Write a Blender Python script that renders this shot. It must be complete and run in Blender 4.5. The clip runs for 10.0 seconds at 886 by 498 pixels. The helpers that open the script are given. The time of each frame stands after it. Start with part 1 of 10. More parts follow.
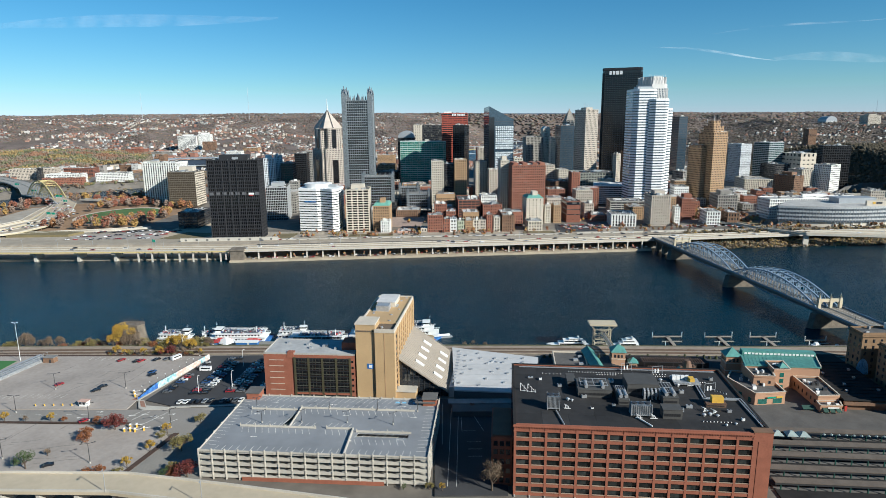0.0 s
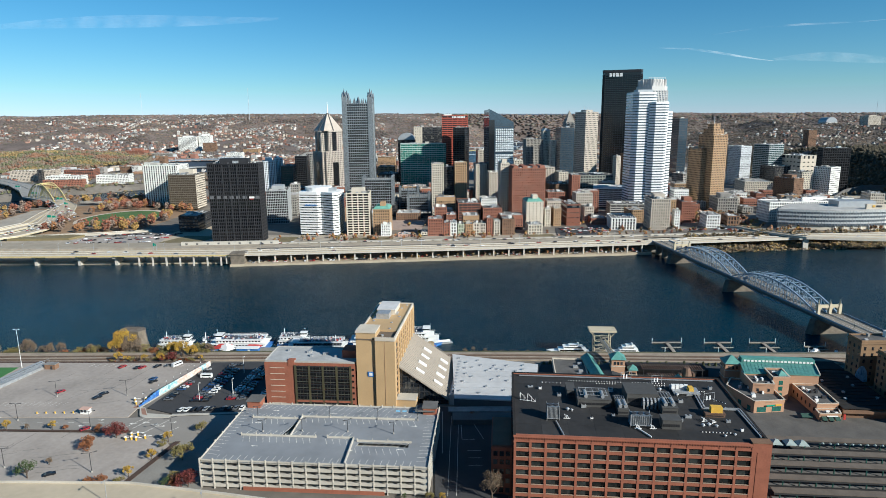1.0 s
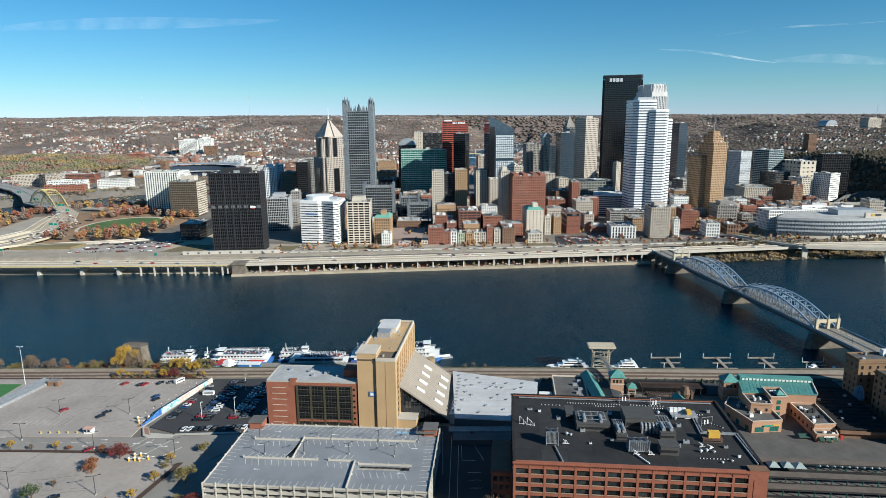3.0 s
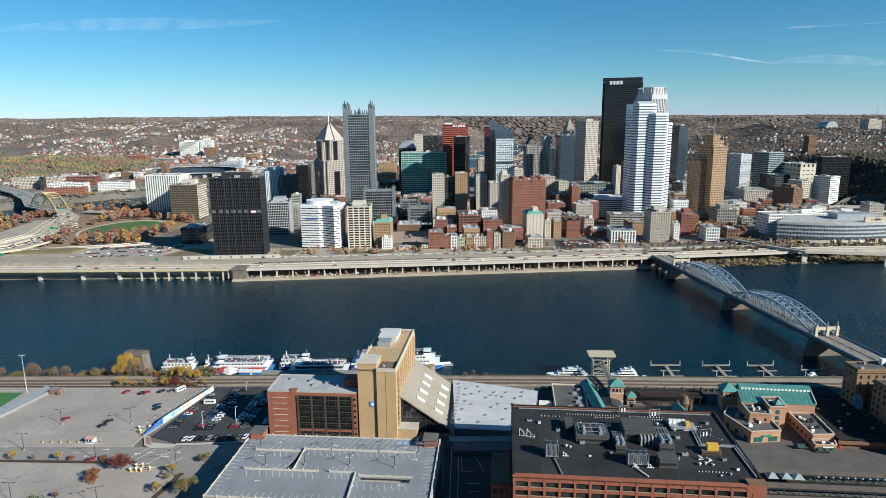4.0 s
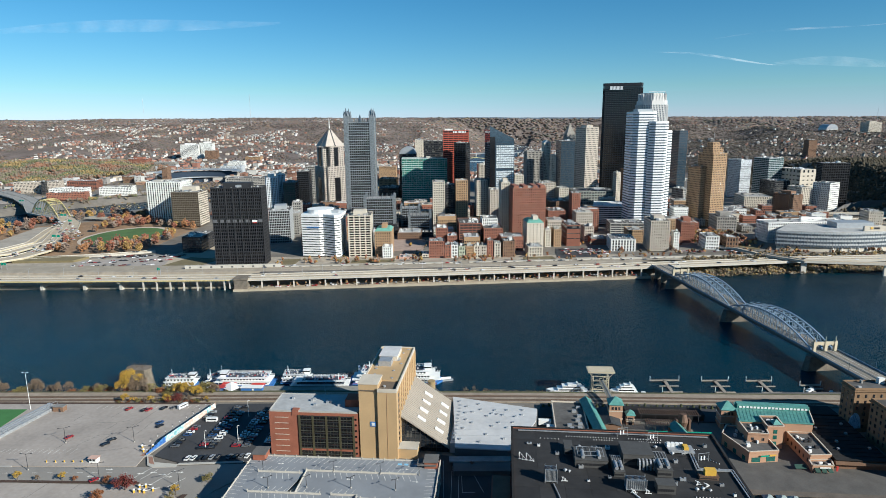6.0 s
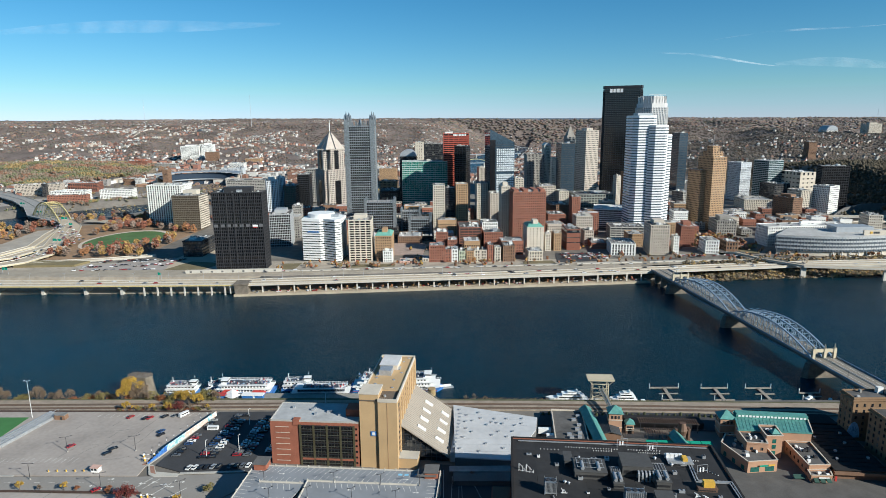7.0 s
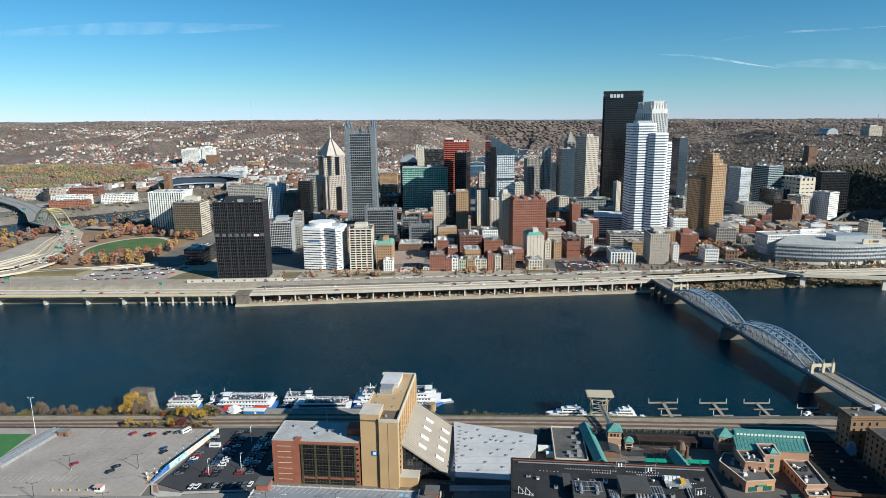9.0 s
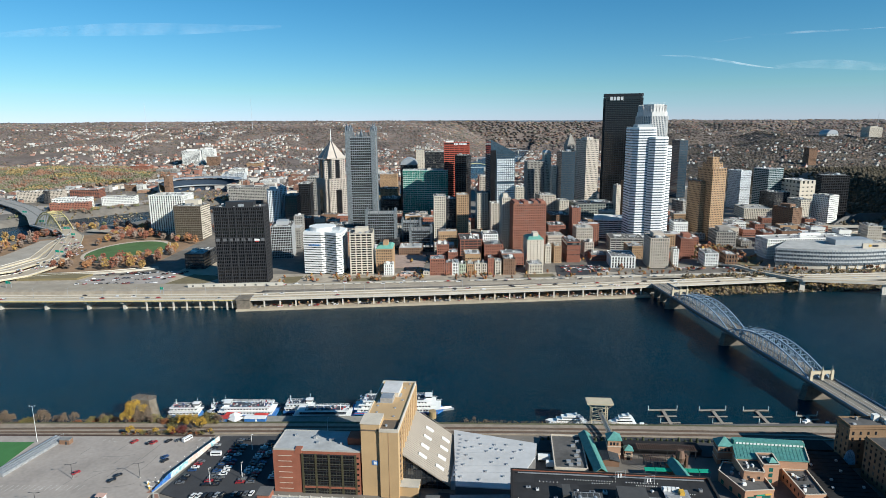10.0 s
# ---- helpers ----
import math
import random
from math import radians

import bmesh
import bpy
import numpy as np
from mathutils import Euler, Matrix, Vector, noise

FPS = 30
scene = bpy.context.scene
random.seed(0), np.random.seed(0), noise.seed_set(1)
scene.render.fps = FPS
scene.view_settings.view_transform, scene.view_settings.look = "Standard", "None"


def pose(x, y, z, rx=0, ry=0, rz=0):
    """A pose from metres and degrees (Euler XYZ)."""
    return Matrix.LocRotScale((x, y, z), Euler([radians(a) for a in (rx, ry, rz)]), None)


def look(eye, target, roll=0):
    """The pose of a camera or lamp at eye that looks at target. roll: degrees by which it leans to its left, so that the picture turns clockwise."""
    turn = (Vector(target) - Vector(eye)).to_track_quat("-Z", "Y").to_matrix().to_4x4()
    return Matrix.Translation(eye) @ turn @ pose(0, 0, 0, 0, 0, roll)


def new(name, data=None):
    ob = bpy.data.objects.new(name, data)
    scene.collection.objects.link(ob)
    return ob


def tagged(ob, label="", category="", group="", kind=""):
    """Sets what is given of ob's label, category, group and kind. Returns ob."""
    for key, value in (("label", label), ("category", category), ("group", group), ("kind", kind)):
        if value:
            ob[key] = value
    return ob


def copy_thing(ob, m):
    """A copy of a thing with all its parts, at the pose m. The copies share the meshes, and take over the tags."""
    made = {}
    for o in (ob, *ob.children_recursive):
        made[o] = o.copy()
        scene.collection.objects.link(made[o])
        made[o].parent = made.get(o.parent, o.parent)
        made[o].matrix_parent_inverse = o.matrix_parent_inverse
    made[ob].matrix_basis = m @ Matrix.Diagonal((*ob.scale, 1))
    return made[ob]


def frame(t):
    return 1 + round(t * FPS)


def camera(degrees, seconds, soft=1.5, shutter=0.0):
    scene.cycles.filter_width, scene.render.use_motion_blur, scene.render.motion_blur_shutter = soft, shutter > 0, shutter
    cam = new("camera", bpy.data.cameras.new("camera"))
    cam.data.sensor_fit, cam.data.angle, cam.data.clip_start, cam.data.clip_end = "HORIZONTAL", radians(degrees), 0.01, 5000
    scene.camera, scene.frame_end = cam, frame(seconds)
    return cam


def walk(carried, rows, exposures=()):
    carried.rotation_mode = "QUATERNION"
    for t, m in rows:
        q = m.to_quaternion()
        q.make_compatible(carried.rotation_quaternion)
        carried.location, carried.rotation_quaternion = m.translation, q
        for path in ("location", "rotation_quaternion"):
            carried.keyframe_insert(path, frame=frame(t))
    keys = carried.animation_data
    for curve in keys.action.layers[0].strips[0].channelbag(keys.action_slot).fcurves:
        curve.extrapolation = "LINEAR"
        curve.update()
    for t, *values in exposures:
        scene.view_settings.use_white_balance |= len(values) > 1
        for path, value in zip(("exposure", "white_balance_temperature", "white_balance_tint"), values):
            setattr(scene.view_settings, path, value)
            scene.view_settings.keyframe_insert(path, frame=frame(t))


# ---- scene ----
PATH = [
    (0.0, 0.00, -0.00, 146.11, 0.000, -11.720, -0.474),
    (0.5, 0.02, -0.07, 148.23, 0.008, -11.720, -0.475),
    (1.0, 0.05, -0.15, 150.44, 0.017, -11.719, -0.475),
    (1.5, 0.08, -0.24, 152.86, 0.026, -11.718, -0.475),
    (2.0, 0.11, -0.34, 155.69, 0.037, -11.717, -0.476),
    (2.5, 0.14, -0.44, 158.59, 0.048, -11.716, -0.477),
    (4.0, 0.24, -0.73, 166.96, 0.081, -11.713, -0.478),
    (4.5, 0.27, -0.83, 169.79, 0.092, -11.712, -0.479),
    (5.0, 0.30, -0.93, 172.63, 0.103, -11.710, -0.479),
    (5.5, 0.34, -1.03, 175.45, 0.113, -11.709, -0.480),
    (7.0, 0.43, -1.32, 183.74, 0.145, -11.706, -0.481),
    (7.5, 0.46, -1.42, 186.54, 0.156, -11.705, -0.482),
    (8.0, 0.49, -1.52, 189.38, 0.167, -11.704, -0.482),
    (8.5, 0.53, -1.62, 192.21, 0.178, -11.703, -0.483),
    (9.0, 0.56, -1.72, 195.03, 0.189, -11.702, -0.483),
    (9.5, 0.59, -1.82, 197.84, 0.200, -11.701, -0.484),
    (10.0, 0.62, -1.92, 200.61, 0.211, -11.700, -0.484),
]
cam = camera(70.95, 10.0, soft=0.5)
walk(cam, [(t, pose(x, y, z, 90 + pitch, 0, yaw) @ pose(0, 0, 0, 0, 0, roll)) for t, x, y, z, yaw, pitch, roll in PATH], exposures=[(0.0, 0.64, 5500, -1), (10.0, 0.64, 5500, -1)])

# ---- sky and sun ----
SUN_DIR = Vector((0.82, -0.57, 0.50)).normalized()
world = bpy.data.worlds.new("sky")
scene.world = world
world.use_nodes = True
wn = world.node_tree
wn.nodes.clear()
sky = wn.nodes.new("ShaderNodeTexSky")
sky.sky_type, sky.sun_disc = "NISHITA", False
sky.sun_elevation = math.asin(SUN_DIR.z)
sky.sun_rotation = math.atan2(SUN_DIR.x, SUN_DIR.y)
sky.altitude, sky.air_density, sky.dust_density, sky.ozone_density = 400, 0.9, 0.0, 3.0
wbg = wn.nodes.new("ShaderNodeBackground")
wbg.inputs["Strength"].default_value = 0.055
wout = wn.nodes.new("ShaderNodeOutputWorld")
whs = wn.nodes.new("ShaderNodeHueSaturation")
whs.inputs["Hue"].default_value, whs.inputs["Saturation"].default_value = 0.490, 1.18
wtint = wn.nodes.new("ShaderNodeMix")
wtint.data_type, wtint.blend_type = "RGBA", "MULTIPLY"
wtint.inputs["Factor"].default_value = 1.0
wtint.inputs["B"].default_value = (0.92, 1.0, 1.05, 1)
wn.links.new(sky.outputs[0], wtint.inputs["A"])
wn.links.new(wtint.outputs["Result"], whs.inputs["Color"])
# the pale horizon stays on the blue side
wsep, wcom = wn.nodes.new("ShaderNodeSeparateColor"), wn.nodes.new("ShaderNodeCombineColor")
wmul, wmax = wn.nodes.new("ShaderNodeMath"), wn.nodes.new("ShaderNodeMath")
wmul.operation, wmax.operation = "MULTIPLY", "MAXIMUM"
wmul.inputs[1].default_value = 1.05
wmul2, wmax2 = wn.nodes.new("ShaderNodeMath"), wn.nodes.new("ShaderNodeMath")
wmul2.operation, wmax2.operation = "MULTIPLY", "MAXIMUM"
wmul2.inputs[1].default_value = 0.22
wn.links.new(whs.outputs[0], wsep.inputs[0])
wn.links.new(wsep.outputs[1], wmul.inputs[0])
wn.links.new(wsep.outputs[2], wmax.inputs[0])
wn.links.new(wmul.outputs[0], wmax.inputs[1])
wn.links.new(wsep.outputs[1], wmul2.inputs[0])
wn.links.new(wsep.outputs[0], wmax2.inputs[0])
wn.links.new(wmul2.outputs[0], wmax2.inputs[1])
wn.links.new(wmax2.outputs[0], wcom.inputs[0])
wn.links.new(wsep.outputs[1], wcom.inputs[1])
wn.links.new(wmax.outputs[0], wcom.inputs[2])
wn.links.new(wcom.outputs[0], wbg.inputs["Color"])
wn.links.new(wbg.outputs[0], wout.inputs["Surface"])
sun_data = bpy.data.lights.new("sun", "SUN")
sun_data.energy, sun_data.angle, sun_data.color = 4.9, radians(0.53), (1.0, 0.845, 0.70)
sun = new("sun", sun_data)
sun.matrix_basis = look((300, -300, 600), Vector((300, -300, 600)) - SUN_DIR * 100)


# ---- materials ----
MATS = {}


def mat(name, color, rough=0.8, vary=0.25, scale=0.15, bump=0.0, metal=0.0, spec=0.4, island=0.0, rand=0.0, fine=1.5, tint=None):
    """A procedural surface: base colour broken by stains at two scales (in metres), with relief."""
    if name in MATS:
        return MATS[name]
    m = bpy.data.materials.new(name)
    m.use_nodes = True
    nt = m.node_tree
    bs = nt.nodes["Principled BSDF"]
    bs.inputs["Roughness"].default_value = rough
    bs.inputs["Metallic"].default_value = metal
    bs.inputs["Specular IOR Level"].default_value = spec
    geo = nt.nodes.new("ShaderNodeNewGeometry")
    n1 = nt.nodes.new("ShaderNodeTexNoise")
    n1.inputs["Scale"].default_value, n1.inputs["Detail"].default_value = scale, 5.0
    n2 = nt.nodes.new("ShaderNodeTexNoise")
    n2.inputs["Scale"].default_value, n2.inputs["Detail"].default_value = fine, 3.0
    for n in (n1, n2):
        nt.links.new(geo.outputs["Position"], n.inputs["Vector"])
    mix = nt.nodes.new("ShaderNodeMath")
    mix.operation = "ADD"
    nt.links.new(n1.outputs["Fac"], mix.inputs[0])
    half = nt.nodes.new("ShaderNodeMath")
    half.operation = "MULTIPLY"
    half.inputs[1].default_value = 0.6
    nt.links.new(n2.outputs["Fac"], half.inputs[0])
    nt.links.new(half.outputs[0], mix.inputs[1])
    val = nt.nodes.new("ShaderNodeMapRange")
    val.inputs["From Min"].default_value, val.inputs["From Max"].default_value = 0.45, 1.15
    val.inputs["To Min"].default_value, val.inputs["To Max"].default_value = 1 - vary, 1 + vary
    nt.links.new(mix.outputs[0], val.inputs["Value"])
    last = val.outputs[0]
    for amount, source in ((island, geo.outputs["Random Per Island"]), (rand, None)):
        if amount:
            if source is None:
                oi = nt.nodes.new("ShaderNodeObjectInfo")
                source = oi.outputs["Random"]
            mr = nt.nodes.new("ShaderNodeMapRange")
            mr.inputs["To Min"].default_value, mr.inputs["To Max"].default_value = 1 - amount, 1 + amount
            nt.links.new(source, mr.inputs["Value"])
            mu = nt.nodes.new("ShaderNodeMath")
            mu.operation = "MULTIPLY"
            nt.links.new(last, mu.inputs[0])
            nt.links.new(mr.outputs[0], mu.inputs[1])
            last = mu.outputs[0]
    if tint:
        ramp = nt.nodes.new("ShaderNodeValToRGB")
        ramp.color_ramp.interpolation = "CONSTANT"
        el = ramp.color_ramp.elements
        cols = [color] + list(tint)
        el[0].color, el[0].position = (*cols[0], 1), 0.0
        el[1].color, el[1].position = (*cols[1], 1), 1 / len(cols)
        for i, c in enumerate(cols[2:]):
            e = el.new((i + 2) / len(cols))
            e.color = (*c, 1)
        nt.links.new(geo.outputs["Random Per Island"], ramp.inputs["Fac"])
        base = ramp.outputs["Color"]
    else:
        rgb = nt.nodes.new("ShaderNodeRGB")
        rgb.outputs[0].default_value = (*color, 1)
        base = rgb.outputs[0]
    mul = nt.nodes.new("ShaderNodeVectorMath")
    mul.operation = "SCALE"
    nt.links.new(base, mul.inputs[0])
    nt.links.new(last, mul.inputs["Scale"])
    nt.links.new(mul.outputs[0], bs.inputs["Base Color"])
    if bump:
        bp = nt.nodes.new("ShaderNodeBump")
        bp.inputs["Strength"].default_value, bp.inputs["Distance"].default_value = 0.6, bump
        nt.links.new(n2.outputs["Fac"], bp.inputs["Height"])
        nt.links.new(bp.outputs[0], bs.inputs["Normal"])
    MATS[name] = m
    return m


def water_mat():
    m = mat("river_water", (0.0003, 0.0195, 0.0345), 0.20, 0.25, 0.006, 0.0, 0, 0.26, fine=0.03)
    nt = m.node_tree
    bs = nt.nodes["Principled BSDF"]
    bs.inputs["IOR"].default_value = 1.33
    geo = nt.nodes.new("ShaderNodeNewGeometry")
    mp = nt.nodes.new("ShaderNodeMapping")
    mp.inputs["Scale"].default_value = (0.7, 1.0, 1.0)
    nt.links.new(geo.outputs["Position"], mp.inputs["Vector"])
    heights = []
    for s, d in ((2.4, 3.0), (0.5, 3.0)):
        n = nt.nodes.new("ShaderNodeTexNoise")
        n.inputs["Scale"].default_value, n.inputs["Detail"].default_value = s, d
        nt.links.new(mp.outputs[0], n.inputs["Vector"])
        heights.append(n)
    # calm and ruffled patches drift along the river
    patch = nt.nodes.new("ShaderNodeTexNoise")
    patch.inputs["Scale"].default_value = 0.012
    nt.links.new(geo.outputs["Position"], patch.inputs["Vector"])
    amt = nt.nodes.new("ShaderNodeMapRange")
    amt.inputs["From Min"].default_value, amt.inputs["From Max"].default_value = 0.35, 0.65
    amt.inputs["To Min"].default_value, amt.inputs["To Max"].default_value = 0.55, 1.0
    nt.links.new(patch.outputs["Fac"], amt.inputs["Value"])
    add = nt.nodes.new("ShaderNodeMath")
    add.operation = "ADD"
    nt.links.new(heights[0].outputs["Fac"], add.inputs[0])
    nt.links.new(heights[1].outputs["Fac"], add.inputs[1])
    bp = nt.nodes.new("ShaderNodeBump")
    bp.inputs["Distance"].default_value = 0.45
    nt.links.new(amt.outputs[0], bp.inputs["Strength"])
    nt.links.new(add.outputs[0], bp.inputs["Height"])
    nt.links.new(bp.outputs[0], bs.inputs["Normal"])
    return m


def glass_mat(name, color, rough=0.12, metal=0.0, wobble=0.02, blinds=False):
    m = mat(name, color, rough, 0.5, 0.4, 0.0, metal, 0.8, fine=0.9)
    nt = m.node_tree
    geo = nt.nodes.new("ShaderNodeNewGeometry")
    n = nt.nodes.new("ShaderNodeTexNoise")
    n.inputs["Scale"].default_value = 0.25
    nt.links.new(geo.outputs["Position"], n.inputs["Vector"])
    bp = nt.nodes.new("ShaderNodeBump")
    bp.inputs["Strength"].default_value, bp.inputs["Distance"].default_value = 0.4, wobble * 4
    nt.links.new(n.outputs["Fac"], bp.inputs["Height"])
    nt.links.new(bp.outputs[0], nt.nodes["Principled BSDF"].inputs["Normal"])
    if blinds:
        # room by room, some windows have pale blinds behind the glass
        snap = nt.nodes.new("ShaderNodeVectorMath")
        snap.operation = "SNAP"
        snap.inputs[1].default_value = (2.9, 2.9, 3.6)
        white = nt.nodes.new("ShaderNodeTexWhiteNoise")
        nt.links.new(geo.outputs["Position"], snap.inputs[0])
        nt.links.new(snap.outputs[0], white.inputs["Vector"])
        pick = nt.nodes.new("ShaderNodeMapRange")
        pick.inputs["From Min"].default_value, pick.inputs["From Max"].default_value = 0.68, 1.0
        pick.inputs["To Max"].default_value = 0.75
        nt.links.new(white.outputs["Value"], pick.inputs["Value"])
        mx = nt.nodes.new("ShaderNodeMix")
        mx.data_type = "RGBA"
        mx.inputs["B"].default_value = (0.20, 0.19, 0.165, 1)
        base = nt.nodes["Principled BSDF"].inputs["Base Color"]
        nt.links.new(base.links[0].from_socket, mx.inputs["A"])
        nt.links.new(pick.outputs[0], mx.inputs["Factor"])
        nt.links.new(mx.outputs["Result"], base)
    return m


WATER = water_mat()
ASPHALT = mat("asphalt", (0.050, 0.050, 0.053), 0.9, 0.3, 0.08, 0.01)
OLD_ASPHALT = mat("worn_asphalt", (0.345, 0.305, 0.27), 0.92, 0.22, 0.05, 0.01, fine=0.5)
CONCRETE = mat("concrete", (0.42, 0.40, 0.36), 0.85, 0.2, 0.12, 0.01)
PALE_CONC = mat("pale_concrete", (0.49, 0.46, 0.40), 0.85, 0.18, 0.1, 0.01)
ROAD_CONC = mat("road_concrete", (0.44, 0.365, 0.265), 0.85, 0.15, 0.06, 0.005)
DARK_CONC = mat("dark_concrete", (0.13, 0.125, 0.12), 0.9, 0.3, 0.1)
STONE = mat("weathered_stone", (0.17, 0.145, 0.115), 0.95, 0.45, 0.25, 0.1)
WHITE = mat("white_paint", (0.78, 0.78, 0.76), 0.6, 0.08, 0.2)
WHITE_PANEL = mat("white_panel", (0.74, 0.73, 0.69), 0.6, 0.1, 0.1, rand=0.04)
CREAM = mat("cream_brick", (0.55, 0.49, 0.40), 0.85, 0.15, 0.15, rand=0.06)
BEIGE = mat("beige_stone", (0.47, 0.41, 0.34), 0.85, 0.18, 0.15, rand=0.06)
TAN = mat("tan_brick", (0.38, 0.245, 0.135), 0.85, 0.18, 0.15, rand=0.06)
HOTEL_TAN = mat("hotel_tan", (0.47, 0.325, 0.17), 0.85, 0.1, 0.1)
BRICK = mat("red_brick", (0.27, 0.115, 0.075), 0.9, 0.25, 0.2, rand=0.1)
RED_BRICK = mat("orange_brick", (0.275, 0.102, 0.062), 0.9, 0.2, 0.25, 0.005)
BROWN = mat("brown_brick", (0.20, 0.12, 0.075), 0.9, 0.2, 0.2, rand=0.1)
RUST = mat("rust_wall", (0.21, 0.085, 0.055), 0.9, 0.15, 0.15)
DEEP_RED = mat("deep_red_metal", (0.36, 0.075, 0.045), 0.55, 0.1, 0.2)
GREY_STONE = mat("grey_stone", (0.30, 0.28, 0.25), 0.85, 0.25, 0.15, rand=0.05)
GREY_METAL = mat("grey_metal", (0.36, 0.38, 0.40), 0.5, 0.12, 0.2, metal=0.3)
GREYGREEN = mat("grey_green_stone", (0.24, 0.25, 0.22), 0.8, 0.2, 0.1)
BLACK_STEEL = mat("black_steel", (0.020, 0.020, 0.022), 0.55, 0.3, 0.2, spec=0.5)
CHARCOAL = mat("charcoal_steel", (0.035, 0.033, 0.034), 0.6, 0.25, 0.2)
DARK_METAL = mat("dark_metal", (0.06, 0.06, 0.065), 0.5, 0.2, 0.3, metal=0.4)
PINK = mat("pink_stucco", (0.55, 0.36, 0.29), 0.9, 0.12, 0.2)
GREENCREAM = mat("green_cream", (0.42, 0.45, 0.33), 0.8, 0.12, 0.2)
COPPER = mat("green_copper", (0.16, 0.36, 0.29), 0.7, 0.2, 0.3)
TEAL_ROOF = mat("teal_metal_roof", (0.115, 0.285, 0.25), 0.55, 0.3, 0.4, metal=0.1)
ROOF_GREY = mat("grey_roof", (0.25, 0.245, 0.235), 0.95, 0.35, 0.08, rand=0.25, fine=0.4)
ROOF_PALE = mat("pale_roof", (0.56, 0.55, 0.54), 0.9, 0.15, 0.1, fine=0.4)
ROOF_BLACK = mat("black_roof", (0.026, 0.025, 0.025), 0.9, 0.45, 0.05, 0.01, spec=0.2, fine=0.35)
ROOF_TAN = mat("tan_gravel_roof", (0.145, 0.112, 0.082), 0.95, 0.2, 0.2)
STEEL_BLUE = mat("blue_grey_steel", (0.20, 0.27, 0.35), 0.6, 0.2, 0.3)
YELLOW_STEEL = mat("yellow_steel", (0.50, 0.42, 0.19), 0.6, 0.12, 0.2)
PORTAL = mat("cream_portal_paint", (0.52, 0.45, 0.32), 0.7, 0.12, 0.3)
GALV = mat("galvanised_metal", (0.45, 0.46, 0.47), 0.45, 0.2, 0.6, metal=0.5)
GREEN_SIGN = mat("green_sign", (0.02, 0.30, 0.20), 0.5, 0.08, 0.5)
BLUE = mat("blue_paint", (0.05, 0.16, 0.42), 0.5, 0.15, 0.5)
RED = mat("red_paint", (0.42, 0.05, 0.04), 0.5, 0.15, 0.5)
YELLOW = mat("yellow_paint", (0.65, 0.40, 0.06), 0.55, 0.15, 0.5)
GRAVEL = mat("track_gravel", (0.29, 0.24, 0.185), 0.95, 0.3, 0.2, 0.02)
RUSTY = mat("rusty_rail", (0.16, 0.10, 0.07), 0.7, 0.3, 1.0, metal=0.3)
WOOD = mat("dock_wood", (0.30, 0.26, 0.21), 0.9, 0.25, 0.6)
LAWN = mat("lawn_grass", (0.075, 0.135, 0.040), 0.95, 0.3, 0.05, fine=0.3)
DRY_GRASS = mat("dry_grass", (0.17, 0.14, 0.075), 0.95, 0.35, 0.08, fine=0.5)
PATH_STONE = mat("path_stone", (0.50, 0.43, 0.35), 0.9, 0.1, 0.2)
LINE = mat("line_paint", (0.72, 0.70, 0.64), 0.8, 0.2, 0.6)
BARK = mat("bark", (0.10, 0.075, 0.055), 0.95, 0.3, 1.0)
GLASS_DK = glass_mat("dark_glass", (0.018, 0.022, 0.028), 0.08, blinds=True)
GLASS_BLACK = glass_mat("black_glass", (0.010, 0.011, 0.013), 0.10)
GLASS_BLUE = glass_mat("blue_glass", (0.035, 0.060, 0.085), 0.07)
GLASS_GREEN = glass_mat("green_glass", (0.022, 0.15, 0.115), 0.15, blinds=True)
GLASS_DKGREEN = glass_mat("dark_green_glass", (0.02, 0.055, 0.055), 0.10)
GLASS_PPG = glass_mat("silver_mirror_glass", (0.19, 0.205, 0.215), 0.25, metal=0.2)
GLASS_BRONZE = glass_mat("bronze_glass", (0.07, 0.055, 0.04), 0.12)
GLASS_SKY = glass_mat("sky_mirror_glass", (0.62, 0.66, 0.68), 0.3, metal=0.2)


# ---- building blocks ----
def box(bm, x0, x1, y0, y1, z0, z1):
    v = [bm.verts.new(c) for c in ((x0, y0, z0), (x1, y0, z0), (x1, y1, z0), (x0, y1, z0), (x0, y0, z1), (x1, y0, z1), (x1, y1, z1), (x0, y1, z1))]
    for f in ((0, 3, 2, 1), (4, 5, 6, 7), (0, 1, 5, 4), (1, 2, 6, 5), (2, 3, 7, 6), (3, 0, 4, 7)):
        bm.faces.new([v[i] for i in f])
    return bm


def cbox(w, d, h, z=0.0, x=0.0, y=0.0, bm=None):
    return box(bm or bmesh.new(), x - w / 2, x + w / 2, y - d / 2, y + d / 2, z, z + h)


def beam(bm, a, b, w, h=None):
    """A straight bar of section w x h from a to b."""
    a, b = Vector(a), Vector(b)
    h = h or w
    axis = (b - a).normalized()
    side = axis.cross(Vector((0, 0, 1)))
    side = side.normalized() if side.length > 1e-3 else Vector((1, 0, 0))
    up = side.cross(axis).normalized()
    v = []
    for p in (a, b):
        for s, t in ((-1, -1), (1, -1), (1, 1), (-1, 1)):
            v.append(bm.verts.new(p + side * (s * w / 2) + up * (t * h / 2)))
    for f in ((0, 1, 2, 3), (7, 6, 5, 4), (0, 4, 5, 1), (1, 5, 6, 2), (2, 6, 7, 3), (3, 7, 4, 0)):
        bm.faces.new([v[i] for i in f])
    return bm


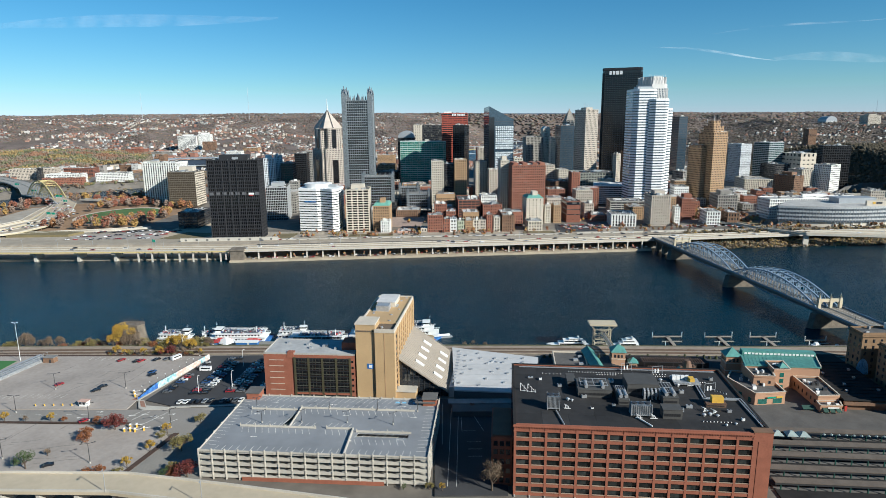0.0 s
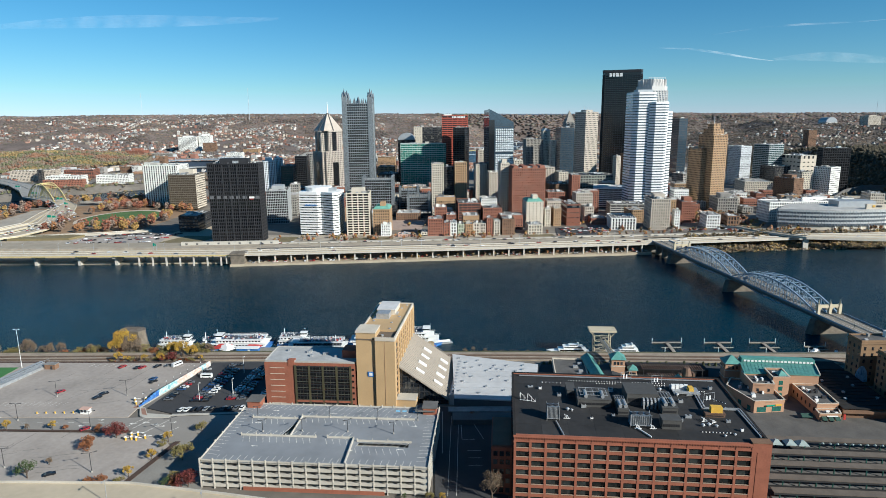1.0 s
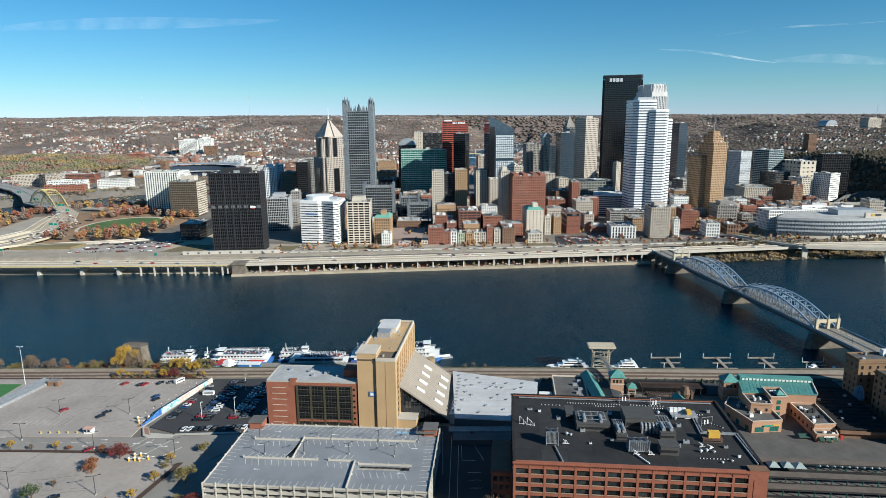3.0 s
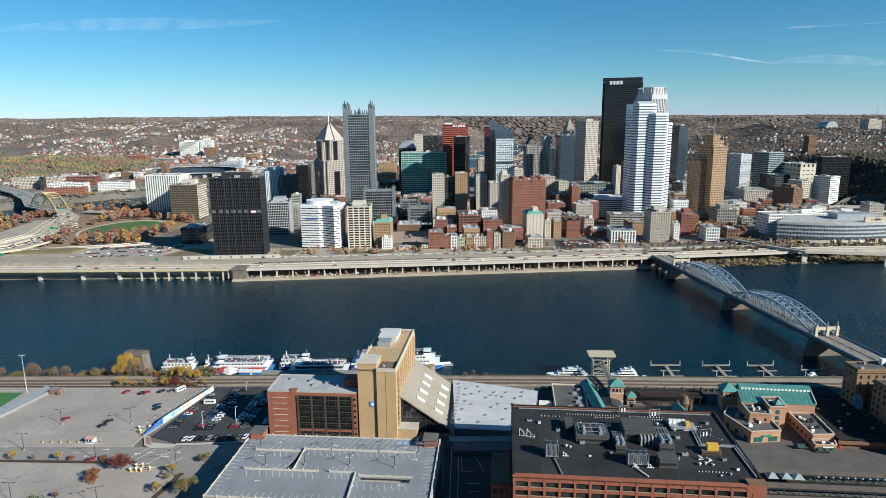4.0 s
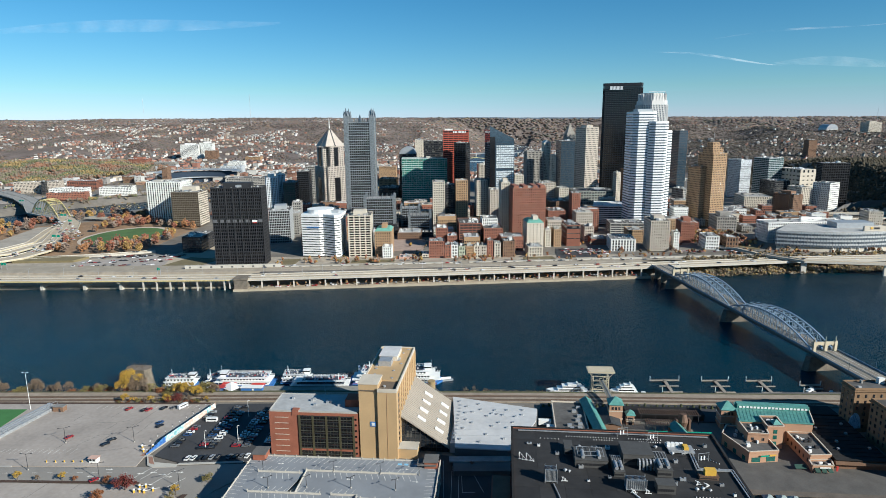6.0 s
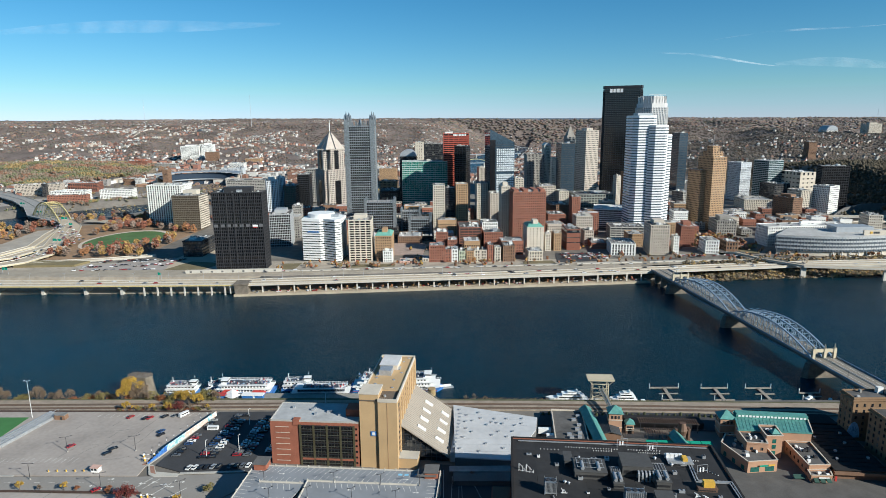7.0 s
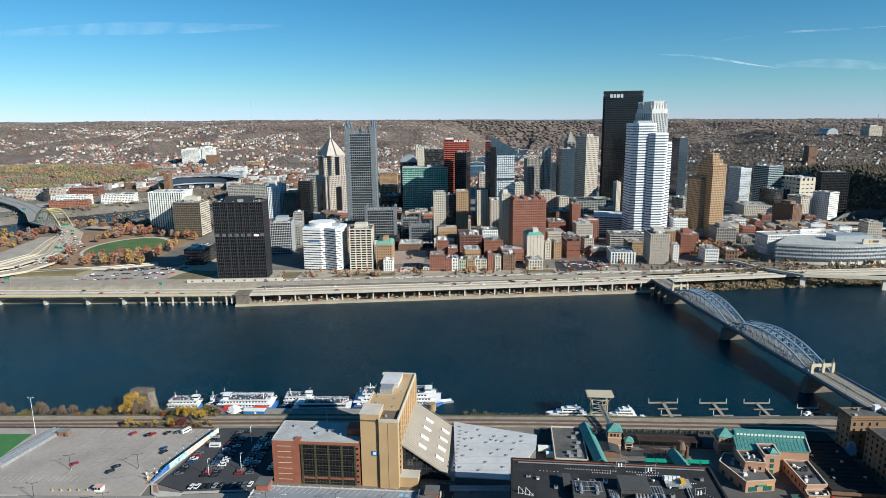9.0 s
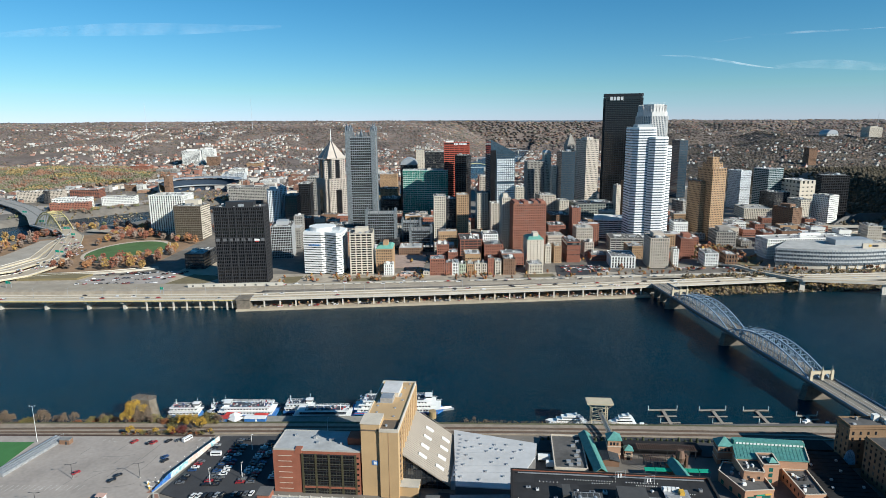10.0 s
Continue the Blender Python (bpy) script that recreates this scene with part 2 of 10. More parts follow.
def prism(bm, pts, z0, z1):
    """An upright prism over a flat outline."""
    lo = [bm.verts.new((x, y, z0)) for x, y in pts]
    hi = [bm.verts.new((x, y, z1)) for x, y in pts]
    n = len(pts)
    for i in range(n):
        bm.faces.new((lo[i], lo[(i + 1) % n], hi[(i + 1) % n], hi[i]))
    bm.faces.new(hi)
    bm.faces.new(lo[::-1])
    bmesh.ops.recalc_face_normals(bm, faces=bm.faces)
    return bm


def cone(bm, r0, r1, z0, z1, n=8, x=0.0, y=0.0, cap=True):
    a = [bm.verts.new((x + r0 * math.cos(2 * math.pi * i / n), y + r0 * math.sin(2 * math.pi * i / n), z0)) for i in range(n)]
    b = [bm.verts.new((x + r1 * math.cos(2 * math.pi * i / n), y + r1 * math.sin(2 * math.pi * i / n), z1)) for i in range(n)]
    for i in range(n):
        bm.faces.new((a[i], a[(i + 1) % n], b[(i + 1) % n], b[i]))
    if cap:
        bm.faces.new(b)
        bm.faces.new(a[::-1])
    return bm


def mesh_of(name, bm, material):
    me = bpy.data.meshes.new(name)
    bm.to_mesh(me)
    bm.free()
    me.materials.append(material)
    return me


def part(name, bm, material, parent, label="", at=None):
    ob = new(name, mesh_of(name, bm, material))
    ob.parent = parent
    if at is not None:
        ob.matrix_basis = at
    if label:
        ob["label"] = label
    return ob


def again(ob, m):
    """A further alike piece on the same mesh."""
    o = new(ob.name.split(".")[0], ob.data)
    o.parent, o.matrix_basis = ob.parent, m
    return o


def repeat(name, bm, material, parent, poses, label=""):
    ob = None
    for m in poses:
        ob = part(name, bm, material, parent, label, m) if ob is None else again(ob, m)
    return ob


def thing(name, label, category, x, y, z, rz=0.0, group="", kind=""):
    e = new(name)
    e.matrix_basis = pose(x, y, z, 0, 0, rz)
    e.empty_display_size = 1
    return tagged(e, label, category, group, kind)


def solid(name, bm, material, label, category, group="", kind="", m=None):
    ob = new(name, mesh_of(name, bm, material))
    if m is not None:
        ob.matrix_basis = m
    return tagged(ob, label, category, group, kind)


def shift(x, y, z, rz=0.0):
    return pose(x, y, z, 0, 0, rz)


def bulk(name, verts, faces, material, label, category):
    """Many small alike things as one object."""
    me = bpy.data.meshes.new(name)
    me.from_pydata(verts, [], faces)
    me.materials.append(material)
    return tagged(new(name, me), label, category, kind="stuff")


def soft(ob):
    """Shade the leafy masses round."""
    ob.data.polygons.foreach_set("use_smooth", [True] * len(ob.data.polygons))
    return ob


def smooth(a, b, v):
    t = min(1.0, max(0.0, (v - a) / (b - a)))
    return t * t * (3 - 2 * t)


# ---- ground: one sheet from the hillside behind the camera to the far ridges ----
SECOND_RIVER = [(-1400, 740, 140), (-806, 1105, 103), (-748, 1205, 100), (-690, 1285, 95), (-555, 1415, 88), (-420, 1510, 85), (-120, 1760, 100), (60, 2200, 116), (215, 2900, 116), (420, 3950, 105), (590, 4950, 85)]


def river_gap(x, y):
    """Distance from the middle of the second river, eased so that its shores lie at 116."""
    best = 1e9
    for (ax, ay, aw), (bx, by, bw) in zip(SECOND_RIVER, SECOND_RIVER[1:]):
        dx, dy = bx - ax, by - ay
        t = min(1.0, max(0.0, ((x - ax) * dx + (y - ay) * dy) / (dx * dx + dy * dy)))
        best = min(best, math.hypot(x - ax - t * dx, y - ay - t * dy) + 116 - aw - t * (bw - aw))
    return max(0.0, best)


def far_shore(x):
    """Line of the far bank of the near river."""
    return 640.0 + 0.096 * (x + 220) if x > -220 else 676.0


def land(x, y):
    n1 = noise.noise((x / 900.0, y / 900.0, 3.1))
    n2 = noise.noise((x / 260.0, y / 260.0, 7.7))
    if y < 420:
        z = 6.0
        if y < 192:
            z = 12 + 100 * smooth(192, 10, y)
        if y > 366:
            z = 6 - 9 * smooth(366, 392, y)
        return z
    if y < 560:
        return -3.0
    shore = far_shore(x)
    if x > 250:
        z = -3 + 13.5 * smooth(shore - 4, shore + 48, y)
    elif x < -700:
        z = -3 + 13 * smooth(shore - 4, shore + 30, y)
    else:
        z = -3.0 if y < shore + 20 else 11.6
    if y > 800:
        z = 11.6
        # rolling hills beyond the city
        right = smooth(450, 900, x - 0.1 * (y - 1150)) * (1 - 0.75 * smooth(900, 0, x))
        z += 95 * right * smooth(1130, 2500, y) * (1 + 0.25 * n2)
        left = smooth(500, -250, x - 0.08 * y)
        z += left * (26 * smooth(1750, 2400, y) + 104 * smooth(2250, 3350, y) * (0.95 + 0.3 * n1 + 0.18 * n2))
        mid = 1 - max(right, left)
        z += mid * 150 * smooth(3000, 4400, y) * (0.8 + 0.4 * n1)
        z += 62 * smooth(3300, 4750, y) * (1 + 0.12 * n2) * (1 - 0.5 * mid)
        fold = (0.7 * noise.noise((x / 300.0, y / 400.0, 12.4)) + 0.45 * noise.noise((x / 130.0, y / 190.0, 5.4)))
        z += 46 * fold * smooth(2050, 2600, y) * (1 - 0.6 * smooth(3800, 4600, y))
        z += 36 * math.exp(-((x + 1270) / 400) ** 2 - ((y - 1930) / 250) ** 2)
        z = z if z < 160 else 160 + (z - 160) * 0.42
        gap = river_gap(x, y)
        wide = 300 + 0.10 * max(0.0, y - 1800)
        if y > 2000 and x > 60 + 0.19 * (y - 2200):
            wide *= 2.0
        z += (189 - (0.0055 if x > 0 else 0.0022) * x + 12 * n1 + 5 * n2 - z) * smooth(4250, 4820, y)
        z = 11.6 + (z - 11.6) * max(smooth(120, wide, gap), smooth(4420, 4900, y))
        z = min(z, -3 + max(0.0, gap - 112) * 0.8 + 260 * smooth(4500, 4900, y))
    # the steep bluff along the sunk highway
    edge = 738 + 60 * smooth(1060, 1130, y)
    return z + 60 * smooth(edge, edge + 85, x) * smooth(740, 800, y) * (1 - smooth(1350, 1800, y))


def build_ground():
    rows, y = [], -500.0
    while y < 4960:
        rows.append(y)
        y += 20 if y < 150 else 7 if y < 420 else 20 if y < 620 else 6 if y < 720 else 14 if y < 1500 else 24 if y < 2600 else 40 if y < 5000 else 90
    cols = np.linspace(-1, 1, 221)
    verts, faces = [], []
    for y in rows:
        half = 800 + 0.92 * max(0.0, y)
        for u in cols:
            x = u * half
            verts.append((x, y, land(x, y)))
    n = len(cols)
    for j in range(len(rows) - 1):
        for i in range(n - 1):
            a = j * n + i
            faces.append((a, a + 1, a + n + 1, a + n))
    me = bpy.data.meshes.new("ground")
    me.from_pydata(verts, [], faces)
    for p in me.polygons:
        p.use_smooth = True
    m = mat("city_ground", (0.125, 0.115, 0.10), 0.95, 0.45, 0.02, 0.0, fine=0.12)
    nt = m.node_tree
    geo = nt.nodes.new("ShaderNodeNewGeometry")
    sep = nt.nodes.new("ShaderNodeSeparateXYZ")
    nt.links.new(geo.outputs["Position"], sep.inputs[0])
    far = nt.nodes.new("ShaderNodeMapRange")
    far.inputs["From Min"].default_value, far.inputs["From Max"].default_value = 1500, 1900
    nt.links.new(sep.outputs["Y"], far.inputs["Value"])
    mixc = nt.nodes.new("ShaderNodeMix")
    mixc.data_type = "RGBA"
    mixc.inputs["A"].default_value = (0.18, 0.16, 0.135, 1)
    mixc.inputs["B"].default_value = (0.15, 0.12, 0.104, 1)
    nt.links.new(far.outputs[0], mixc.inputs["Factor"])
    scale = [n for n in nt.nodes if n.type == "VECT_MATH"][0]
    nt.links.new(mixc.outputs["Result"], scale.inputs[0])
    me.materials.append(m)
    return tagged(new("ground", me), "grey brown city ground rising to wooded hills", "ground", kind="structure")


build_ground()
bm = bmesh.new()
vs = [bm.verts.new(c) for c in ((-2600, 340, 0), (2600, 340, 0), (5200, 5040, 0), (-5200, 5040, 0))]
bm.faces.new(vs)
solid("water", bm, WATER, "dark blue green river water with fine ripples", "river", kind="structure")


# the last ridge, closing the valley; distance haze is put into its blue colour
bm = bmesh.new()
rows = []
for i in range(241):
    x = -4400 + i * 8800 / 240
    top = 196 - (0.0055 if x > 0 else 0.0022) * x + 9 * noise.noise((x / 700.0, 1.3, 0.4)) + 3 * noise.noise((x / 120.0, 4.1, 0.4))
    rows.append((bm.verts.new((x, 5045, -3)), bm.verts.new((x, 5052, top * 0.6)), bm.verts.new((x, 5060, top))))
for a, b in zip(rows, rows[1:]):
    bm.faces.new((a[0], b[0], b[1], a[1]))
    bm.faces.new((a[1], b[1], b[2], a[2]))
solid("backdrop", bm, mat("far_ridge", (0.125, 0.155, 0.20), 1.0, 0.25, 0.006, fine=0.05), "distant wooded ridge coloured blue grey for haze", "ridge", kind="structure")


# ---- office towers: a glass core behind real floor bands and piers ----
STYLES = {
    "white_vert": (WHITE_PANEL, GLASS_DK, 3.6, 4.0, 0.16, 0.45, 0.6, True),
    "bronze": (mat("bronze_metal", (0.13, 0.11, 0.085), 0.5, 0.2, 0.2), GLASS_BRONZE, 3.6, 3.0, 0.35, 0.12, 0.25, False),
    "black_ribs": (mat("black_ribs", (0.028, 0.028, 0.031), 0.6, 0.25, 0.2), GLASS_BLACK, 4.0, 2.2, 0.34, 0.26, 0.7, True),
    "dark_mid": (CHARCOAL, GLASS_DK, 3.8, 3.5, 0.35, 0.12, 0.3, False),
    "lattice": (mat("lattice_steel", (0.36, 0.37, 0.375), 0.55, 0.12, 0.2), GLASS_BLACK, 3.4, 2.4, 0.24, 0.24, 0.3, False),
    "grey_plain": (GREY_STONE, GLASS_DK, 3.6, 4.0, 0.55, 0.30, 0.2, False),
    "grey_vert": (mat("silver_cladding", (0.56, 0.58, 0.60), 0.5, 0.12, 0.2, metal=0.15), GLASS_DK, 3.6, 2.6, 0.30, 0.50, 0.3, True),
    "green_glass": (DARK_METAL, GLASS_DKGREEN, 3.8, 3.0, 0.16, 0.08, 0.2, False),
    "black_glass": (BLACK_STEEL, GLASS_BLACK, 3.8, 3.0, 0.25, 0.12, 0.2, False),
    "tan_grid": (TAN, GLASS_DK, 3.5, 3.0, 0.48, 0.48, 0.35, False),
    "teal": (mat("mint_panel", (0.42, 0.52, 0.48), 0.6, 0.2, 0.1), GLASS_GREEN, 4.0, 4.5, 0.24, 0.08, 0.25, False),
    "tan_plain": (CREAM, GLASS_DK, 3.4, 5.5, 0.60, 0.66, 0.15, True),
    "red_band": (DEEP_RED, GLASS_BLACK, 3.9, 9.0, 0.55, 0.06, 0.4, False),
    "cream_grid": (CREAM, GLASS_DK, 3.6, 3.3, 0.46, 0.46, 0.35, False),
    "cream_vert": (CREAM, GLASS_DK, 3.6, 3.0, 0.35, 0.55, 0.35, True),
    "beige_grid": (BEIGE, GLASS_DK, 3.6, 3.0, 0.46, 0.46, 0.35, False),
    "brick_grid": (BRICK, GLASS_DK, 3.5, 3.2, 0.50, 0.50, 0.35, False),
    "grey_grid": (GREY_STONE, GLASS_DK, 3.8, 3.4, 0.42, 0.42, 0.4, False),
    "blue_dark": (DARK_METAL, GLASS_BLUE, 3.8, 3.0, 0.18, 0.10, 0.2, False),
    "greygreen": (GREYGREEN, GLASS_DK, 4.4, 5.0, 0.45, 0.35, 0.4, False),
    "dark_stone": (BROWN, GLASS_DK, 3.8, 3.2, 0.40, 0.45, 0.4, True),
    # open decks: the black core paints the shade between the slabs
    "white_deck": (WHITE_PANEL, BLACK_STEEL, 3.2, 8.0, 0.45, 0.06, 0.5, False),
    "grey_deck": (CONCRETE, BLACK_STEEL, 3.2, 8.0, 0.42, 0.06, 0.5, False),
    "red_deck": (BRICK, BLACK_STEEL, 3.4, 5.5, 0.34, 0.14, 0.5, True),
    "rust_plain": (RUST, GLASS_DK, 6.0, 14.0, 0.86, 0.90, 0.1, False),
    "white_grid": (WHITE_PANEL, GLASS_DK, 3.6, 3.3, 0.45, 0.42, 0.35, False),
    "brownarch": (BROWN, GLASS_DK, 4.4, 4.0, 0.38, 0.36, 0.5, True),
    "brownbrick": (BROWN, GLASS_DK, 3.5, 3.2, 0.48, 0.50, 0.35, True),
    "greenband": (GREY_METAL, GLASS_DKGREEN, 3.8, 5.0, 0.34, 0.08, 0.25, False),
    "arena_wall": (CREAM, GLASS_DK, 9.0, 12.0, 0.70, 0.50, 0.3, False),
    "black_balc": (CHARCOAL, GLASS_BLACK, 3.0, 4.0, 0.30, 0.16, 0.8, False),
    "pink_plain": (PINK, GLASS_DK, 3.8, 4.0, 0.62, 0.60, 0.2, False),
    "greencream": (GREENCREAM, GLASS_DK, 3.8, 2.8, 0.42, 0.42, 0.3, False),
    "balcony": (CREAM, GLASS_BLACK, 3.05, 7.6, 0.36, 0.20, 1.3, False),
}
dice = random.Random(5)
GEAR = mat("roof_gear", (0.4, 0.4, 0.4), 0.7, 0.1, tint=((0.55, 0.55, 0.53), (0.12, 0.12, 0.12), (0.3, 0.29, 0.27), (0.4, 0.36, 0.3), (0.65, 0.65, 0.63), (0.07, 0.07, 0.07)))
ROOF_DARK = mat("dark_city_roof", (0.10, 0.095, 0.09), 0.95, 0.4, 0.08, rand=0.3, fine=0.4)
ROOF_MID = mat("pale_city_roof", (0.40, 0.39, 0.37), 0.95, 0.3, 0.08, rand=0.2, fine=0.4)


def facade(root, w, d, z0, z1, style):
    """Core, floor bands and piers of one block, standing round the root's axis."""
    wall, glass, fh, bay, band, pier, proud, tall = STYLES[style]
    h = z1 - z0
    n = max(1, round(h / fh))
    fh = h / n
    inner = proud
    part("glazing", cbox(w - 2 * inner, d - 2 * inner, h - 0.3, z0), glass, root)
    bw, bd = max(2, round(w / bay)), max(2, round(d / bay))
    out = 0.0 if not tall else -0.12
    slab = cbox(w + 2 * out, d + 2 * out, fh * band)
    far = root.location.y > 960
    if far:
        slab.free()
        slab = bmesh.new()
        for k in range(1, n):
            cbox(w + 2 * out, d + 2 * out, fh * band, z0 + k * fh - fh * band * 0.5, 0, 0, slab)
        part("floor_banding", slab, wall, root)["kind"] = "stuff"
    else:
        repeat("floor_band", slab, wall, root, [shift(0, 0, z0 + k * fh - fh * band * 0.5) for k in range(1, n)] or [shift(0, 0, z0)])
    part("base_course", cbox(w + 2 * out, d + 2 * out, fh * band * 0.7, z0 - 0.4), wall, root)
    grow = 0.0 if tall else -0.12
    pw = bay * pier
    deep = proud + 0.2
    bm = bmesh.new()
    for i in range(bw + 1):
        x = -w / 2 + i * (w - pw) / bw + pw / 2
        x = max(-w / 2 + pw / 2, min(w / 2 - pw / 2, x)) * (1 + 2 * grow / w)
        for s in (-1, 1):
            cbox(pw, deep, h - 0.06, z0, x, s * (d / 2 + grow - deep / 2), bm)
    for i in range(1, bd):
        y = -d / 2 + i * (d - pw) / bd + pw / 2
        for s in (-1, 1):
            cbox(deep, pw, h - 0.06, z0, s * (w / 2 + grow - deep / 2), y, bm)
    part("pier_grid", bm, wall, root)["kind"] = "stuff"


def roof_top(root, w, d, z, wall, roofmat, clutter=3, parapet=1.0):
    part("roof", cbox(w - 0.2, d - 0.2, 0.5, z - 0.3), roofmat, root)
    bm = bmesh.new()
    t = 0.45
    box(bm, -w / 2, w / 2, -d / 2, -d / 2 + t, z - 0.3, z + parapet)
    box(bm, -w / 2, w / 2, d / 2 - t, d / 2, z - 0.3, z + parapet)
    box(bm, -w / 2, -w / 2 + t, -d / 2 + t, d / 2 - t, z - 0.3, z + parapet)
    box(bm, w / 2 - t, w / 2, -d / 2 + t, d / 2 - t, z - 0.3, z + parapet)
    part("parapet", bm, wall, root)
    for _ in range(clutter):
        uw, ud, uh = dice.uniform(2, 0.3 * w), dice.uniform(2, 0.3 * d), dice.uniform(1.5, 3.8)
        x, y = dice.uniform(-0.3, 0.3) * w, dice.uniform(-0.3, 0.3) * d
        part("rooftop_unit", cbox(uw, ud, uh, z + 0.1, x, y), dice.choice((GREY_METAL, CONCRETE, WHITE_PANEL, ROOF_GREY)), root)
    if clutter:
        bm = bmesh.new()
        for _ in range(int(min(26, 4 + w * d / 60))):
            cbox(dice.uniform(0.8, 2.6), dice.uniform(0.8, 2.6), dice.uniform(0.6, 2.2), z + 0.15, dice.uniform(-0.42, 0.42) * w, dice.uniform(-0.42, 0.42) * d, bm)
        part("roof_gear", bm, GEAR, root, "small vents and units on the roof")["kind"] = "stuff"


PLOTS = [(399, 1432, 90, 90, 0), (433, 1322, 62, 62, 0), (312, 950, 66, 62, 0), (-129, 985, 46, 46, 0), (-95, 922, 48, 28, 0), (-36, 925, 36, 32, 0), (-52, 960, 32, 22, 0), (-211, 1172, 58, 58, 0), (97, 1090, 44, 46, 8),
         (412, 966, 44, 42, 0), (-152, 778, 56, 56, 0), (500, 800, 160, 90, 0), (-50, 822, 44, 100, 0), (165, 766, 52, 70, 0), (385, 840, 76, 100, 0)]


def tower(name, label, cx, cy, w, d, z0, z1, rz, style, top, roofmat=None):
    PLOTS.append((cx, cy, w, d, rz))
    root = thing(name, label, "building", cx, cy, 0, rz)
    wall = STYLES[style][0]
    facade(root, w, d, z0, z1 - 1.2, style)
    roofmat = roofmat or (ROOF_PALE if style in ("white_deck", "arena_wall") else dice.choice((ROOF_GREY, ROOF_GREY, ROOF_DARK, ROOF_DARK, ROOF_MID)))
    z = z1 - 1.0
    roof_top(root, w, d, z, wall, roofmat, 2 if top != "vault" else 0)
    if top == "pent":
        part("penthouse", cbox(w * 0.55, d * 0.5, 6, z), wall, root)
    elif top == "green":
        bm = bmesh.new()
        a = [bm.verts.new(c) for c in ((-w / 2, -d / 2, z + 1.1), (w / 2, -d / 2, z + 1.1), (w / 2, d / 2, z + 1.1), (-w / 2, d / 2, z + 1.1))]
        b = [bm.verts.new(c) for c in ((-w * 0.35, -d * 0.3, z + 4.2), (w * 0.35, -d * 0.3, z + 4.2), (w * 0.35, d * 0.3, z + 4.2), (-w * 0.35, d * 0.3, z + 4.2))]
        for i in range(4):
            bm.faces.new((a[i], a[(i + 1) % 4], b[(i + 1) % 4], b[i]))
        bm.faces.new(b)
        part("hipped_roof", bm, COPPER, root, "green copper hipped roof")
        part("penthouse", cbox(w * 0.3, d * 0.4, 9, z, w * 0.05, -d * 0.1), wall, root)
    elif top == "vault":
        bm = bmesh.new()
        pts = [(w / 2 * math.cos(a), z + 0.42 * w * math.sin(a)) for a in np.linspace(0, math.pi, 13)]
        f = [bm.verts.new((x, -d / 2, zz)) for x, zz in pts]
        b = [bm.verts.new((x, d / 2, zz)) for x, zz in pts]
        for i in range(12):
            bm.faces.new((f[i], f[i + 1], b[i + 1], b[i]))
        bm.faces.new(f[::-1])
        bm.faces.new(b)
        part("vaulted_roof", bm, GREY_METAL, root, "grey metal barrel vault")
    elif top == "stepped":
        for k in range(6):
            s = 1 - 0.15 * (k + 1)
            part("roof_step", cbox(w * s, d * s, 4.2, z + 4.2 * k), wall, root)
    elif top == "steps":
        for sx in (-0.38, -0.1, 0.2, 0.42):
            part("roof_step", cbox(w * 0.14, d * 0.8, 3.5, z, w * sx, 0), wall, root)
    elif top == "rooftop":
        part("penthouse", cbox(w * 0.5, d * 0.5, 5, z), wall, root)
        bm = bmesh.new()
        for x in (-0.2, 0.0, 0.15):
            cone(bm, 0.3, 0.15, z + 5, z + 13, 5, w * x, 0)
        part("aerial", bm, GALV, root)
    return root




def band_tower(root, outline, z0, z1, fh, band, wall, glass, inset=0.4):
    """Floor bands over a glass core on a free outline."""
    cx = sum(p[0] for p in outline) / len(outline)
    cy = sum(p[1] for p in outline) / len(outline)
    big = max(math.hypot(x - cx, y - cy) for x, y in outline)
    k = 1 - inset / big * 1.3
    core = [(cx + (x - cx) * k, cy + (y - cy) * k) for x, y in outline]
    part("glazing", prism(bmesh.new(), core, z0, z1 - 0.2), glass, root)
    n = max(1, round((z1 - z0) / fh))
    fh = (z1 - z0) / n
    repeat("floor_band", prism(bmesh.new(), outline, 0, fh * band), wall, root, [shift(0, 0, z0 + (j + 1) * fh - fh * band) for j in range(n)])


def ring_piers(root, outline, z0, z1, spacing, w, deep, material, name="pier"):
    """Upright piers set round an outline."""
    poses, n = [], len(outline)
    for i in range(n):
        (ax, ay), (bx, by) = outline[i], outline[(i + 1) % n]
        length = math.hypot(bx - ax, by - ay)
        m = max(1, round(length / spacing))
        ang = math.degrees(math.atan2(by - ay, bx - ax))
        for j in range(m):
            t = (j + 0.5) / m
            poses.append(shift(ax + (bx - ax) * t, ay + (by - ay) * t, 0, ang))
    bm = bmesh.new()
    for m in poses:
        k = bmesh.new()
        cbox(w, deep, z1 - z0, z0, 0, 0, k)
        k.transform(m)
        me = bpy.data.meshes.new("tmp")
        k.to_mesh(me)
        k.free()
        bm.from_mesh(me)
        bpy.data.meshes.remove(me)
    part(name + "_ring", bm, material, root)["kind"] = "stuff"


def sign_blocks(widths, size, material, parent, m, depth=0.15):
    """A brand sign drawn as a row of plain upright shapes."""
    total = sum(widths) * size + 0.16 * size * (len(widths) - 1)
    x = -total / 2
    for w in widths:
        if w > 0.3:
            part("sign_shape", box(bmesh.new(), x, x + w * size, 0, size * 0.7, -depth, depth), material, parent, "", m)
        x += (w + 0.16) * size


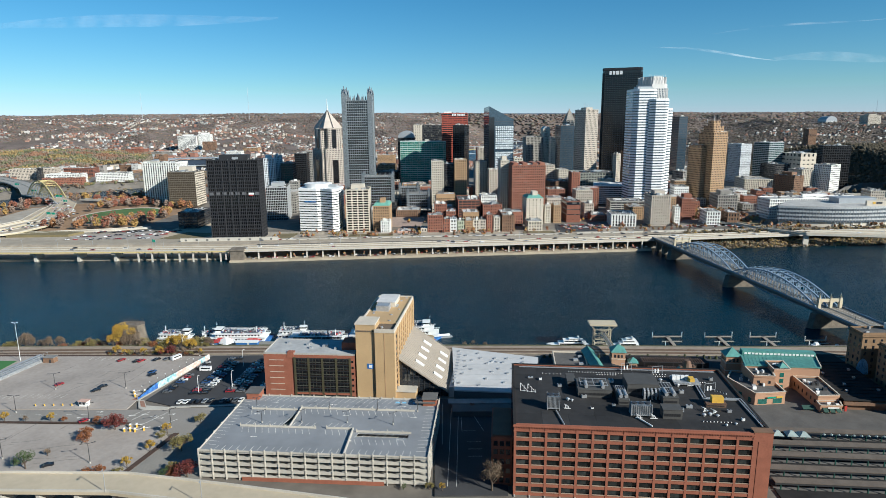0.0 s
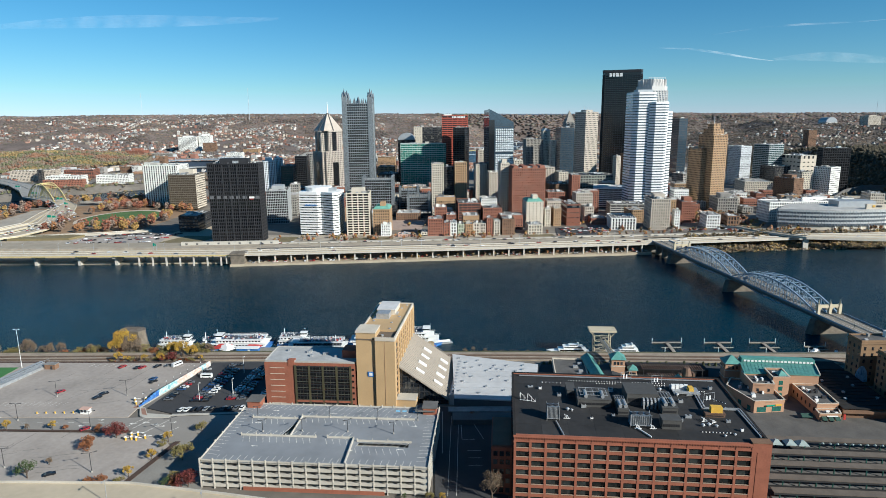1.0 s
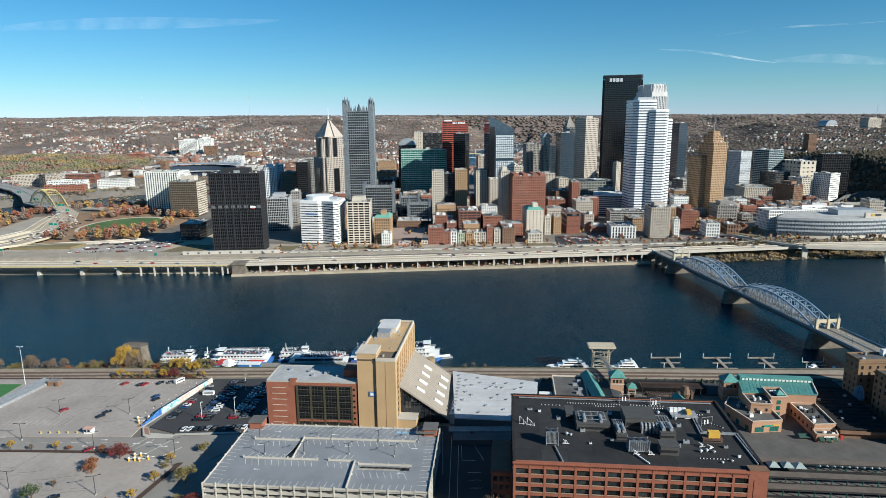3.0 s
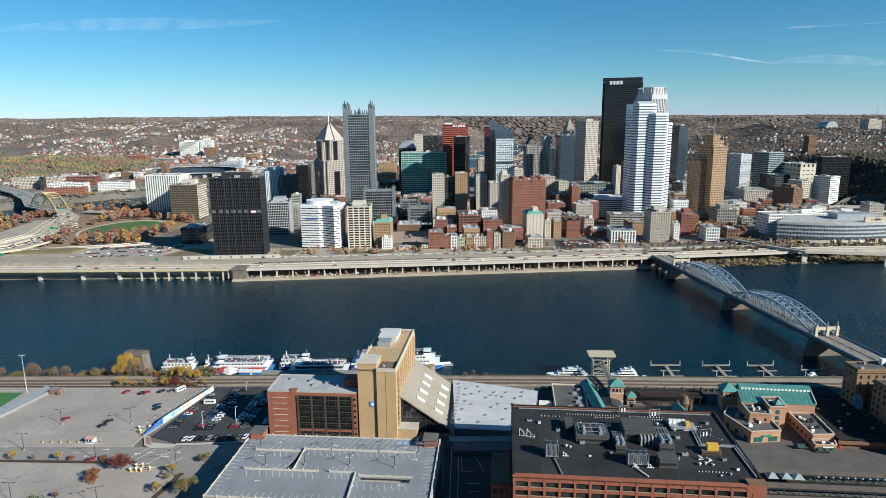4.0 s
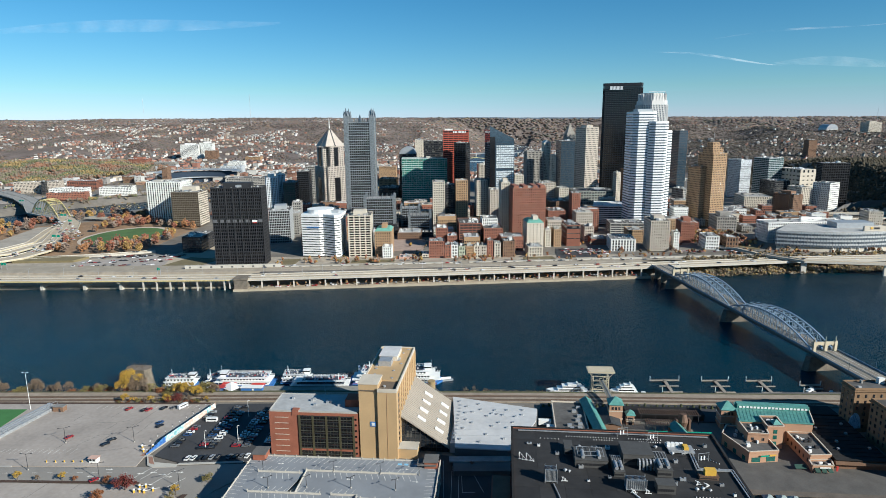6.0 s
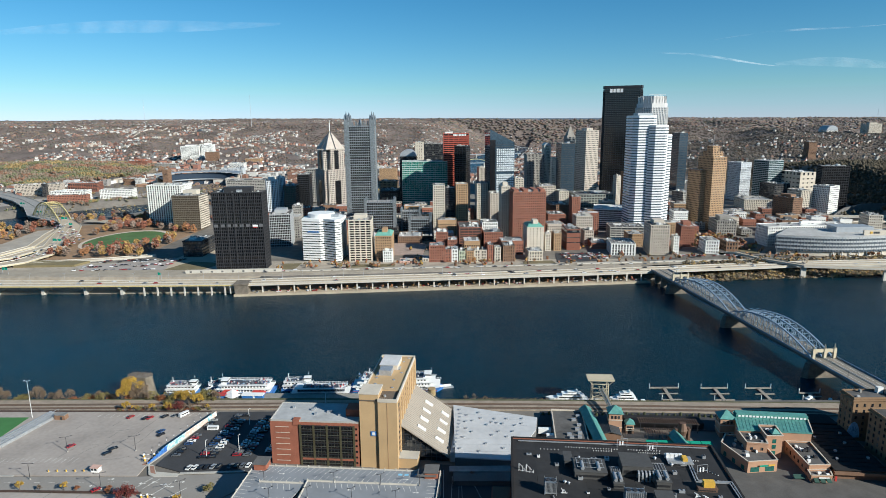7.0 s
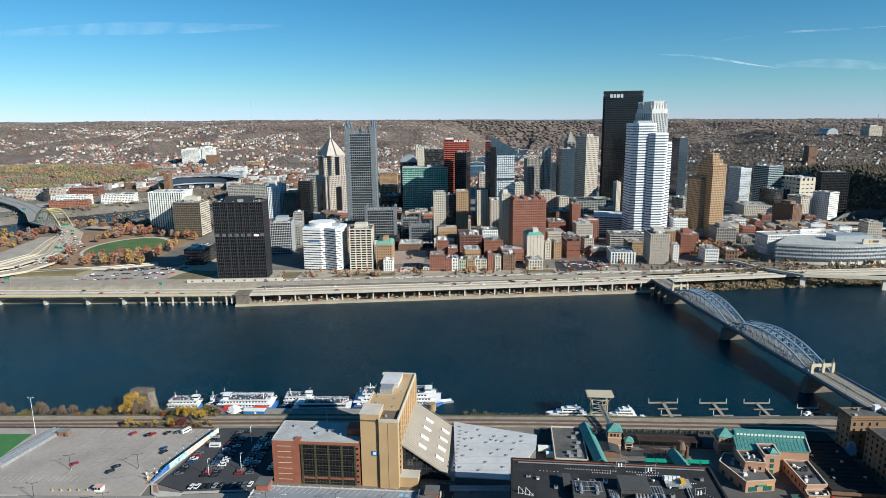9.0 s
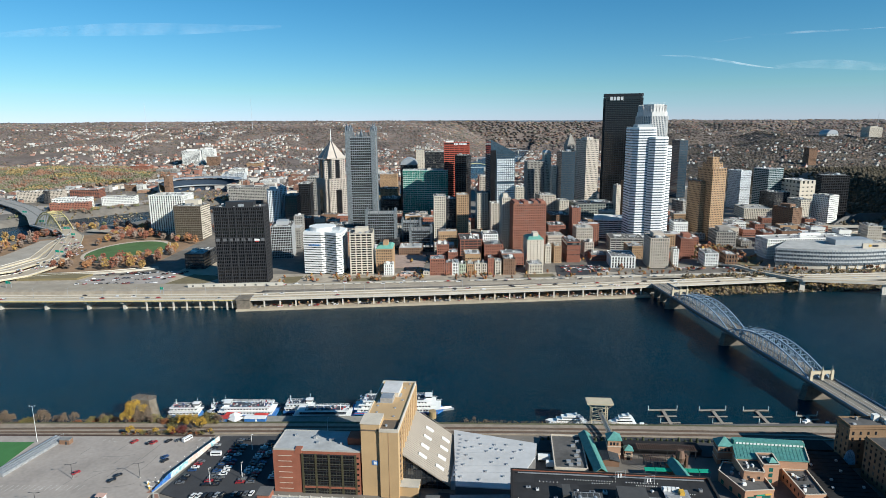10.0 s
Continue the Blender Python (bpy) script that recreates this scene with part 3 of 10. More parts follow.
# ---- landmark towers ----
def steel_tower():
    """Dark triangular steel high-rise with notched corners."""
    r = thing("office_tower", "very tall dark brown weathering-steel triangular skyscraper", "building", 399, 1432, 0, 0)
    base = [(-40, -12), (34, -36), (40, -28), (20, 40), (8, 42), (-42, -4)]
    dark = mat("blue_black_steel", (0.022, 0.024, 0.029), 0.6, 0.25, 0.2)
    band_tower(r, base, 14, 250, 4.0, 0.38, dark, GLASS_BLACK, 0.6)
    ring_piers(r, base, 14, 244, 5.2, 1.1, 1.6, dark)
    part("roof", prism(bmesh.new(), base, 249.5, 255), dark, r, "dark steel crown band")
    ang = math.degrees(math.atan2(-24, 74))
    sign_blocks((0.5, 0.45, 0.6, 0.5), 11, WHITE, r, pose(-17, -21.8, 240.5, 90, 0, ang), 0.3)


def crown_tower():
    """Pale granite tower with chamfered crown behind the white banded tower."""
    r = thing("office_tower", "pale granite skyscraper with chamfered mansard crown", "building", 433, 1322, 0, 10)
    def oct_(w, c):
        h = w / 2
        return [(-h + c, -h), (h - c, -h), (h, -h + c), (h, h - c), (h - c, h), (-h + c, h), (-h, h - c), (-h, -h + c)]
    pale = mat("pale_granite", (0.56, 0.545, 0.52), 0.75, 0.12, 0.1)
    o = oct_(57, 13)
    band_tower(r, o, 14, 206, 3.8, 0.42, GREY_METAL, GLASS_BLUE)
    ring_piers(r, o, 14, 206, 3.6, 1.5, 0.9, pale)
    for k, (w, z0, z1) in enumerate(((54, 206, 214), (49, 214, 222), (43, 222, 229))):
        part("crown_tier", prism(bmesh.new(), oct_(w, 13), z0, z1), pale, r)
    ring_piers(r, oct_(50, 12), 206, 228, 6.5, 1.8, 1.2, pale, "crown_rib")
    bm = bmesh.new()
    for i in range(7):
        beam(bm, (-18 + i * 6, -20, 229), (-18 + i * 6, -20, 232), 0.5)
    beam(bm, (-18, -20, 231.6), (18, -20, 231.6), 0.5)
    part("roof_rail", bm, GALV, r)


def banded_tower():
    """White aluminium tower of stepped octagonal shafts with dark ribbon windows."""
    r = thing("office_tower", "white banded office tower of stepped octagonal shafts", "building", 312, 950, 0, 2)
    def octa(cx, cy, w, d, c):
        return [(cx - w + c, cy - d), (cx + w - c, cy - d), (cx + w, cy - d + c), (cx + w, cy + d - c), (cx + w - c, cy + d), (cx - w + c, cy + d), (cx - w, cy + d - c), (cx - w, cy - d + c)]
    for cx, cy, w, d, top in ((-14, 4, 18, 22, 187), (5, -4, 14.5, 22, 173), (17, 2, 11, 22, 159.5)):
        o = octa(cx, cy, w, d, 7)
        band_tower(r, o, 14, top, 3.9, 0.58, mat("aluminium_panel", (0.74, 0.745, 0.745), 0.5, 0.08, 0.05), glass_mat("grey_band_glass", (0.085, 0.10, 0.12), 0.12), 0.5)
        part("roof", prism(bmesh.new(), octa(cx, cy, w - 0.4, d - 0.4, 7), top, top + 1.2), WHITE_PANEL, r)
    part("penthouse", cbox(22, 20, 5, 187, -12, 4), GREY_METAL, r)
    part("podium", cbox(60, 60, 14, 12, 0, 4), WHITE_PANEL, r)


def glass_castle(cx, cy, w, d, z0, z1, spire, label, big):
    """Mirror-glass gothic block with pinnacles."""
    r = thing("glass_tower", label, "building", cx, cy, 0, 2)
    part("glazing", cbox(w - 1.2, d - 1.2, z1 - z0, z0), GLASS_BLACK, r)
    n = round(w / 3.2)
    m = round(d / 3.2)
    bm = bmesh.new()
    s = 1.0
    fin = [(-s / 2, 0), (0, -s * 0.75), (s / 2, 0), (0, s * 0.75)]
    poses = []
    for i in range(n + 1):
        for sy in (-1, 1):
            poses.append(shift(-w / 2 + 0.5 + i * (w - 1) / n, sy * (d / 2 - 0.5), 0))
    for i in range(1, m):
        for sx in (-1, 1):
            poses.append(shift(sx * (w / 2 - 0.5), -d / 2 + 0.5 + i * (d - 1) / m, 0))
    bm = prism(bmesh.new(), fin, z0, z1 + 0.8)
    repeat("glass_fin", bm, GLASS_PPG, r, poses)
    fl = round((z1 - z0) / 3.8)
    repeat("floor_band", cbox(w - 0.7, d - 0.7, 0.9), mat("silver_floor_line", (0.30, 0.32, 0.34), 0.4, 0.2, 0.2, metal=0.2), r, [shift(0, 0, z0 + (k + 1) * (z1 - z0) / fl - 0.9) for k in range(fl)])
    # rows of pinnacles, with tall ones on the corners
    pin = bmesh.new()
    k = 1.0 if big else 0.6
    box(pin, -1.1 * k, 1.1 * k, -1.1 * k, 1.1 * k, 0, 2.5 * k)
    cone(pin, 1.3 * k, 0.05, 2.5 * k, 8.5 * k, 4)
    poses = []
    for i in range(1, n):
        if i % 2 == 0:
            for sy in (-1, 1):
                poses.append(shift(-w / 2 + i * w / n, sy * (d / 2 - 1), z1))
    for i in range(1, m):
        if i % 2 == 0:
            for sx in (-1, 1):
                poses.append(shift(sx * (w / 2 - 1), -d / 2 + i * d / m, z1))
    repeat("pinnacle", pin, GLASS_PPG, r, poses)
    cs = bmesh.new()
    c = 0.16 * w if big else 0.1 * w
    box(cs, -c / 2, c / 2, -c / 2, c / 2, z0, z1 + spire * 0.45)
    for sx in (-1, 1):
        for sy in (-1, 1):
            cone(cs, c * 0.2, 0.05, z1 + spire * 0.45, z1 + spire * 0.8, 4, sx * c * 0.36, sy * c * 0.36)
    cone(cs, c * 0.42, 0.05, z1 + spire * 0.45, z1 + spire, 4)
    repeat("corner_turret", cs, GLASS_PPG, r, [shift(sx * (w / 2 - c / 2 + 0.4), sy * (d / 2 - c / 2 + 0.4), 0) for sx in (-1, 1) for sy in (-1, 1)])
    if big:
        mid = bmesh.new()
        box(mid, -3, 3, -3, 3, z1 - 1, z1 + 4)
        cone(mid, 3, 0.05, z1 + 4, z1 + 12, 4)
        part("middle_turret", mid, GLASS_PPG, r)
    part("roof", cbox(w - 2, d - 2, 0.6, z1 - 0.3), ROOF_GREY, r)
    return r


def pyramid_tower():
    """Granite tower with cut-back corners, a steep pyramid roof and mast."""
    r = thing("office_tower", "grey pink granite tower with pyramid roof and mast", "building", -211, 1172, 0, 38)
    w = 48
    def cross(w, c):
        h = w / 2
        return [(-h + c, -h), (h - c, -h), (h - c, -h + c), (h, -h + c), (h, h - c), (h - c, h - c), (h - c, h), (-h + c, h), (-h + c, h - c), (-h, h - c), (-h, -h + c), (-h + c, -h + c)]
    low = cross(w, 5)
    stone = mat("pink_grey_granite", (0.44, 0.385, 0.33), 0.8, 0.15, 0.15)
    band_tower(r, low, 14, 96, 3.7, 0.45, stone, GLASS_DK, 0.5)
    ring_piers(r, low, 14, 96, 3.2, 1.3, 0.8, stone)
    up = cross(w - 5, 10)
    band_tower(r, up, 96, 132, 3.7, 0.45, stone, GLASS_DK, 0.5)
    ring_piers(r, up, 96, 133, 3.2, 1.3, 0.8, stone)
    part("glass_bay", cbox(11, w + 0.9, 62, 14), GLASS_BLACK, r)
    part("glass_bay", cbox(w + 0.9, 11, 62, 14), GLASS_BLACK, r)
    part("upper_bay", cbox(8, w - 4, 34, 97), GLASS_BLACK, r)
    part("upper_bay", cbox(w - 4, 8, 34, 97), GLASS_BLACK, r)
    bm = bmesh.new()
    cone(bm, 28, 0.5, 133, 166, 4)
    bmesh.ops.rotate(bm, cent=(0, 0, 0), matrix=Matrix.Rotation(radians(45), 3, "Z"), verts=bm.verts)
    part("pyramid_roof", bm, stone, r, "pale granite pyramid roof")
    bm = bmesh.new()
    for k in range(4):
        a = radians(90 * k)
        c, s = math.cos(a), math.sin(a)
        beam(bm, (c * 20, s * 20, 133.2), (c * 1.0, s * 1.0, 164.6), 1.6)
    part("roof_rib", bm, DARK_METAL, r)
    bm = bmesh.new()
    cone(bm, 1.2, 0.3, 164, 186, 6)
    part("mast", bm, WHITE, r, "white roof mast")


def slant_tower():
    """Glass tower with slanted top and white-gridded lower front."""
    r = thing("office_tower", "blue glass tower with slanted roof and white-panelled front", "building", 97, 1090, 0, 8)
    bm = bmesh.new()
    w, d = 42, 44
    lo = [(-w / 2, -d / 2), (w / 2, -d / 2), (w / 2, d / 2), (-w / 2, d / 2)]
    hi = [168, 146, 150, 166]
    a = [bm.verts.new((x, y, 14)) for x, y in lo]
    b = [bm.verts.new((x, y, z)) for (x, y), z in zip(lo, hi)]
    for i in range(4):
        bm.faces.new((a[i], a[(i + 1) % 4], b[(i + 1) % 4], b[i]))
    bm.faces.new(b)
    part("glazing", bm, GLASS_BLUE, r)
    fl = 34
    repeat("floor_band", cbox(w + 0.3, d + 0.3, 0.5), DARK_METAL, r, [shift(0, 0, 14 + k * 3.9) for k in range(1, fl)])
    # white double-skin panels on the front and right, in three tall blocks
    pan = bmesh.new()
    box(pan, -1.35, 1.35, -0.2, 0.2, 0.3, 3.3)
    poses, side = [], bmesh.new()
    for z0, n in ((18, 9), (58, 9), (97, 10)):
        for k in range(n):
            for i in range(9):
                poses.append(pose(-w / 2 + 12.5 + i * 3.4, -d / 2 - 0.5, z0 + k * 3.9))
            for i in range(8):
                y = -d / 2 + 2.5 + i * 3.4
                box(side, w / 2 + 0.3, w / 2 + 0.7, y - 1.35, y + 1.35, z0 + k * 3.9 + 0.3, z0 + k * 3.9 + 3.3)
    repeat("facade_panel", pan, GLASS_SKY, r, poses)
    part("side_panelling", side, GLASS_SKY, r)["kind"] = "stuff"
    part("solar_chimney", box(bmesh.new(), -w / 2 - 0.6, -w / 2 + 9, -d / 2 - 0.6, -d / 2 + 0.4, 14, 150), GLASS_BLACK, r)


def grant_tower():
    """Tan brick stepped tower of the twenties."""
    r = thing("office_tower", "tan brick stepped skyscraper with rows of square windows", "building", 415, 966, 0, 17)
    facade(r, 25, 34, 14, 124, "tan_grid")
    roof_top(r, 25, 34, 124.6, TAN, ROOF_GREY, 1)
    facade(r, 19, 22, 124, 134, "tan_grid")
    facade(r, 12, 13, 134, 141, "tan_grid")
    part("roof", cbox(12.4, 13.4, 0.8, 141), TAN, r)
    w2 = thing("office_tower", "tan brick lower wing of the stepped skyscraper", "building", 396, 972, 0, 17)
    facade(w2, 12, 30, 14, 104, "tan_grid")
    roof_top(w2, 12, 30, 104.6, BROWN, ROOF_GREY, 1)
    bm = bmesh.new()
    cone(bm, 0.4, 0.1, 141, 158, 5)
    part("mast", bm, GALV, r)


def white_hotel():
    """White angular hotel with bold horizontal sill bands."""
    r = thing("hotel", "white angular hotel tower with bold horizontal bands", "building", -152, 778, 0, 0)
    o = [(-25, -16), (-2, -20), (2, -17), (18, -27), (24, -22), (26, 14), (10, 24), (-14, 24), (-26, 8)]
    band_tower(r, o, 12, 64, 3.0, 0.62, WHITE, GLASS_DK, 0.9)
    part("roof", prism(bmesh.new(), o, 64, 65.2), WHITE, r)
    bm = bmesh.new()
    cone(bm, 17, 17, 65, 70, 20, -4, 4)
    part("round_penthouse", bm, WHITE, r, "white drum penthouse with pale roof")
    part("rooftop_unit", cbox(10, 8, 4, 65, 14, -2), GREY_METAL, r)
    ang = math.degrees(math.atan2(-4, 23))
    bm = bmesh.new()
    for i in range(9):
        cbox(1.1, 0.3, 1.5 + 0.4 * (i % 2), 0, -7 + i * 1.7, 0, bm)
    part("sign", bm, BLUE, r, "blue hotel sign letters", pose(-10, -19.2, 48.5, 0, 0, ang))


def curved_office():
    """Long curved white office building with ribbon windows at the boulevard."""
    r = thing("office_building", "long curved white office building with grey ribbon windows", "building", 500, 800, 0, 0)
    out = []
    for i in range(15):
        t = i / 14
        x = -74 + 150 * t
        y = -26 - 26 * math.sin(math.pi * (0.12 + 0.88 * t)) * 0.7 + 16 * (1 - t)
        out.append((x, y))
    back = [(76, 30), (-34, 30)]
    o = out + back
    band_tower(r, o, 17, 36, 4.8, 0.46, mat("white_band_panel", (0.46, 0.47, 0.47), 0.6, 0.1), mat("grey_ribbon_glass", (0.10, 0.115, 0.13), 0.25, 0.3, 0.3), 0.6)
    ring_piers(r, o, 17, 36, 3.4, 0.28, 0.5, GREY_METAL, "mullion")
    part("ground_floor", prism(bmesh.new(), [(x * 0.97, y * 0.94) for x, y in o], 11, 17.2), CREAM, r)
    part("roof", prism(bmesh.new(), o, 36, 36.8), ROOF_MID, r)
    bm = bmesh.new()
    cone(bm, 0.6, 0.6, 11, 17, 8)
    repeat("column", bm, WHITE_PANEL, r, [shift(out[k][0], out[k][1] + 0.8, 0) for k in range(6, 15)])
    part("penthouse", cbox(48, 22, 7, 36.8, 34, 6), GREY_METAL, r)
    part("sign_wall", cbox(34, 3, 9, 34, 48, -26), CREAM, r, "tan sign wall with orange emblem")
    bm = bmesh.new()
    cbox(3, 0.4, 2.6, 39, 40, -27.8, bm)
    part("emblem", bm, YELLOW, r, "orange emblem")
    bm = bmesh.new()
    for i in range(3):
        cbox(1.8, 0.3, 2.4, 39, 44 + i * 2.6, -27.8, bm)
    part("sign", bm, DARK_METAL, r)
    w2 = tower("office_building", "white office wing with square windows behind the curve", 497, 848, 118, 30, 12, 39, 4, "white_grid", "flat", ROOF_MID)


steel_tower()
crown_tower()
banded_tower()
glass_castle(-129, 985, 45, 45, 12, 176, 22, "tall silver mirror-glass gothic tower with spires", True)
glass_castle(-95, 922, 46, 26, 12, 66, 7, "low mirror-glass gothic block with pinnacles", False)
glass_castle(-36, 925, 34, 30, 12, 40, 7, "low mirror-glass gothic block with pinnacles", False)
glass_castle(-52, 960, 30, 20, 12, 46, 7, "low mirror-glass gothic block with pinnacles", False)
pyramid_tower()
slant_tower()
grant_tower()
white_hotel()
curved_office()

# service band and sign round the black ribbed tower
sb = thing("service_band", "row of pale louvre panels round a black tower", "louvres", -241, 729, 63, 2)
repeat("louvre_panel", cbox(4.6, 0.5, 3.4), mat("louvre_grey", (0.13, 0.13, 0.135), 0.6, 0.2), sb, [shift(-26.0 + i * 7.43, -12.3, 0) for i in range(8)])
repeat("mega_rib", cbox(0.7, 0.9, 88), mat("rib_steel", (0.04, 0.039, 0.042), 0.55, 0.2), sb, [shift(-28.9 + i * 8.26, -12.3, -49) for i in range(8)])
part("sign_panel", cbox(6, 0.4, 2.2, 0.4, 19.5, -12.7), WHITE, sb)
part("sign_stripe", cbox(4.5, 0.4, 0.9, -0.7, 19.5, -12.8), RED, sb)
# signs on the towers
sign_red = thing("roof_sign", "row of white sign shapes on a red tower", "sign", 31, 1204.5, 154)
sign_blocks((0.5, 0.45, 0.4, 0.2, 0.5, 0.5, 0.45, 0.45, 0.45), 4.6, WHITE, sign_red, pose(0, 0, 0, 90, 0, 1), 0.2)


# ---- downtown buildings ----
tower("office_tower", "white concrete office tower with close vertical window strips", -468, 1059, 57, 45, 14, 81, -3, "white_vert", "flat")
bronze_block = tower("office_tower", "dark bronze glass office block with its sunlit end coloured tan", -415, 1010, 44, 40, 14, 69, 0, "bronze", "flat")
# paler wall on this end: sunlight on the side put into its colour
part("end_wall", cbox(0.5, 39.4, 52.5, 15, 22.3), CREAM, bronze_block, "end wall coloured tan as the sunlit side")
end_win = bmesh.new()
for k in range(14):
    for j in range(10):
        cbox(0.3, 2.2, 2.0, 17 + k * 3.6, 22.55, -17.6 + j * 3.9, end_win)
part("end_window_grid", end_win, GLASS_BRONZE, bronze_block)["kind"] = "stuff"
part("penthouse", cbox(22, 16, 7, 69, 2, 4), CREAM, bronze_block, "cream rooftop plant box")
tower("office_tower", "black steel high-rise with ribbed dark facade beside the highway", -241, 729, 59, 24, 12, 104, 2, "black_ribs", "pent")
tower("podium_building", "low dark glass podium building beside a black tower", -327, 812, 25, 45, 12, 33, 0, "dark_mid", "flat")
tower("office_tower", "office block with white diamond lattice facade", -231, 874, 29, 45, 12, 58, 8, "lattice", "pent")
tower("office_tower", "grey-white office slab behind the lattice block", -231, 974, 14, 26, 14, 55, 8, "grey_plain", "flat")
tower("residential_tower", "grey cross-shaped tower with pale metal cladding", -298, 1075, 19, 26, 14, 85, 20, "grey_vert", "pent")
tower("residential_tower", "grey cross-shaped tower with pale metal cladding", -289, 1104, 13, 24, 14, 88, 20, "grey_vert", "flat")
tower("office_tower", "dark green glass office block", -263, 1071, 20, 40, 14, 77, 4, "green_glass", "flat")
tower("office_tower", "tall black glass slab behind gateway blocks", -255, 1141, 21, 40, 14, 90, 4, "black_glass", "flat")
tower("office_tower", "blue grey glass office block with pale bands", -284, 1350, 21, 40, 14, 84, 0, "grey_plain", "flat")
tower("office_tower", "black mirrored glass office tower with pale penthouse", -82, 930, 29, 50, 14, 29, 0, "dark_mid", "flat")
tower("office_tower", "office block of pale tan concrete beyond the towers", -127, 1445, 40, 50, 14, 48, 0, "tan_grid", "flat")
tower("office_tower", "green glass office slab with white roof band and red sign", -37, 1217, 87, 40, 14, 107, 2, "teal", "flat")
tower("office_tower", "dark office block with barrel-vaulted roof", -73, 1300, 34, 40, 14, 112, 0, "dark_mid", "vault")
tower("service_tower", "slim tan concrete shaft tower", -54, 1410, 18, 20, 14, 136, 0, "tan_plain", "flat")
tower("office_tower", "dark glass office tower with flat roof", -20, 1330, 42, 40, 14, 136, 0, "dark_mid", "flat")
tower("office_tower", "deep red banded office tower with sign at its top", 24, 1225, 49, 40, 14, 159, 1, "red_band", "flat")
tower("office_tower", "black glass tower with pale concrete side wall", 35, 1169, 22, 34, 14, 137, -16, "black_glass", "flat")
tower("office_building", "cream brick office building with punched windows", -8, 987, 19, 30, 14, 84, 2, "cream_grid", "flat")
tower("office_building", "dark connecting wing between two brick blocks", 10, 990, 15, 24, 14, 79, 2, "dark_mid", "flat")
tower("office_building", "tan brick office building with stone top", 28, 985, 19, 30, 14, 86, 2, "tan_grid", "flat")
tower("office_building", "pale stone office building with tall windows", 66, 1095, 19, 40, 14, 76, 2, "cream_grid", "flat")
tower("office_building", "beige stone building with flat roof behind glass tower", 76, 1220, 18, 40, 14, 94, 2, "beige_grid", "flat")
tower("office_building", "large red brick building with closely set windows", 120, 894, 47, 42, 12, 84, 3, "brick_grid", "steps")
tower("office_building", "cream brick tower beside the big brick building", 90, 918, 13, 26, 14, 89, 3, "cream_grid", "pent")
tower("office_building", "tan stone office building with cornice", 186, 1141, 30, 40, 14, 66, 4, "beige_grid", "flat")
tower("hotel", "grey hotel block with steep dark windows and white tower behind", 209, 1451, 40, 40, 14, 107, 4, "grey_grid", "flat")
tower("office_tower", "white stepped tower with domed top", 244, 1493, 16, 25, 14, 124, 4, "cream_vert", "vault")
tower("office_tower", "slim white office slab", 220, 1258, 9, 16, 14, 109, 4, "cream_grid", "flat")
tower("office_tower", "dark blue glass slab tower", 264, 1361, 30, 40, 14, 133, 6, "blue_dark", "flat")
tower("office_tower", "grey stone tower with stepped pyramid top", 292, 1459, 21, 26, 14, 145, 6, "grey_grid", "stepped")
tower("office_tower", "beige office tower with rows of square windows", 274, 1204, 26, 42, 14, 163, 16, "beige_grid", "rooftop")
tower("department_store", "long grey-green department store block", 267, 1119, 72, 60, 14, 54, 6, "greygreen", "flat")
tower("office_tower", "slim white brick tower with plain side", 303, 1089, 8, 16, 14, 87, 8, "cream_vert", "flat")
tower("office_tower", "dark stone office block with stepped roof", 341, 1154, 17, 26, 14, 88, 8, "dark_stone", "pent")
tower("office_tower", "blue black glass tower behind the pale tower", 566, 1511, 21, 40, 14, 150, 6, "blue_dark", "flat")
tower("courthouse", "grey stone civic building with great arches", 444, 1158, 18, 32, 14, 51, 18, "grey_grid", "flat")
tower("parking_garage", "white parking garage with long open decks", 283, 1003, 77, 60, 14, 43, -14, "white_deck", "flat")
tower("parking_garage", "grey low parking garage with open decks", 269, 912, 48, 40, 12, 29, -6, "grey_deck", "flat")
tower("office_building", "red brick block with rows of windows", 205, 968, 13, 25, 14, 66, 0, "brick_grid", "flat")
tower("office_building", "beige stone commercial building with cornice", 204, 905, 24, 30, 12, 46, 0, "beige_grid", "flat")
tower("warehouse", "rust brown blank-walled warehouse with pale roof", 173, 835, 18, 40, 12, 40, 0, "rust_plain", "flat")
tower("office_building", "white low block with fine vertical fins", 232, 800, 31, 40, 12, 27, -6, "white_vert", "flat")
tower("office_building", "tan brick low building with flat roof", 264, 851, 21, 30, 12, 29, -4, "tan_grid", "flat")
tower("hotel", "beige brick hotel with blue awnings at street level", 277, 797, 24, 36, 12, 51, -4, "beige_grid", "pent")
tower("office_building", "narrow white building with dark windows", 300, 792, 7, 13, 12, 35, -4, "white_grid", "flat")
tower("apartment_building", "red brick apartment building with flat roof", 334, 848, 18, 34, 12, 40, -8, "brick_grid", "pent")
tower("office_building", "white grid-front office building", 348, 801, 17, 30, 12, 29, -6, "white_grid", "flat")
tower("office_building", "brown brick building with arched windows", 372, 795, 15, 24, 12, 28, -6, "brownarch", "flat")
tower("office_building", "low grey stone block with terraces", 418, 921, 28, 40, 14, 36, -6, "grey_grid", "pent")
tower("office_building", "wide beige stone courthouse block", 591, 1183, 49, 60, 14, 34, -8, "cream_grid", "flat")
tower("office_building", "low red brick building beside the boulevard", 517, 1016, 14, 30, 14, 30, -8, "brick_grid", "flat")
tower("office_building", "brown brick tower block with pale trim", 597, 1073, 22, 40, 14, 49, 22, "brownbrick", "pent")
tower("office_tower", "grey glass tower with white frame", 621, 1312, 25, 40, 14, 93, 14, "grey_vert", "flat")
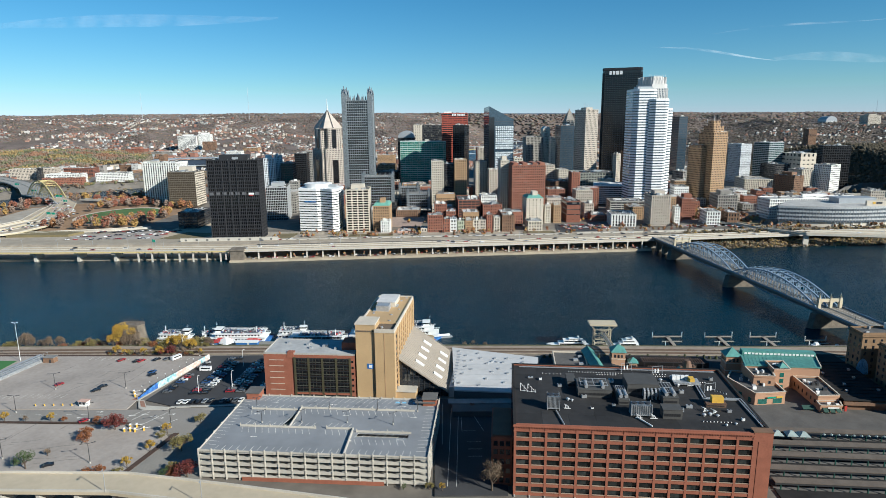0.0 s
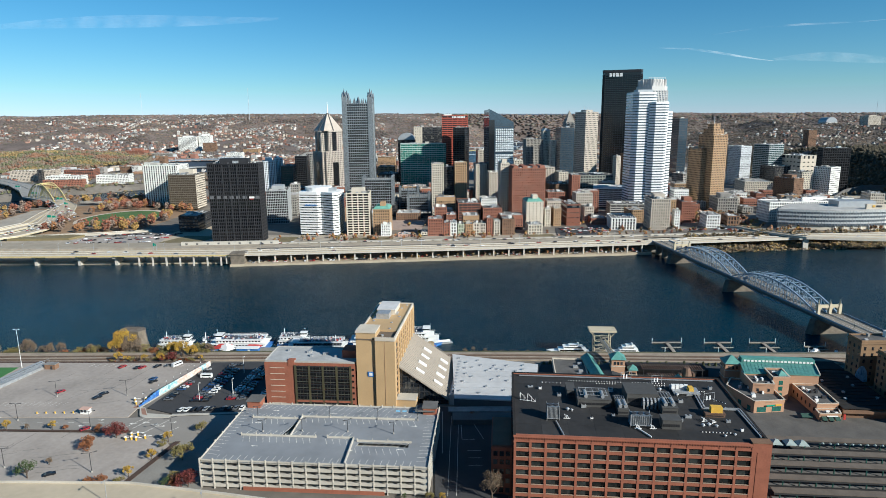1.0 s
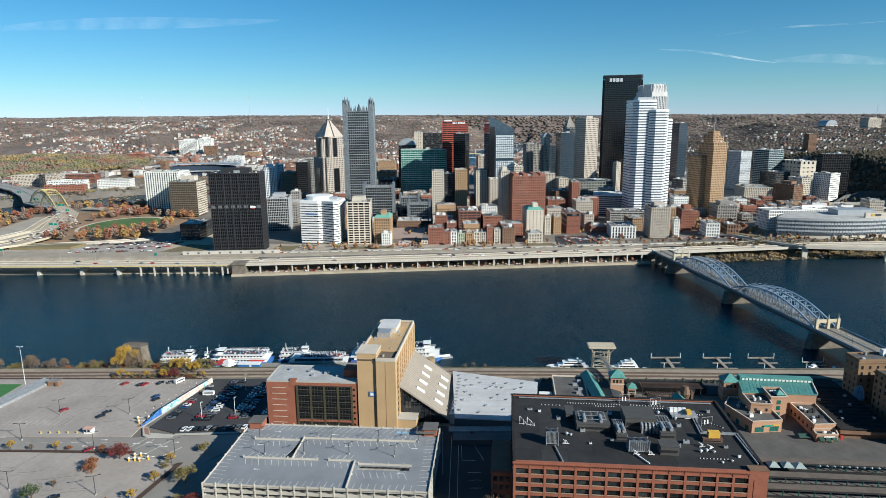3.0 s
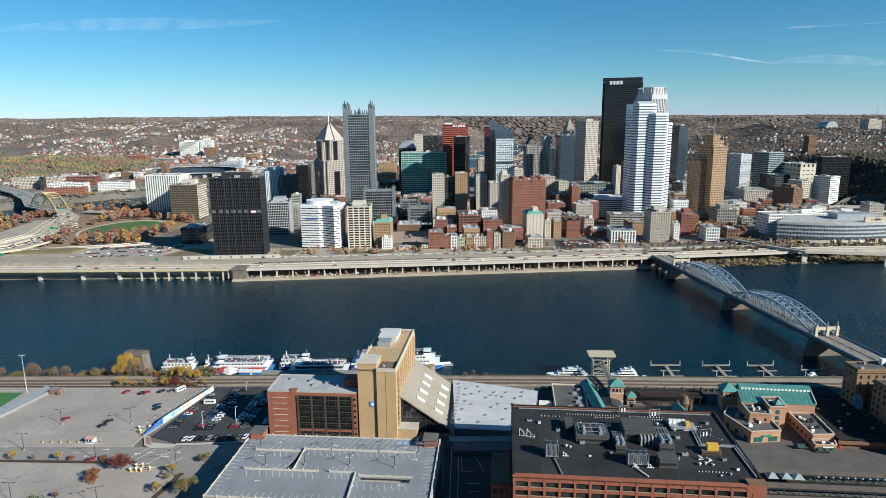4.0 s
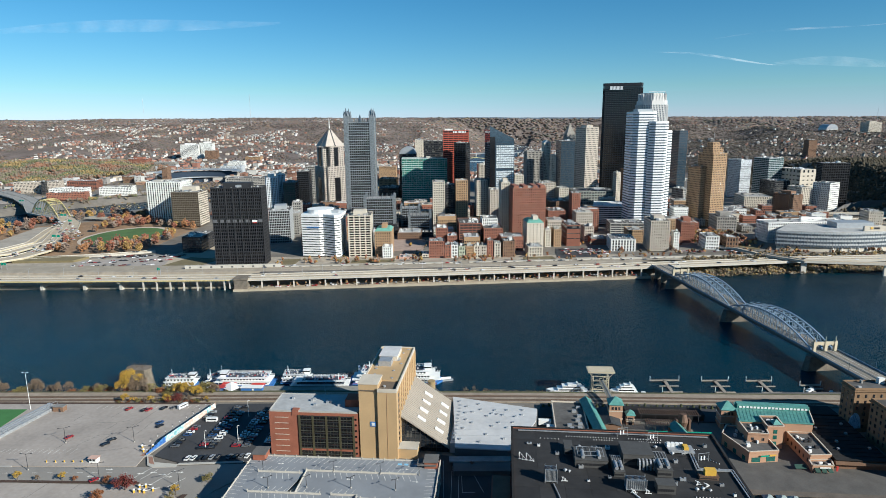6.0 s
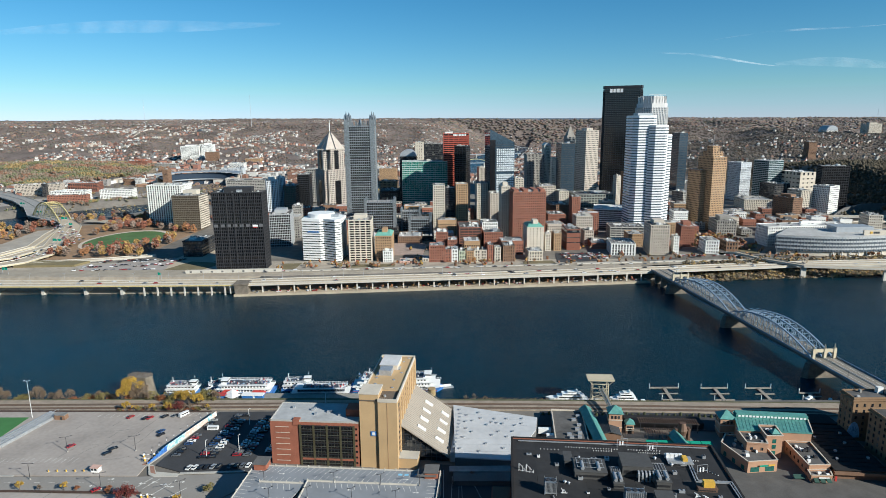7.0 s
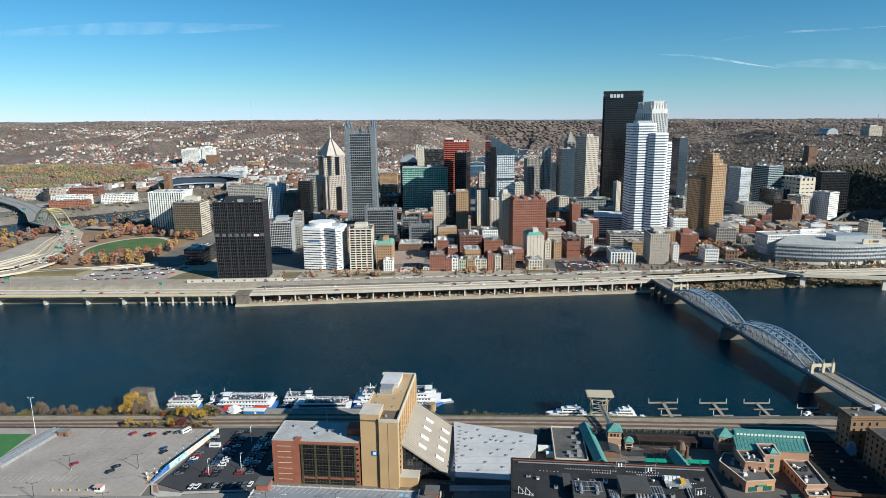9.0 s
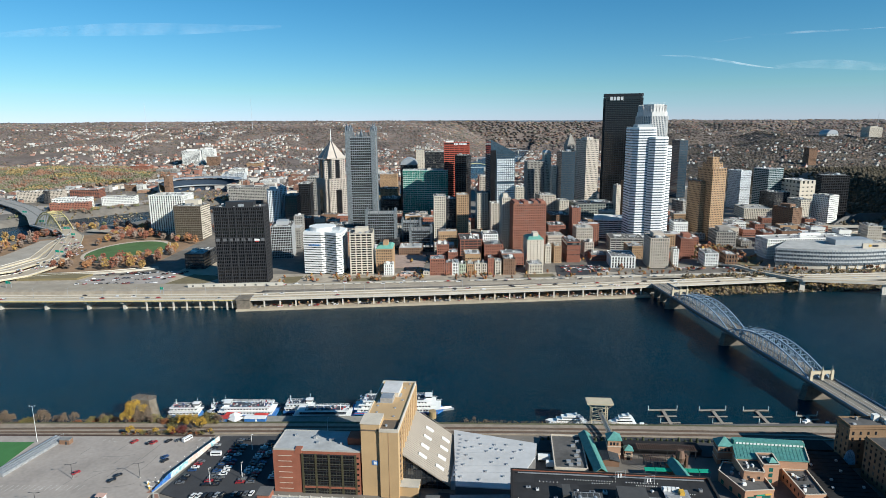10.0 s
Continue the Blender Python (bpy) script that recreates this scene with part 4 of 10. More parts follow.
tower("office_tower", "green grey glass tower with white banded end", 694, 1336, 40, 40, 14, 95, 20, "greenband", "flat")
tower("office_building", "dark long glass building with grey end", 652, 1224, 35, 40, 14, 58, 14, "dark_mid", "flat")
tower("arena", "white roofed arena with tan front wall", 740, 1301, 36, 56, 14, 74, 10, "arena_wall", "flat")
tower("apartment_tower", "black slab apartment tower with balconies", 736, 1180, 47, 30, 14, 94, -12, "black_balc", "flat")
tower("office_building", "pale grey grid-front office box", 693, 1125, 27, 32, 14, 63, 26, "white_grid", "flat")
tower("apartment_tower", "dark brown far apartment slab", 1086, 1865, 23, 30, 14, 113, 0, "brownbrick", "flat")
tower("office_building", "cream brick building with rows of windows", 669, 963, 20, 32, 14, 35, -10, "cream_grid", "flat")
tower("garage_building", "red steel-framed parking garage with open decks", 35, 856, 30, 50, 12, 41, 2, "red_deck", "flat")
tower("office_building", "red brick loft building with flat roof", -3, 827, 16, 29, 12, 38, 2, "brick_grid", "flat")
tower("office_building", "low brick building with pale top floor", 66, 845, 26, 40, 12, 35, 2, "brick_grid", "flat")
tower("office_building", "white plastered rooftop building", 64, 875, 22, 30, 12, 43, 2, "white_grid", "flat")
tower("office_building", "low mixed brick commercial row", 102, 920, 28, 40, 14, 6, 2, "brownbrick", "flat")
tower("apartment_tower", "tan stone tower with green copper roof", 119, 817, 22, 34, 12, 46, 2, "tan_plain", "green")
tower("apartment_building", "cream building with green windows at the boulevard", 113, 765, 18, 26, 12, 24, 2, "cream_grid", "flat")
tower("office_building", "cream stone loft building", 138, 818, 8, 15, 12, 35, 2, "cream_grid", "flat")
tower("office_building", "orange brick loft building with tall windows", 151, 822, 10, 19, 12, 35, 2, "tan_grid", "flat")
tower("town_building", "low white plastered building", 392, 993, 11, 24, 14, 8, -6, "white_grid", "flat")
tower("commercial_building", "low pink-beige building at the boulevard", -46, 750, 18, 16, 12, 15, 0, "pink_plain", "flat")
tower("commercial_building", "small beige townhouse with flat roof", -23, 756, 8, 16, 12, 17, 0, "cream_grid", "flat")
tower("commercial_building", "red brick townhouse with dark roof", -9, 759, 19, 22, 12, 33, 0, "brick_grid", "flat")
tower("commercial_building", "red brick townhouse with dark roof", 5, 757, 8, 18, 12, 28, 0, "brick_grid", "flat")
tower("commercial_building", "white painted townhouse with tall windows", 13, 757, 8, 18, 12, 28, 0, "white_grid", "flat")
tower("commercial_building", "pale green and cream townhouse", 22, 757, 8, 18, 12, 26, 0, "greencream", "flat")
tower("commercial_building", "tan brick townhouse with arched windows", 32, 757, 9, 18, 12, 26, 0, "tan_grid", "flat")
tower("commercial_building", "narrow cream stone townhouse with cornice", 41, 755, 8, 14, 12, 27, 0, "cream_grid", "flat")
tower("commercial_building", "narrow cream stone townhouse with cornice", 49, 755, 7, 14, 12, 27, 0, "beige_grid", "flat")
tower("commercial_building", "red brick townhouse with pale trim", 57, 756, 7, 15, 12, 33, 0, "brick_grid", "flat")
tower("commercial_building", "cream townhouse with tall bay windows", 66, 756, 8, 15, 12, 30, 0, "cream_grid", "flat")
tower("apartment_building", "brown brick loft with fire escape", 80, 762, 15, 27, 12, 32, 0, "brownbrick", "flat")
tower("apartment_building", "orange brick apartment block with green roof", -76, 780, 21, 36, 12, 43, 0, "tan_grid", "green")
tower("apartment_building", "cream white narrow apartment front", -70, 757, 12, 14, 12, 26, 0, "white_grid", "flat")
tower("apartment_tower", "tan concrete tower with dark balconies", -105, 774, 29, 34, 12, 64, 3, "balcony", "pent")
tower("hotel", "long tan north shore hotel with rows of windows", -986, 1515, 100, 30, 14, 40, 14, "beige_grid", "flat")
tower("office_building", "dark glass stair bay of the hotel", -955, 1484, 9, 16, 14, 43, 14, "dark_mid", "flat")
tower("parking_garage", "long red brick parking garage on the north shore", -914, 1585, 69, 40, 14, 36, 8, "red_deck", "flat")
tower("office_building", "red and white banded office building by the river", -838, 1392, 74, 36, 14, 36, 10, "white_grid", "flat")
tower("office_building", "red brick banded office front by the river", -826, 1362, 80, 20, 14, 30, 10, "brick_grid", "flat")
tower("office_building", "white office building with ribbon windows on the north shore", -756, 1440, 70, 36, 14, 34, 10, "white_grid", "flat")
tower("apartment_building", "grey brown apartment block on the north side", -856, 1720, 39, 40, 14, 34, 0, "brownbrick", "flat")
tower("apartment_building", "red brick apartment block with pale trim", -1003, 2070, 60, 40, 14, 62, 0, "brick_grid", "pent")
tower("apartment_building", "grey concrete apartment slab on the north side", -892, 2015, 66, 30, 14, 54, 0, "grey_grid", "flat")
tower("museum", "brown low block beside the stadium", -716, 1612, 13, 24, 14, 66, 0, "brownbrick", "flat")
tower("hospital", "large white hospital slab on the hill", -965, 2403, 67, 40, 14, 95, 6, "white_vert", "pent")
tower("hospital", "stepped white hospital tower", -907, 2422, 44, 40, 14, 100, 6, "white_grid", "pent")
tower("hospital", "white lower hospital wing", -921, 2352, 46, 40, 14, 61, 6, "white_vert", "flat")
tower("apartment_tower", "dark brown apartment slab beside the hospital", -855, 2320, 47, 30, 14, 76, 12, "brownbrick", "flat")
tower("apartment_building", "pale grey apartment block in the district", -648, 1923, 65, 40, 14, 46, 6, "grey_vert", "flat")
tower("office_building", "white warehouse block on the north side", -666, 2022, 48, 40, 14, 54, 6, "white_grid", "flat")
tower("office_building", "pale grey office block beyond the gateway towers", -484, 1536, 89, 60, 14, 45, 8, "grey_plain", "flat")
tower("office_building", "tan brick hall on the north side", -701, 2320, 55, 40, 14, 52, 0, "tan_grid", "flat")
tower("office_building", "grey slab beside the red brick rows", -290, 1520, 20, 40, 14, 84, 0, "grey_grid", "flat")
tower("apartment_tower", "orange brick apartment block beyond the mirror tower", -161, 1815, 50, 30, 14, 49, 0, "tan_grid", "flat")
tower("office_building", "dark low block behind the mirror tower", -111, 1280, 38, 60, 14, 45, 0, "dark_mid", "flat")
tower("office_building", "beige stone office block with deep cornice", 83, 1016, 17, 32, 14, 68, 2, "beige_grid", "flat")
tower("office_building", "white terracotta office block", 143, 1196, 17, 32, 14, 75, 2, "cream_grid", "flat")
tower("office_building", "grey stone office block with flat roof", 150, 1065, 20, 30, 14, 64, 2, "grey_grid", "flat")
tower("office_building", "dark low brick block with rooftop units", 188, 1026, 32, 50, 14, 48, 2, "brownbrick", "flat")
tower("office_building", "cream office block with green cornice", 213, 1116, 17, 32, 14, 59, 2, "cream_grid", "flat")
tower("office_building", "low brick block with pale roof", 171, 950, 26, 40, 14, 43, 0, "brick_grid", "flat")
tower("office_building", "low stone block among brick lofts", 202, 863, 13, 26, 12, 32, 0, "beige_grid", "flat")
tower("office_building", "low red brick row building", 210, 836, 21, 30, 12, 20, -4, "brick_grid", "flat")
tower("office_building", "brown loft building behind the red garage", -49, 890, 34, 40, 12, 22, 0, "brownbrick", "flat")
tower("office_building", "dark glass low block in the square", -23, 910, 24, 40, 12, 19, 0, "dark_mid", "flat")
tower("apartment_building", "red brick low block behind the row", 11, 812, 13, 24, 12, 30, 0, "brick_grid", "flat")
tower("office_building", "low white flat block behind the row", 45, 852, 13, 24, 12, 30, 0, "white_grid", "flat")
tower("office_building", "low stone building behind the hotel", 449, 917, 15, 26, 14, 22, -6, "grey_grid", "flat")
tower("office_building", "pale stone low block near the boulevard", 398, 966, 17, 30, 14, 25, -6, "beige_grid", "flat")
tower("office_building", "red brick low block near the jail", 500, 956, 15, 30, 14, 27, -6, "brick_grid", "flat")
tower("office_building", "low pale roofed hall near the arena", 655, 1141, 21, 40, 14, 54, 6, "cream_grid", "flat")
tower("office_building", "low white flat roofed hall on the bluff", 1047, 1524, 33, 48, 14, 45, 0, "grey_plain", "flat")
tower("hospital", "large cream hospital block on the far hill", 1978, 2930, 59, 60, 14, 152, 0, "cream_grid", "pent")
tower("school", "long teal roofed school on the far slope", 1447, 2120, 64, 40, 14, 77, 0, "greencream", "flat")
tower("sports_hall", "white and blue curved roof hall on the ridge", 1629, 2680, 47, 60, 14, 130, 0, "white_grid", "vault")


# ---- far bank: wharf, elevated highway, boulevard ----
def strip(pts, half, z, thick, material, parent, name):
    """A ribbon slab along a line of (x, y, z)."""
    bm = bmesh.new()
    ring = []
    n = len(pts)
    for i, p in enumerate(pts):
        a, b = Vector(pts[max(0, i - 1)]), Vector(pts[min(n - 1, i + 1)])
        d = (b - a)
        d.z = 0
        d.normalize()
        s = Vector((d.y, -d.x, 0)) * half
        p = Vector(p)
        ring.append([bm.verts.new(p + s + Vector((0, 0, z))), bm.verts.new(p - s + Vector((0, 0, z))), bm.verts.new(p - s + Vector((0, 0, z - thick))), bm.verts.new(p + s + Vector((0, 0, z - thick)))])
    for a, b in zip(ring, ring[1:]):
        for k in range(4):
            bm.faces.new((a[k], b[k], b[(k + 1) % 4], a[(k + 1) % 4]))
    bm.faces.new(ring[0])
    bm.faces.new(ring[-1][::-1])
    bmesh.ops.recalc_face_normals(bm, faces=bm.faces)
    if parent is None:
        return bm
    return part(name, bm, material, parent)


def offset_line(pts, off):
    out, n = [], len(pts)
    for i, p in enumerate(pts):
        a, b = Vector(pts[max(0, i - 1)]), Vector(pts[min(n - 1, i + 1)])
        d = b - a
        d.z = 0
        d.normalize()
        out.append(tuple(Vector(p) + Vector((d.y, -d.x, 0)) * off))
    return out


# stone wharf along the water, with a wall behind it
bm = bmesh.new()
prism(bm, [(-226, 641), (235, 684), (235, 720), (-226, 700)], -3, 2.2)
WHARF = mat("wharf_paving", (0.40, 0.335, 0.245), 0.9, 0.3, 0.06, fine=0.35)
solid("wharf", bm, WHARF, "pale concrete river wharf with parked cars", "wharf", kind="structure")
bm = bmesh.new()
prism(bm, [(-720, 688), (-226, 684), (235, 716), (235, 760), (-226, 760), (-720, 760)], -3, 11.9)
solid("quay_wall", bm, mat("quay_concrete", (0.36, 0.31, 0.245), 0.9, 0.3, 0.08, fine=0.3), "concrete quay wall under the boulevard", "wall", kind="structure")


def viaduct():
    r = thing("highway_viaduct", "long elevated concrete highway on piers along the river", "viaduct", 0, 0, 0)
    line = [(-900, 668, 12.2), (-700, 664, 12.2), (-430, 657, 12.2), (-226, 657, 12.2), (0, 676, 12.2), (235, 700, 12.2), (420, 724, 12.2), (760, 742, 12.2)]
    strip(line, 10.5, 0, 1.6, ROAD_CONC, r, "deck")
    for off in (10.2, 0.0, -10.2):
        strip([(x, y, z + 0.9) for x, y, z in offset_line(line, off)], 0.25, 0, 0.9, PALE_CONC, r, "parapet")
    for k, off in enumerate((5.2, -5.2)):
        strip([(x, y, z + 0.012) for x, y, z in offset_line(line, off)], 0.12, 0, 0.01, LINE, r, "lane_line")
    edge = [(x, y, z - 0.6) for x, y, z in offset_line(line, 10.6)]
    strip(edge[:4], 0.2, 0, 1.0, mat("pale_yellow_paint", (0.55, 0.45, 0.20), 0.7, 0.2, 0.3), r, "edge_girder")
    strip(edge[3:], 0.2, 0, 1.4, PALE_CONC, r, "edge_girder")
    # piers: slim columns over the wharf, wide ones over the water
    bm = bmesh.new()
    box(bm, -0.7, 0.7, -9.5, -8.1, 2, 10.8)
    box(bm, -0.7, 0.7, 8.1, 9.5, 2, 10.8)
    box(bm, -0.8, 0.8, -10, 10, 9.4, 10.7)
    poses = []
    for k in range(28):
        x = -232 + 0 + k * 16.9
        poses.append(shift(x, 657 + 0.0905 * (x + 226), 0, 5))
    repeat("pier", bm, PALE_CONC, r, poses)
    bm = bmesh.new()
    prism(bm, [(-1.5, -6), (1.5, -6), (1.5, 8), (-1.5, 8)], -3, 8)
    box(bm, -1.7, 1.7, -10, 10, 8, 10.7)
    repeat("river_pier", bm, PALE_CONC, r, [shift(x, 657 + 0.012 * (-226 - x), 0, 0) for x in (-640, -590, -540, -490, -439, -392, -352)])
    bm = bmesh.new()
    box(bm, -0.7, 0.7, -9.4, -8.0, -1, 9.5)
    box(bm, -0.7, 0.7, 6, 7.4, -1, 9.5)
    box(bm, -0.8, 0.8, -10, 10, 9.4, 10.7)
    repeat("river_pier_slim", bm, PALE_CONC, r, [shift(-325 + 14.6 * k, 657, 0, 0) for k in range(7)])


bm = bmesh.new()
prism(bm, [(-720, 661), (-226, 656), (-226, 690), (-720, 692)], -3, 2.6)
solid("river_apron", bm, WHARF, "low pale concrete apron under the highway", "wharf", kind="structure")
viaduct()
bm = bmesh.new()
prism(bm, [(-7, -8), (7, -8), (7, 8), (-7, 8)], -3, 12)
cbox(15.5, 17.5, 1.6, 12, 0, 0, bm)
solid("stone_pier", bm, STONE, "old weathered stone bridge pier at the wharf", "pier", m=shift(-219, 652, 0, 3))

# boulevard and street surfaces of the far side
bm = bmesh.new()
prism(bm, [(-560, 690), (-226, 694), (235, 724), (760, 756), (760, 768), (235, 742), (-226, 714), (-560, 722)], 11.9, 12.05)
solid("boulevard", bm, mat("boulevard_surface", (0.33, 0.285, 0.22), 0.9, 0.2, 0.08), "pale concrete boulevard in front of the buildings", "road", kind="structure")


def bar_line(pts, w, h):
    """A bar of section w x h bent along points in an upright plane."""
    bm = bmesh.new()
    ring = []
    for i, p in enumerate(pts):
        a, b = pts[max(0, i - 1)], pts[min(len(pts) - 1, i + 1)]
        axis = (b - a).normalized()
        side = axis.cross(Vector((0, 0, 1))).normalized()
        up = side.cross(axis).normalized()
        ring.append([bm.verts.new(p + side * (s * w / 2) + up * (t * h / 2)) for s, t in ((-1, -1), (1, -1), (1, 1), (-1, 1))])
    for a, b in zip(ring, ring[1:]):
        for k in range(4):
            bm.faces.new((a[k], a[(k + 1) % 4], b[(k + 1) % 4], b[k]))
    bm.faces.new(ring[0][::-1])
    bm.faces.new(ring[-1])
    return bm


for x0, x1, y0, h in ((-300, -190, 702, 4.0), (-186, -100, 708, 1.2), (-90, 20, 716, 1.4), (30, 150, 724, 1.2), (160, 240, 733, 1.6), (250, 420, 742, 1.8)):
    rw = thing("retaining_wall", "low pale concrete retaining wall beside the boulevard", "wall", (x0 + x1) / 2, y0, 11.9, 3.4, group="retaining walls")
    part("wall", cbox(x1 - x0, 1.2, h), PALE_CONC, rw)
    part("coping", cbox(x1 - x0, 1.6, 0.25, h), CONCRETE, rw)
    # raised dark panels, coloured like the shade inside recesses
    repeat("recess", cbox(2.4, 0.2, h * 0.5, h * 0.2), DARK_CONC, rw, [shift(-(x1 - x0) / 2 + 6 + k * 12, -0.62, 0) for k in range(int((x1 - x0) / 12))])
lm_ = bmesh.new()
for k in range(70):
    x = -215 + k * 13
    beam(lm_, (x, 704 + 0.058 * (x + 226), 12.06), (x + 5, 704.3 + 0.058 * (x + 226), 12.06), 0.3, 0.015)
solid("boulevard_markings", lm_, LINE, "worn white lane dashes on the boulevard", "markings", kind="stuff")


# ---- lenticular truss bridge over the river ----
def truss_bridge():
    r = thing("truss_bridge", "blue-grey steel lenticular truss bridge with cream portal", "bridge", 272.5, 423, 0, 5.3)
    # local y runs over the river from the near portal
    span, half = 109.0, 8.0
    deck = bmesh.new()
    box(deck, -half - 2, 0.0, -130, 272, 12.6, 13.6)
    box(deck, 1.2, half + 2, -130, 272, 12.6, 13.6)
    part("deck", deck, mat("bridge_deck", (0.22, 0.195, 0.16), 0.9, 0.2, 0.2), r)
    for s in (-1, 1):
        part("railing", box(bmesh.new(), s * (half + 2) - 0.12, s * (half + 2) + 0.12, -130, 272, 13.6, 14.7), STEEL_BLUE, r)
        # girders and floor beams are coloured darker than the trusses
        part("girder", box(bmesh.new(), s * (half + 1) - 0.3, s * (half + 1) + 0.3, -130, 272, 10.8, 12.6), mat("sooty_girder", (0.10, 0.10, 0.095), 0.8, 0.4, 0.4), r)
    for x in (-5.0, 5.6):
        part("centre_line", box(bmesh.new(), x - 0.1, x + 0.1, -130, 272, 13.605, 13.62), LINE, r)
    for x in (0.0, 1.2):
        part("kerb", box(bmesh.new(), x - 0.2, x + 0.2, -130, 272, 13.6, 14.0), CONCRETE, r)
    repeat("floor_beam", cbox(19, 0.5, 0.9, 11.6), MATS["sooty_girder"], r, [shift(0, -128 + 16 * k, 0) for k in range(25)])
    repeat("deck_lamp", cbox(0.16, 0.16, 6.5, 13.6), DARK_METAL, r, [shift(s * 9.6, -110 + 36 * k, 0) for k in range(11) for s in (-1, 1)])
    for k in range(2):
        y0 = k * (span + 1)
        for x in (-half, half, 0.6):
            n = 13
            def up(i):
                t = i / n
                return Vector((x, y0 + 1 + (span - 2) * t, 14.2 + 4 * 11.5 * t * (1 - t)))
            def dn(i):
                t = i / n
                return Vector((x, y0 + 1 + (span - 2) * t, 13.9 - 4 * 5.0 * t * (1 - t)))
            part("upper_chord", bar_line([up(i) for i in range(n + 1)], 1.1, 0.9), STEEL_BLUE, r)
            part("lower_chord", bar_line([dn(i) for i in range(n + 1)], 0.7, 0.8), STEEL_BLUE, r)
            for i in range(1, n):
                part("post", beam(bmesh.new(), dn(i), up(i), 0.45), STEEL_BLUE, r)
                part("diagonal", beam(bmesh.new(), dn(i), up(i + 1), 0.24), STEEL_BLUE, r)
                part("diagonal", beam(bmesh.new(), up(i), dn(i + 1), 0.24), STEEL_BLUE, r)
        for i in range(2, 12):
            t = i / 13
            y, z = y0 + 1 + (span - 2) * t, 14.2 + 4 * 11.5 * t * (1 - t)
            if z > 19:
                part("sway_brace", beam(bmesh.new(), (-half, y, z), (half, y, z), 0.4), STEEL_BLUE, r)
                part("sway_diagonal", beam(bmesh.new(), (-half, y, z), (half, y + 8, z), 0.2), STEEL_BLUE, r)
    pier = bmesh.new()
    lo = [(-14, -3.4), (-17, 0), (-14, 3.4), (14, 3.4), (17, 0), (14, -3.4)]
    v0 = [pier.verts.new((x, y, -4)) for x, y in lo]
    v1 = [pier.verts.new((x * 0.82, y * 0.7, 10.8)) for x, y in lo]
    for i in range(6):
        pier.faces.new((v0[i], v0[(i + 1) % 6], v1[(i + 1) % 6], v1[i]))
    pier.faces.new(v1)
    bmesh.ops.recalc_face_normals(pier, faces=pier.faces)
    repeat("stone_pier", pier, STONE, r, [shift(0, y, 0) for y in (-2, 109.5, 221)], "weathered sandstone pier")
    repeat("land_pier", cbox(18, 3, 14, -3), STONE, r, [shift(0, y, 0) for y in (-45, -90, 246, 262)])
    for y in (-1.5, 220.5):
        g = bmesh.new()
        for x in (-half, 0.6, half):
            box(g, x - 1.0, x + 1.0, y - 1, y + 1, 13.6, 21)
            cone(g, 0.9, 0.1, 21, 24.5, 4, x, y)
        for x0, x1 in ((-half, 0.6), (0.6, half)):
            box(g, x0 + 1.0, x1 - 1.0, y - 0.6, y + 0.6, 18.4, 20.6)
            beam(g, (x0 + 1.0, y, 16.6), (x0 + 2.6, y, 18.5), 0.5)
            beam(g, (x1 - 1.0, y, 16.6), (x1 - 2.6, y, 18.5), 0.5)
        part("portal", g, PORTAL, r, "cream painted portal with finials")


truss_bridge()


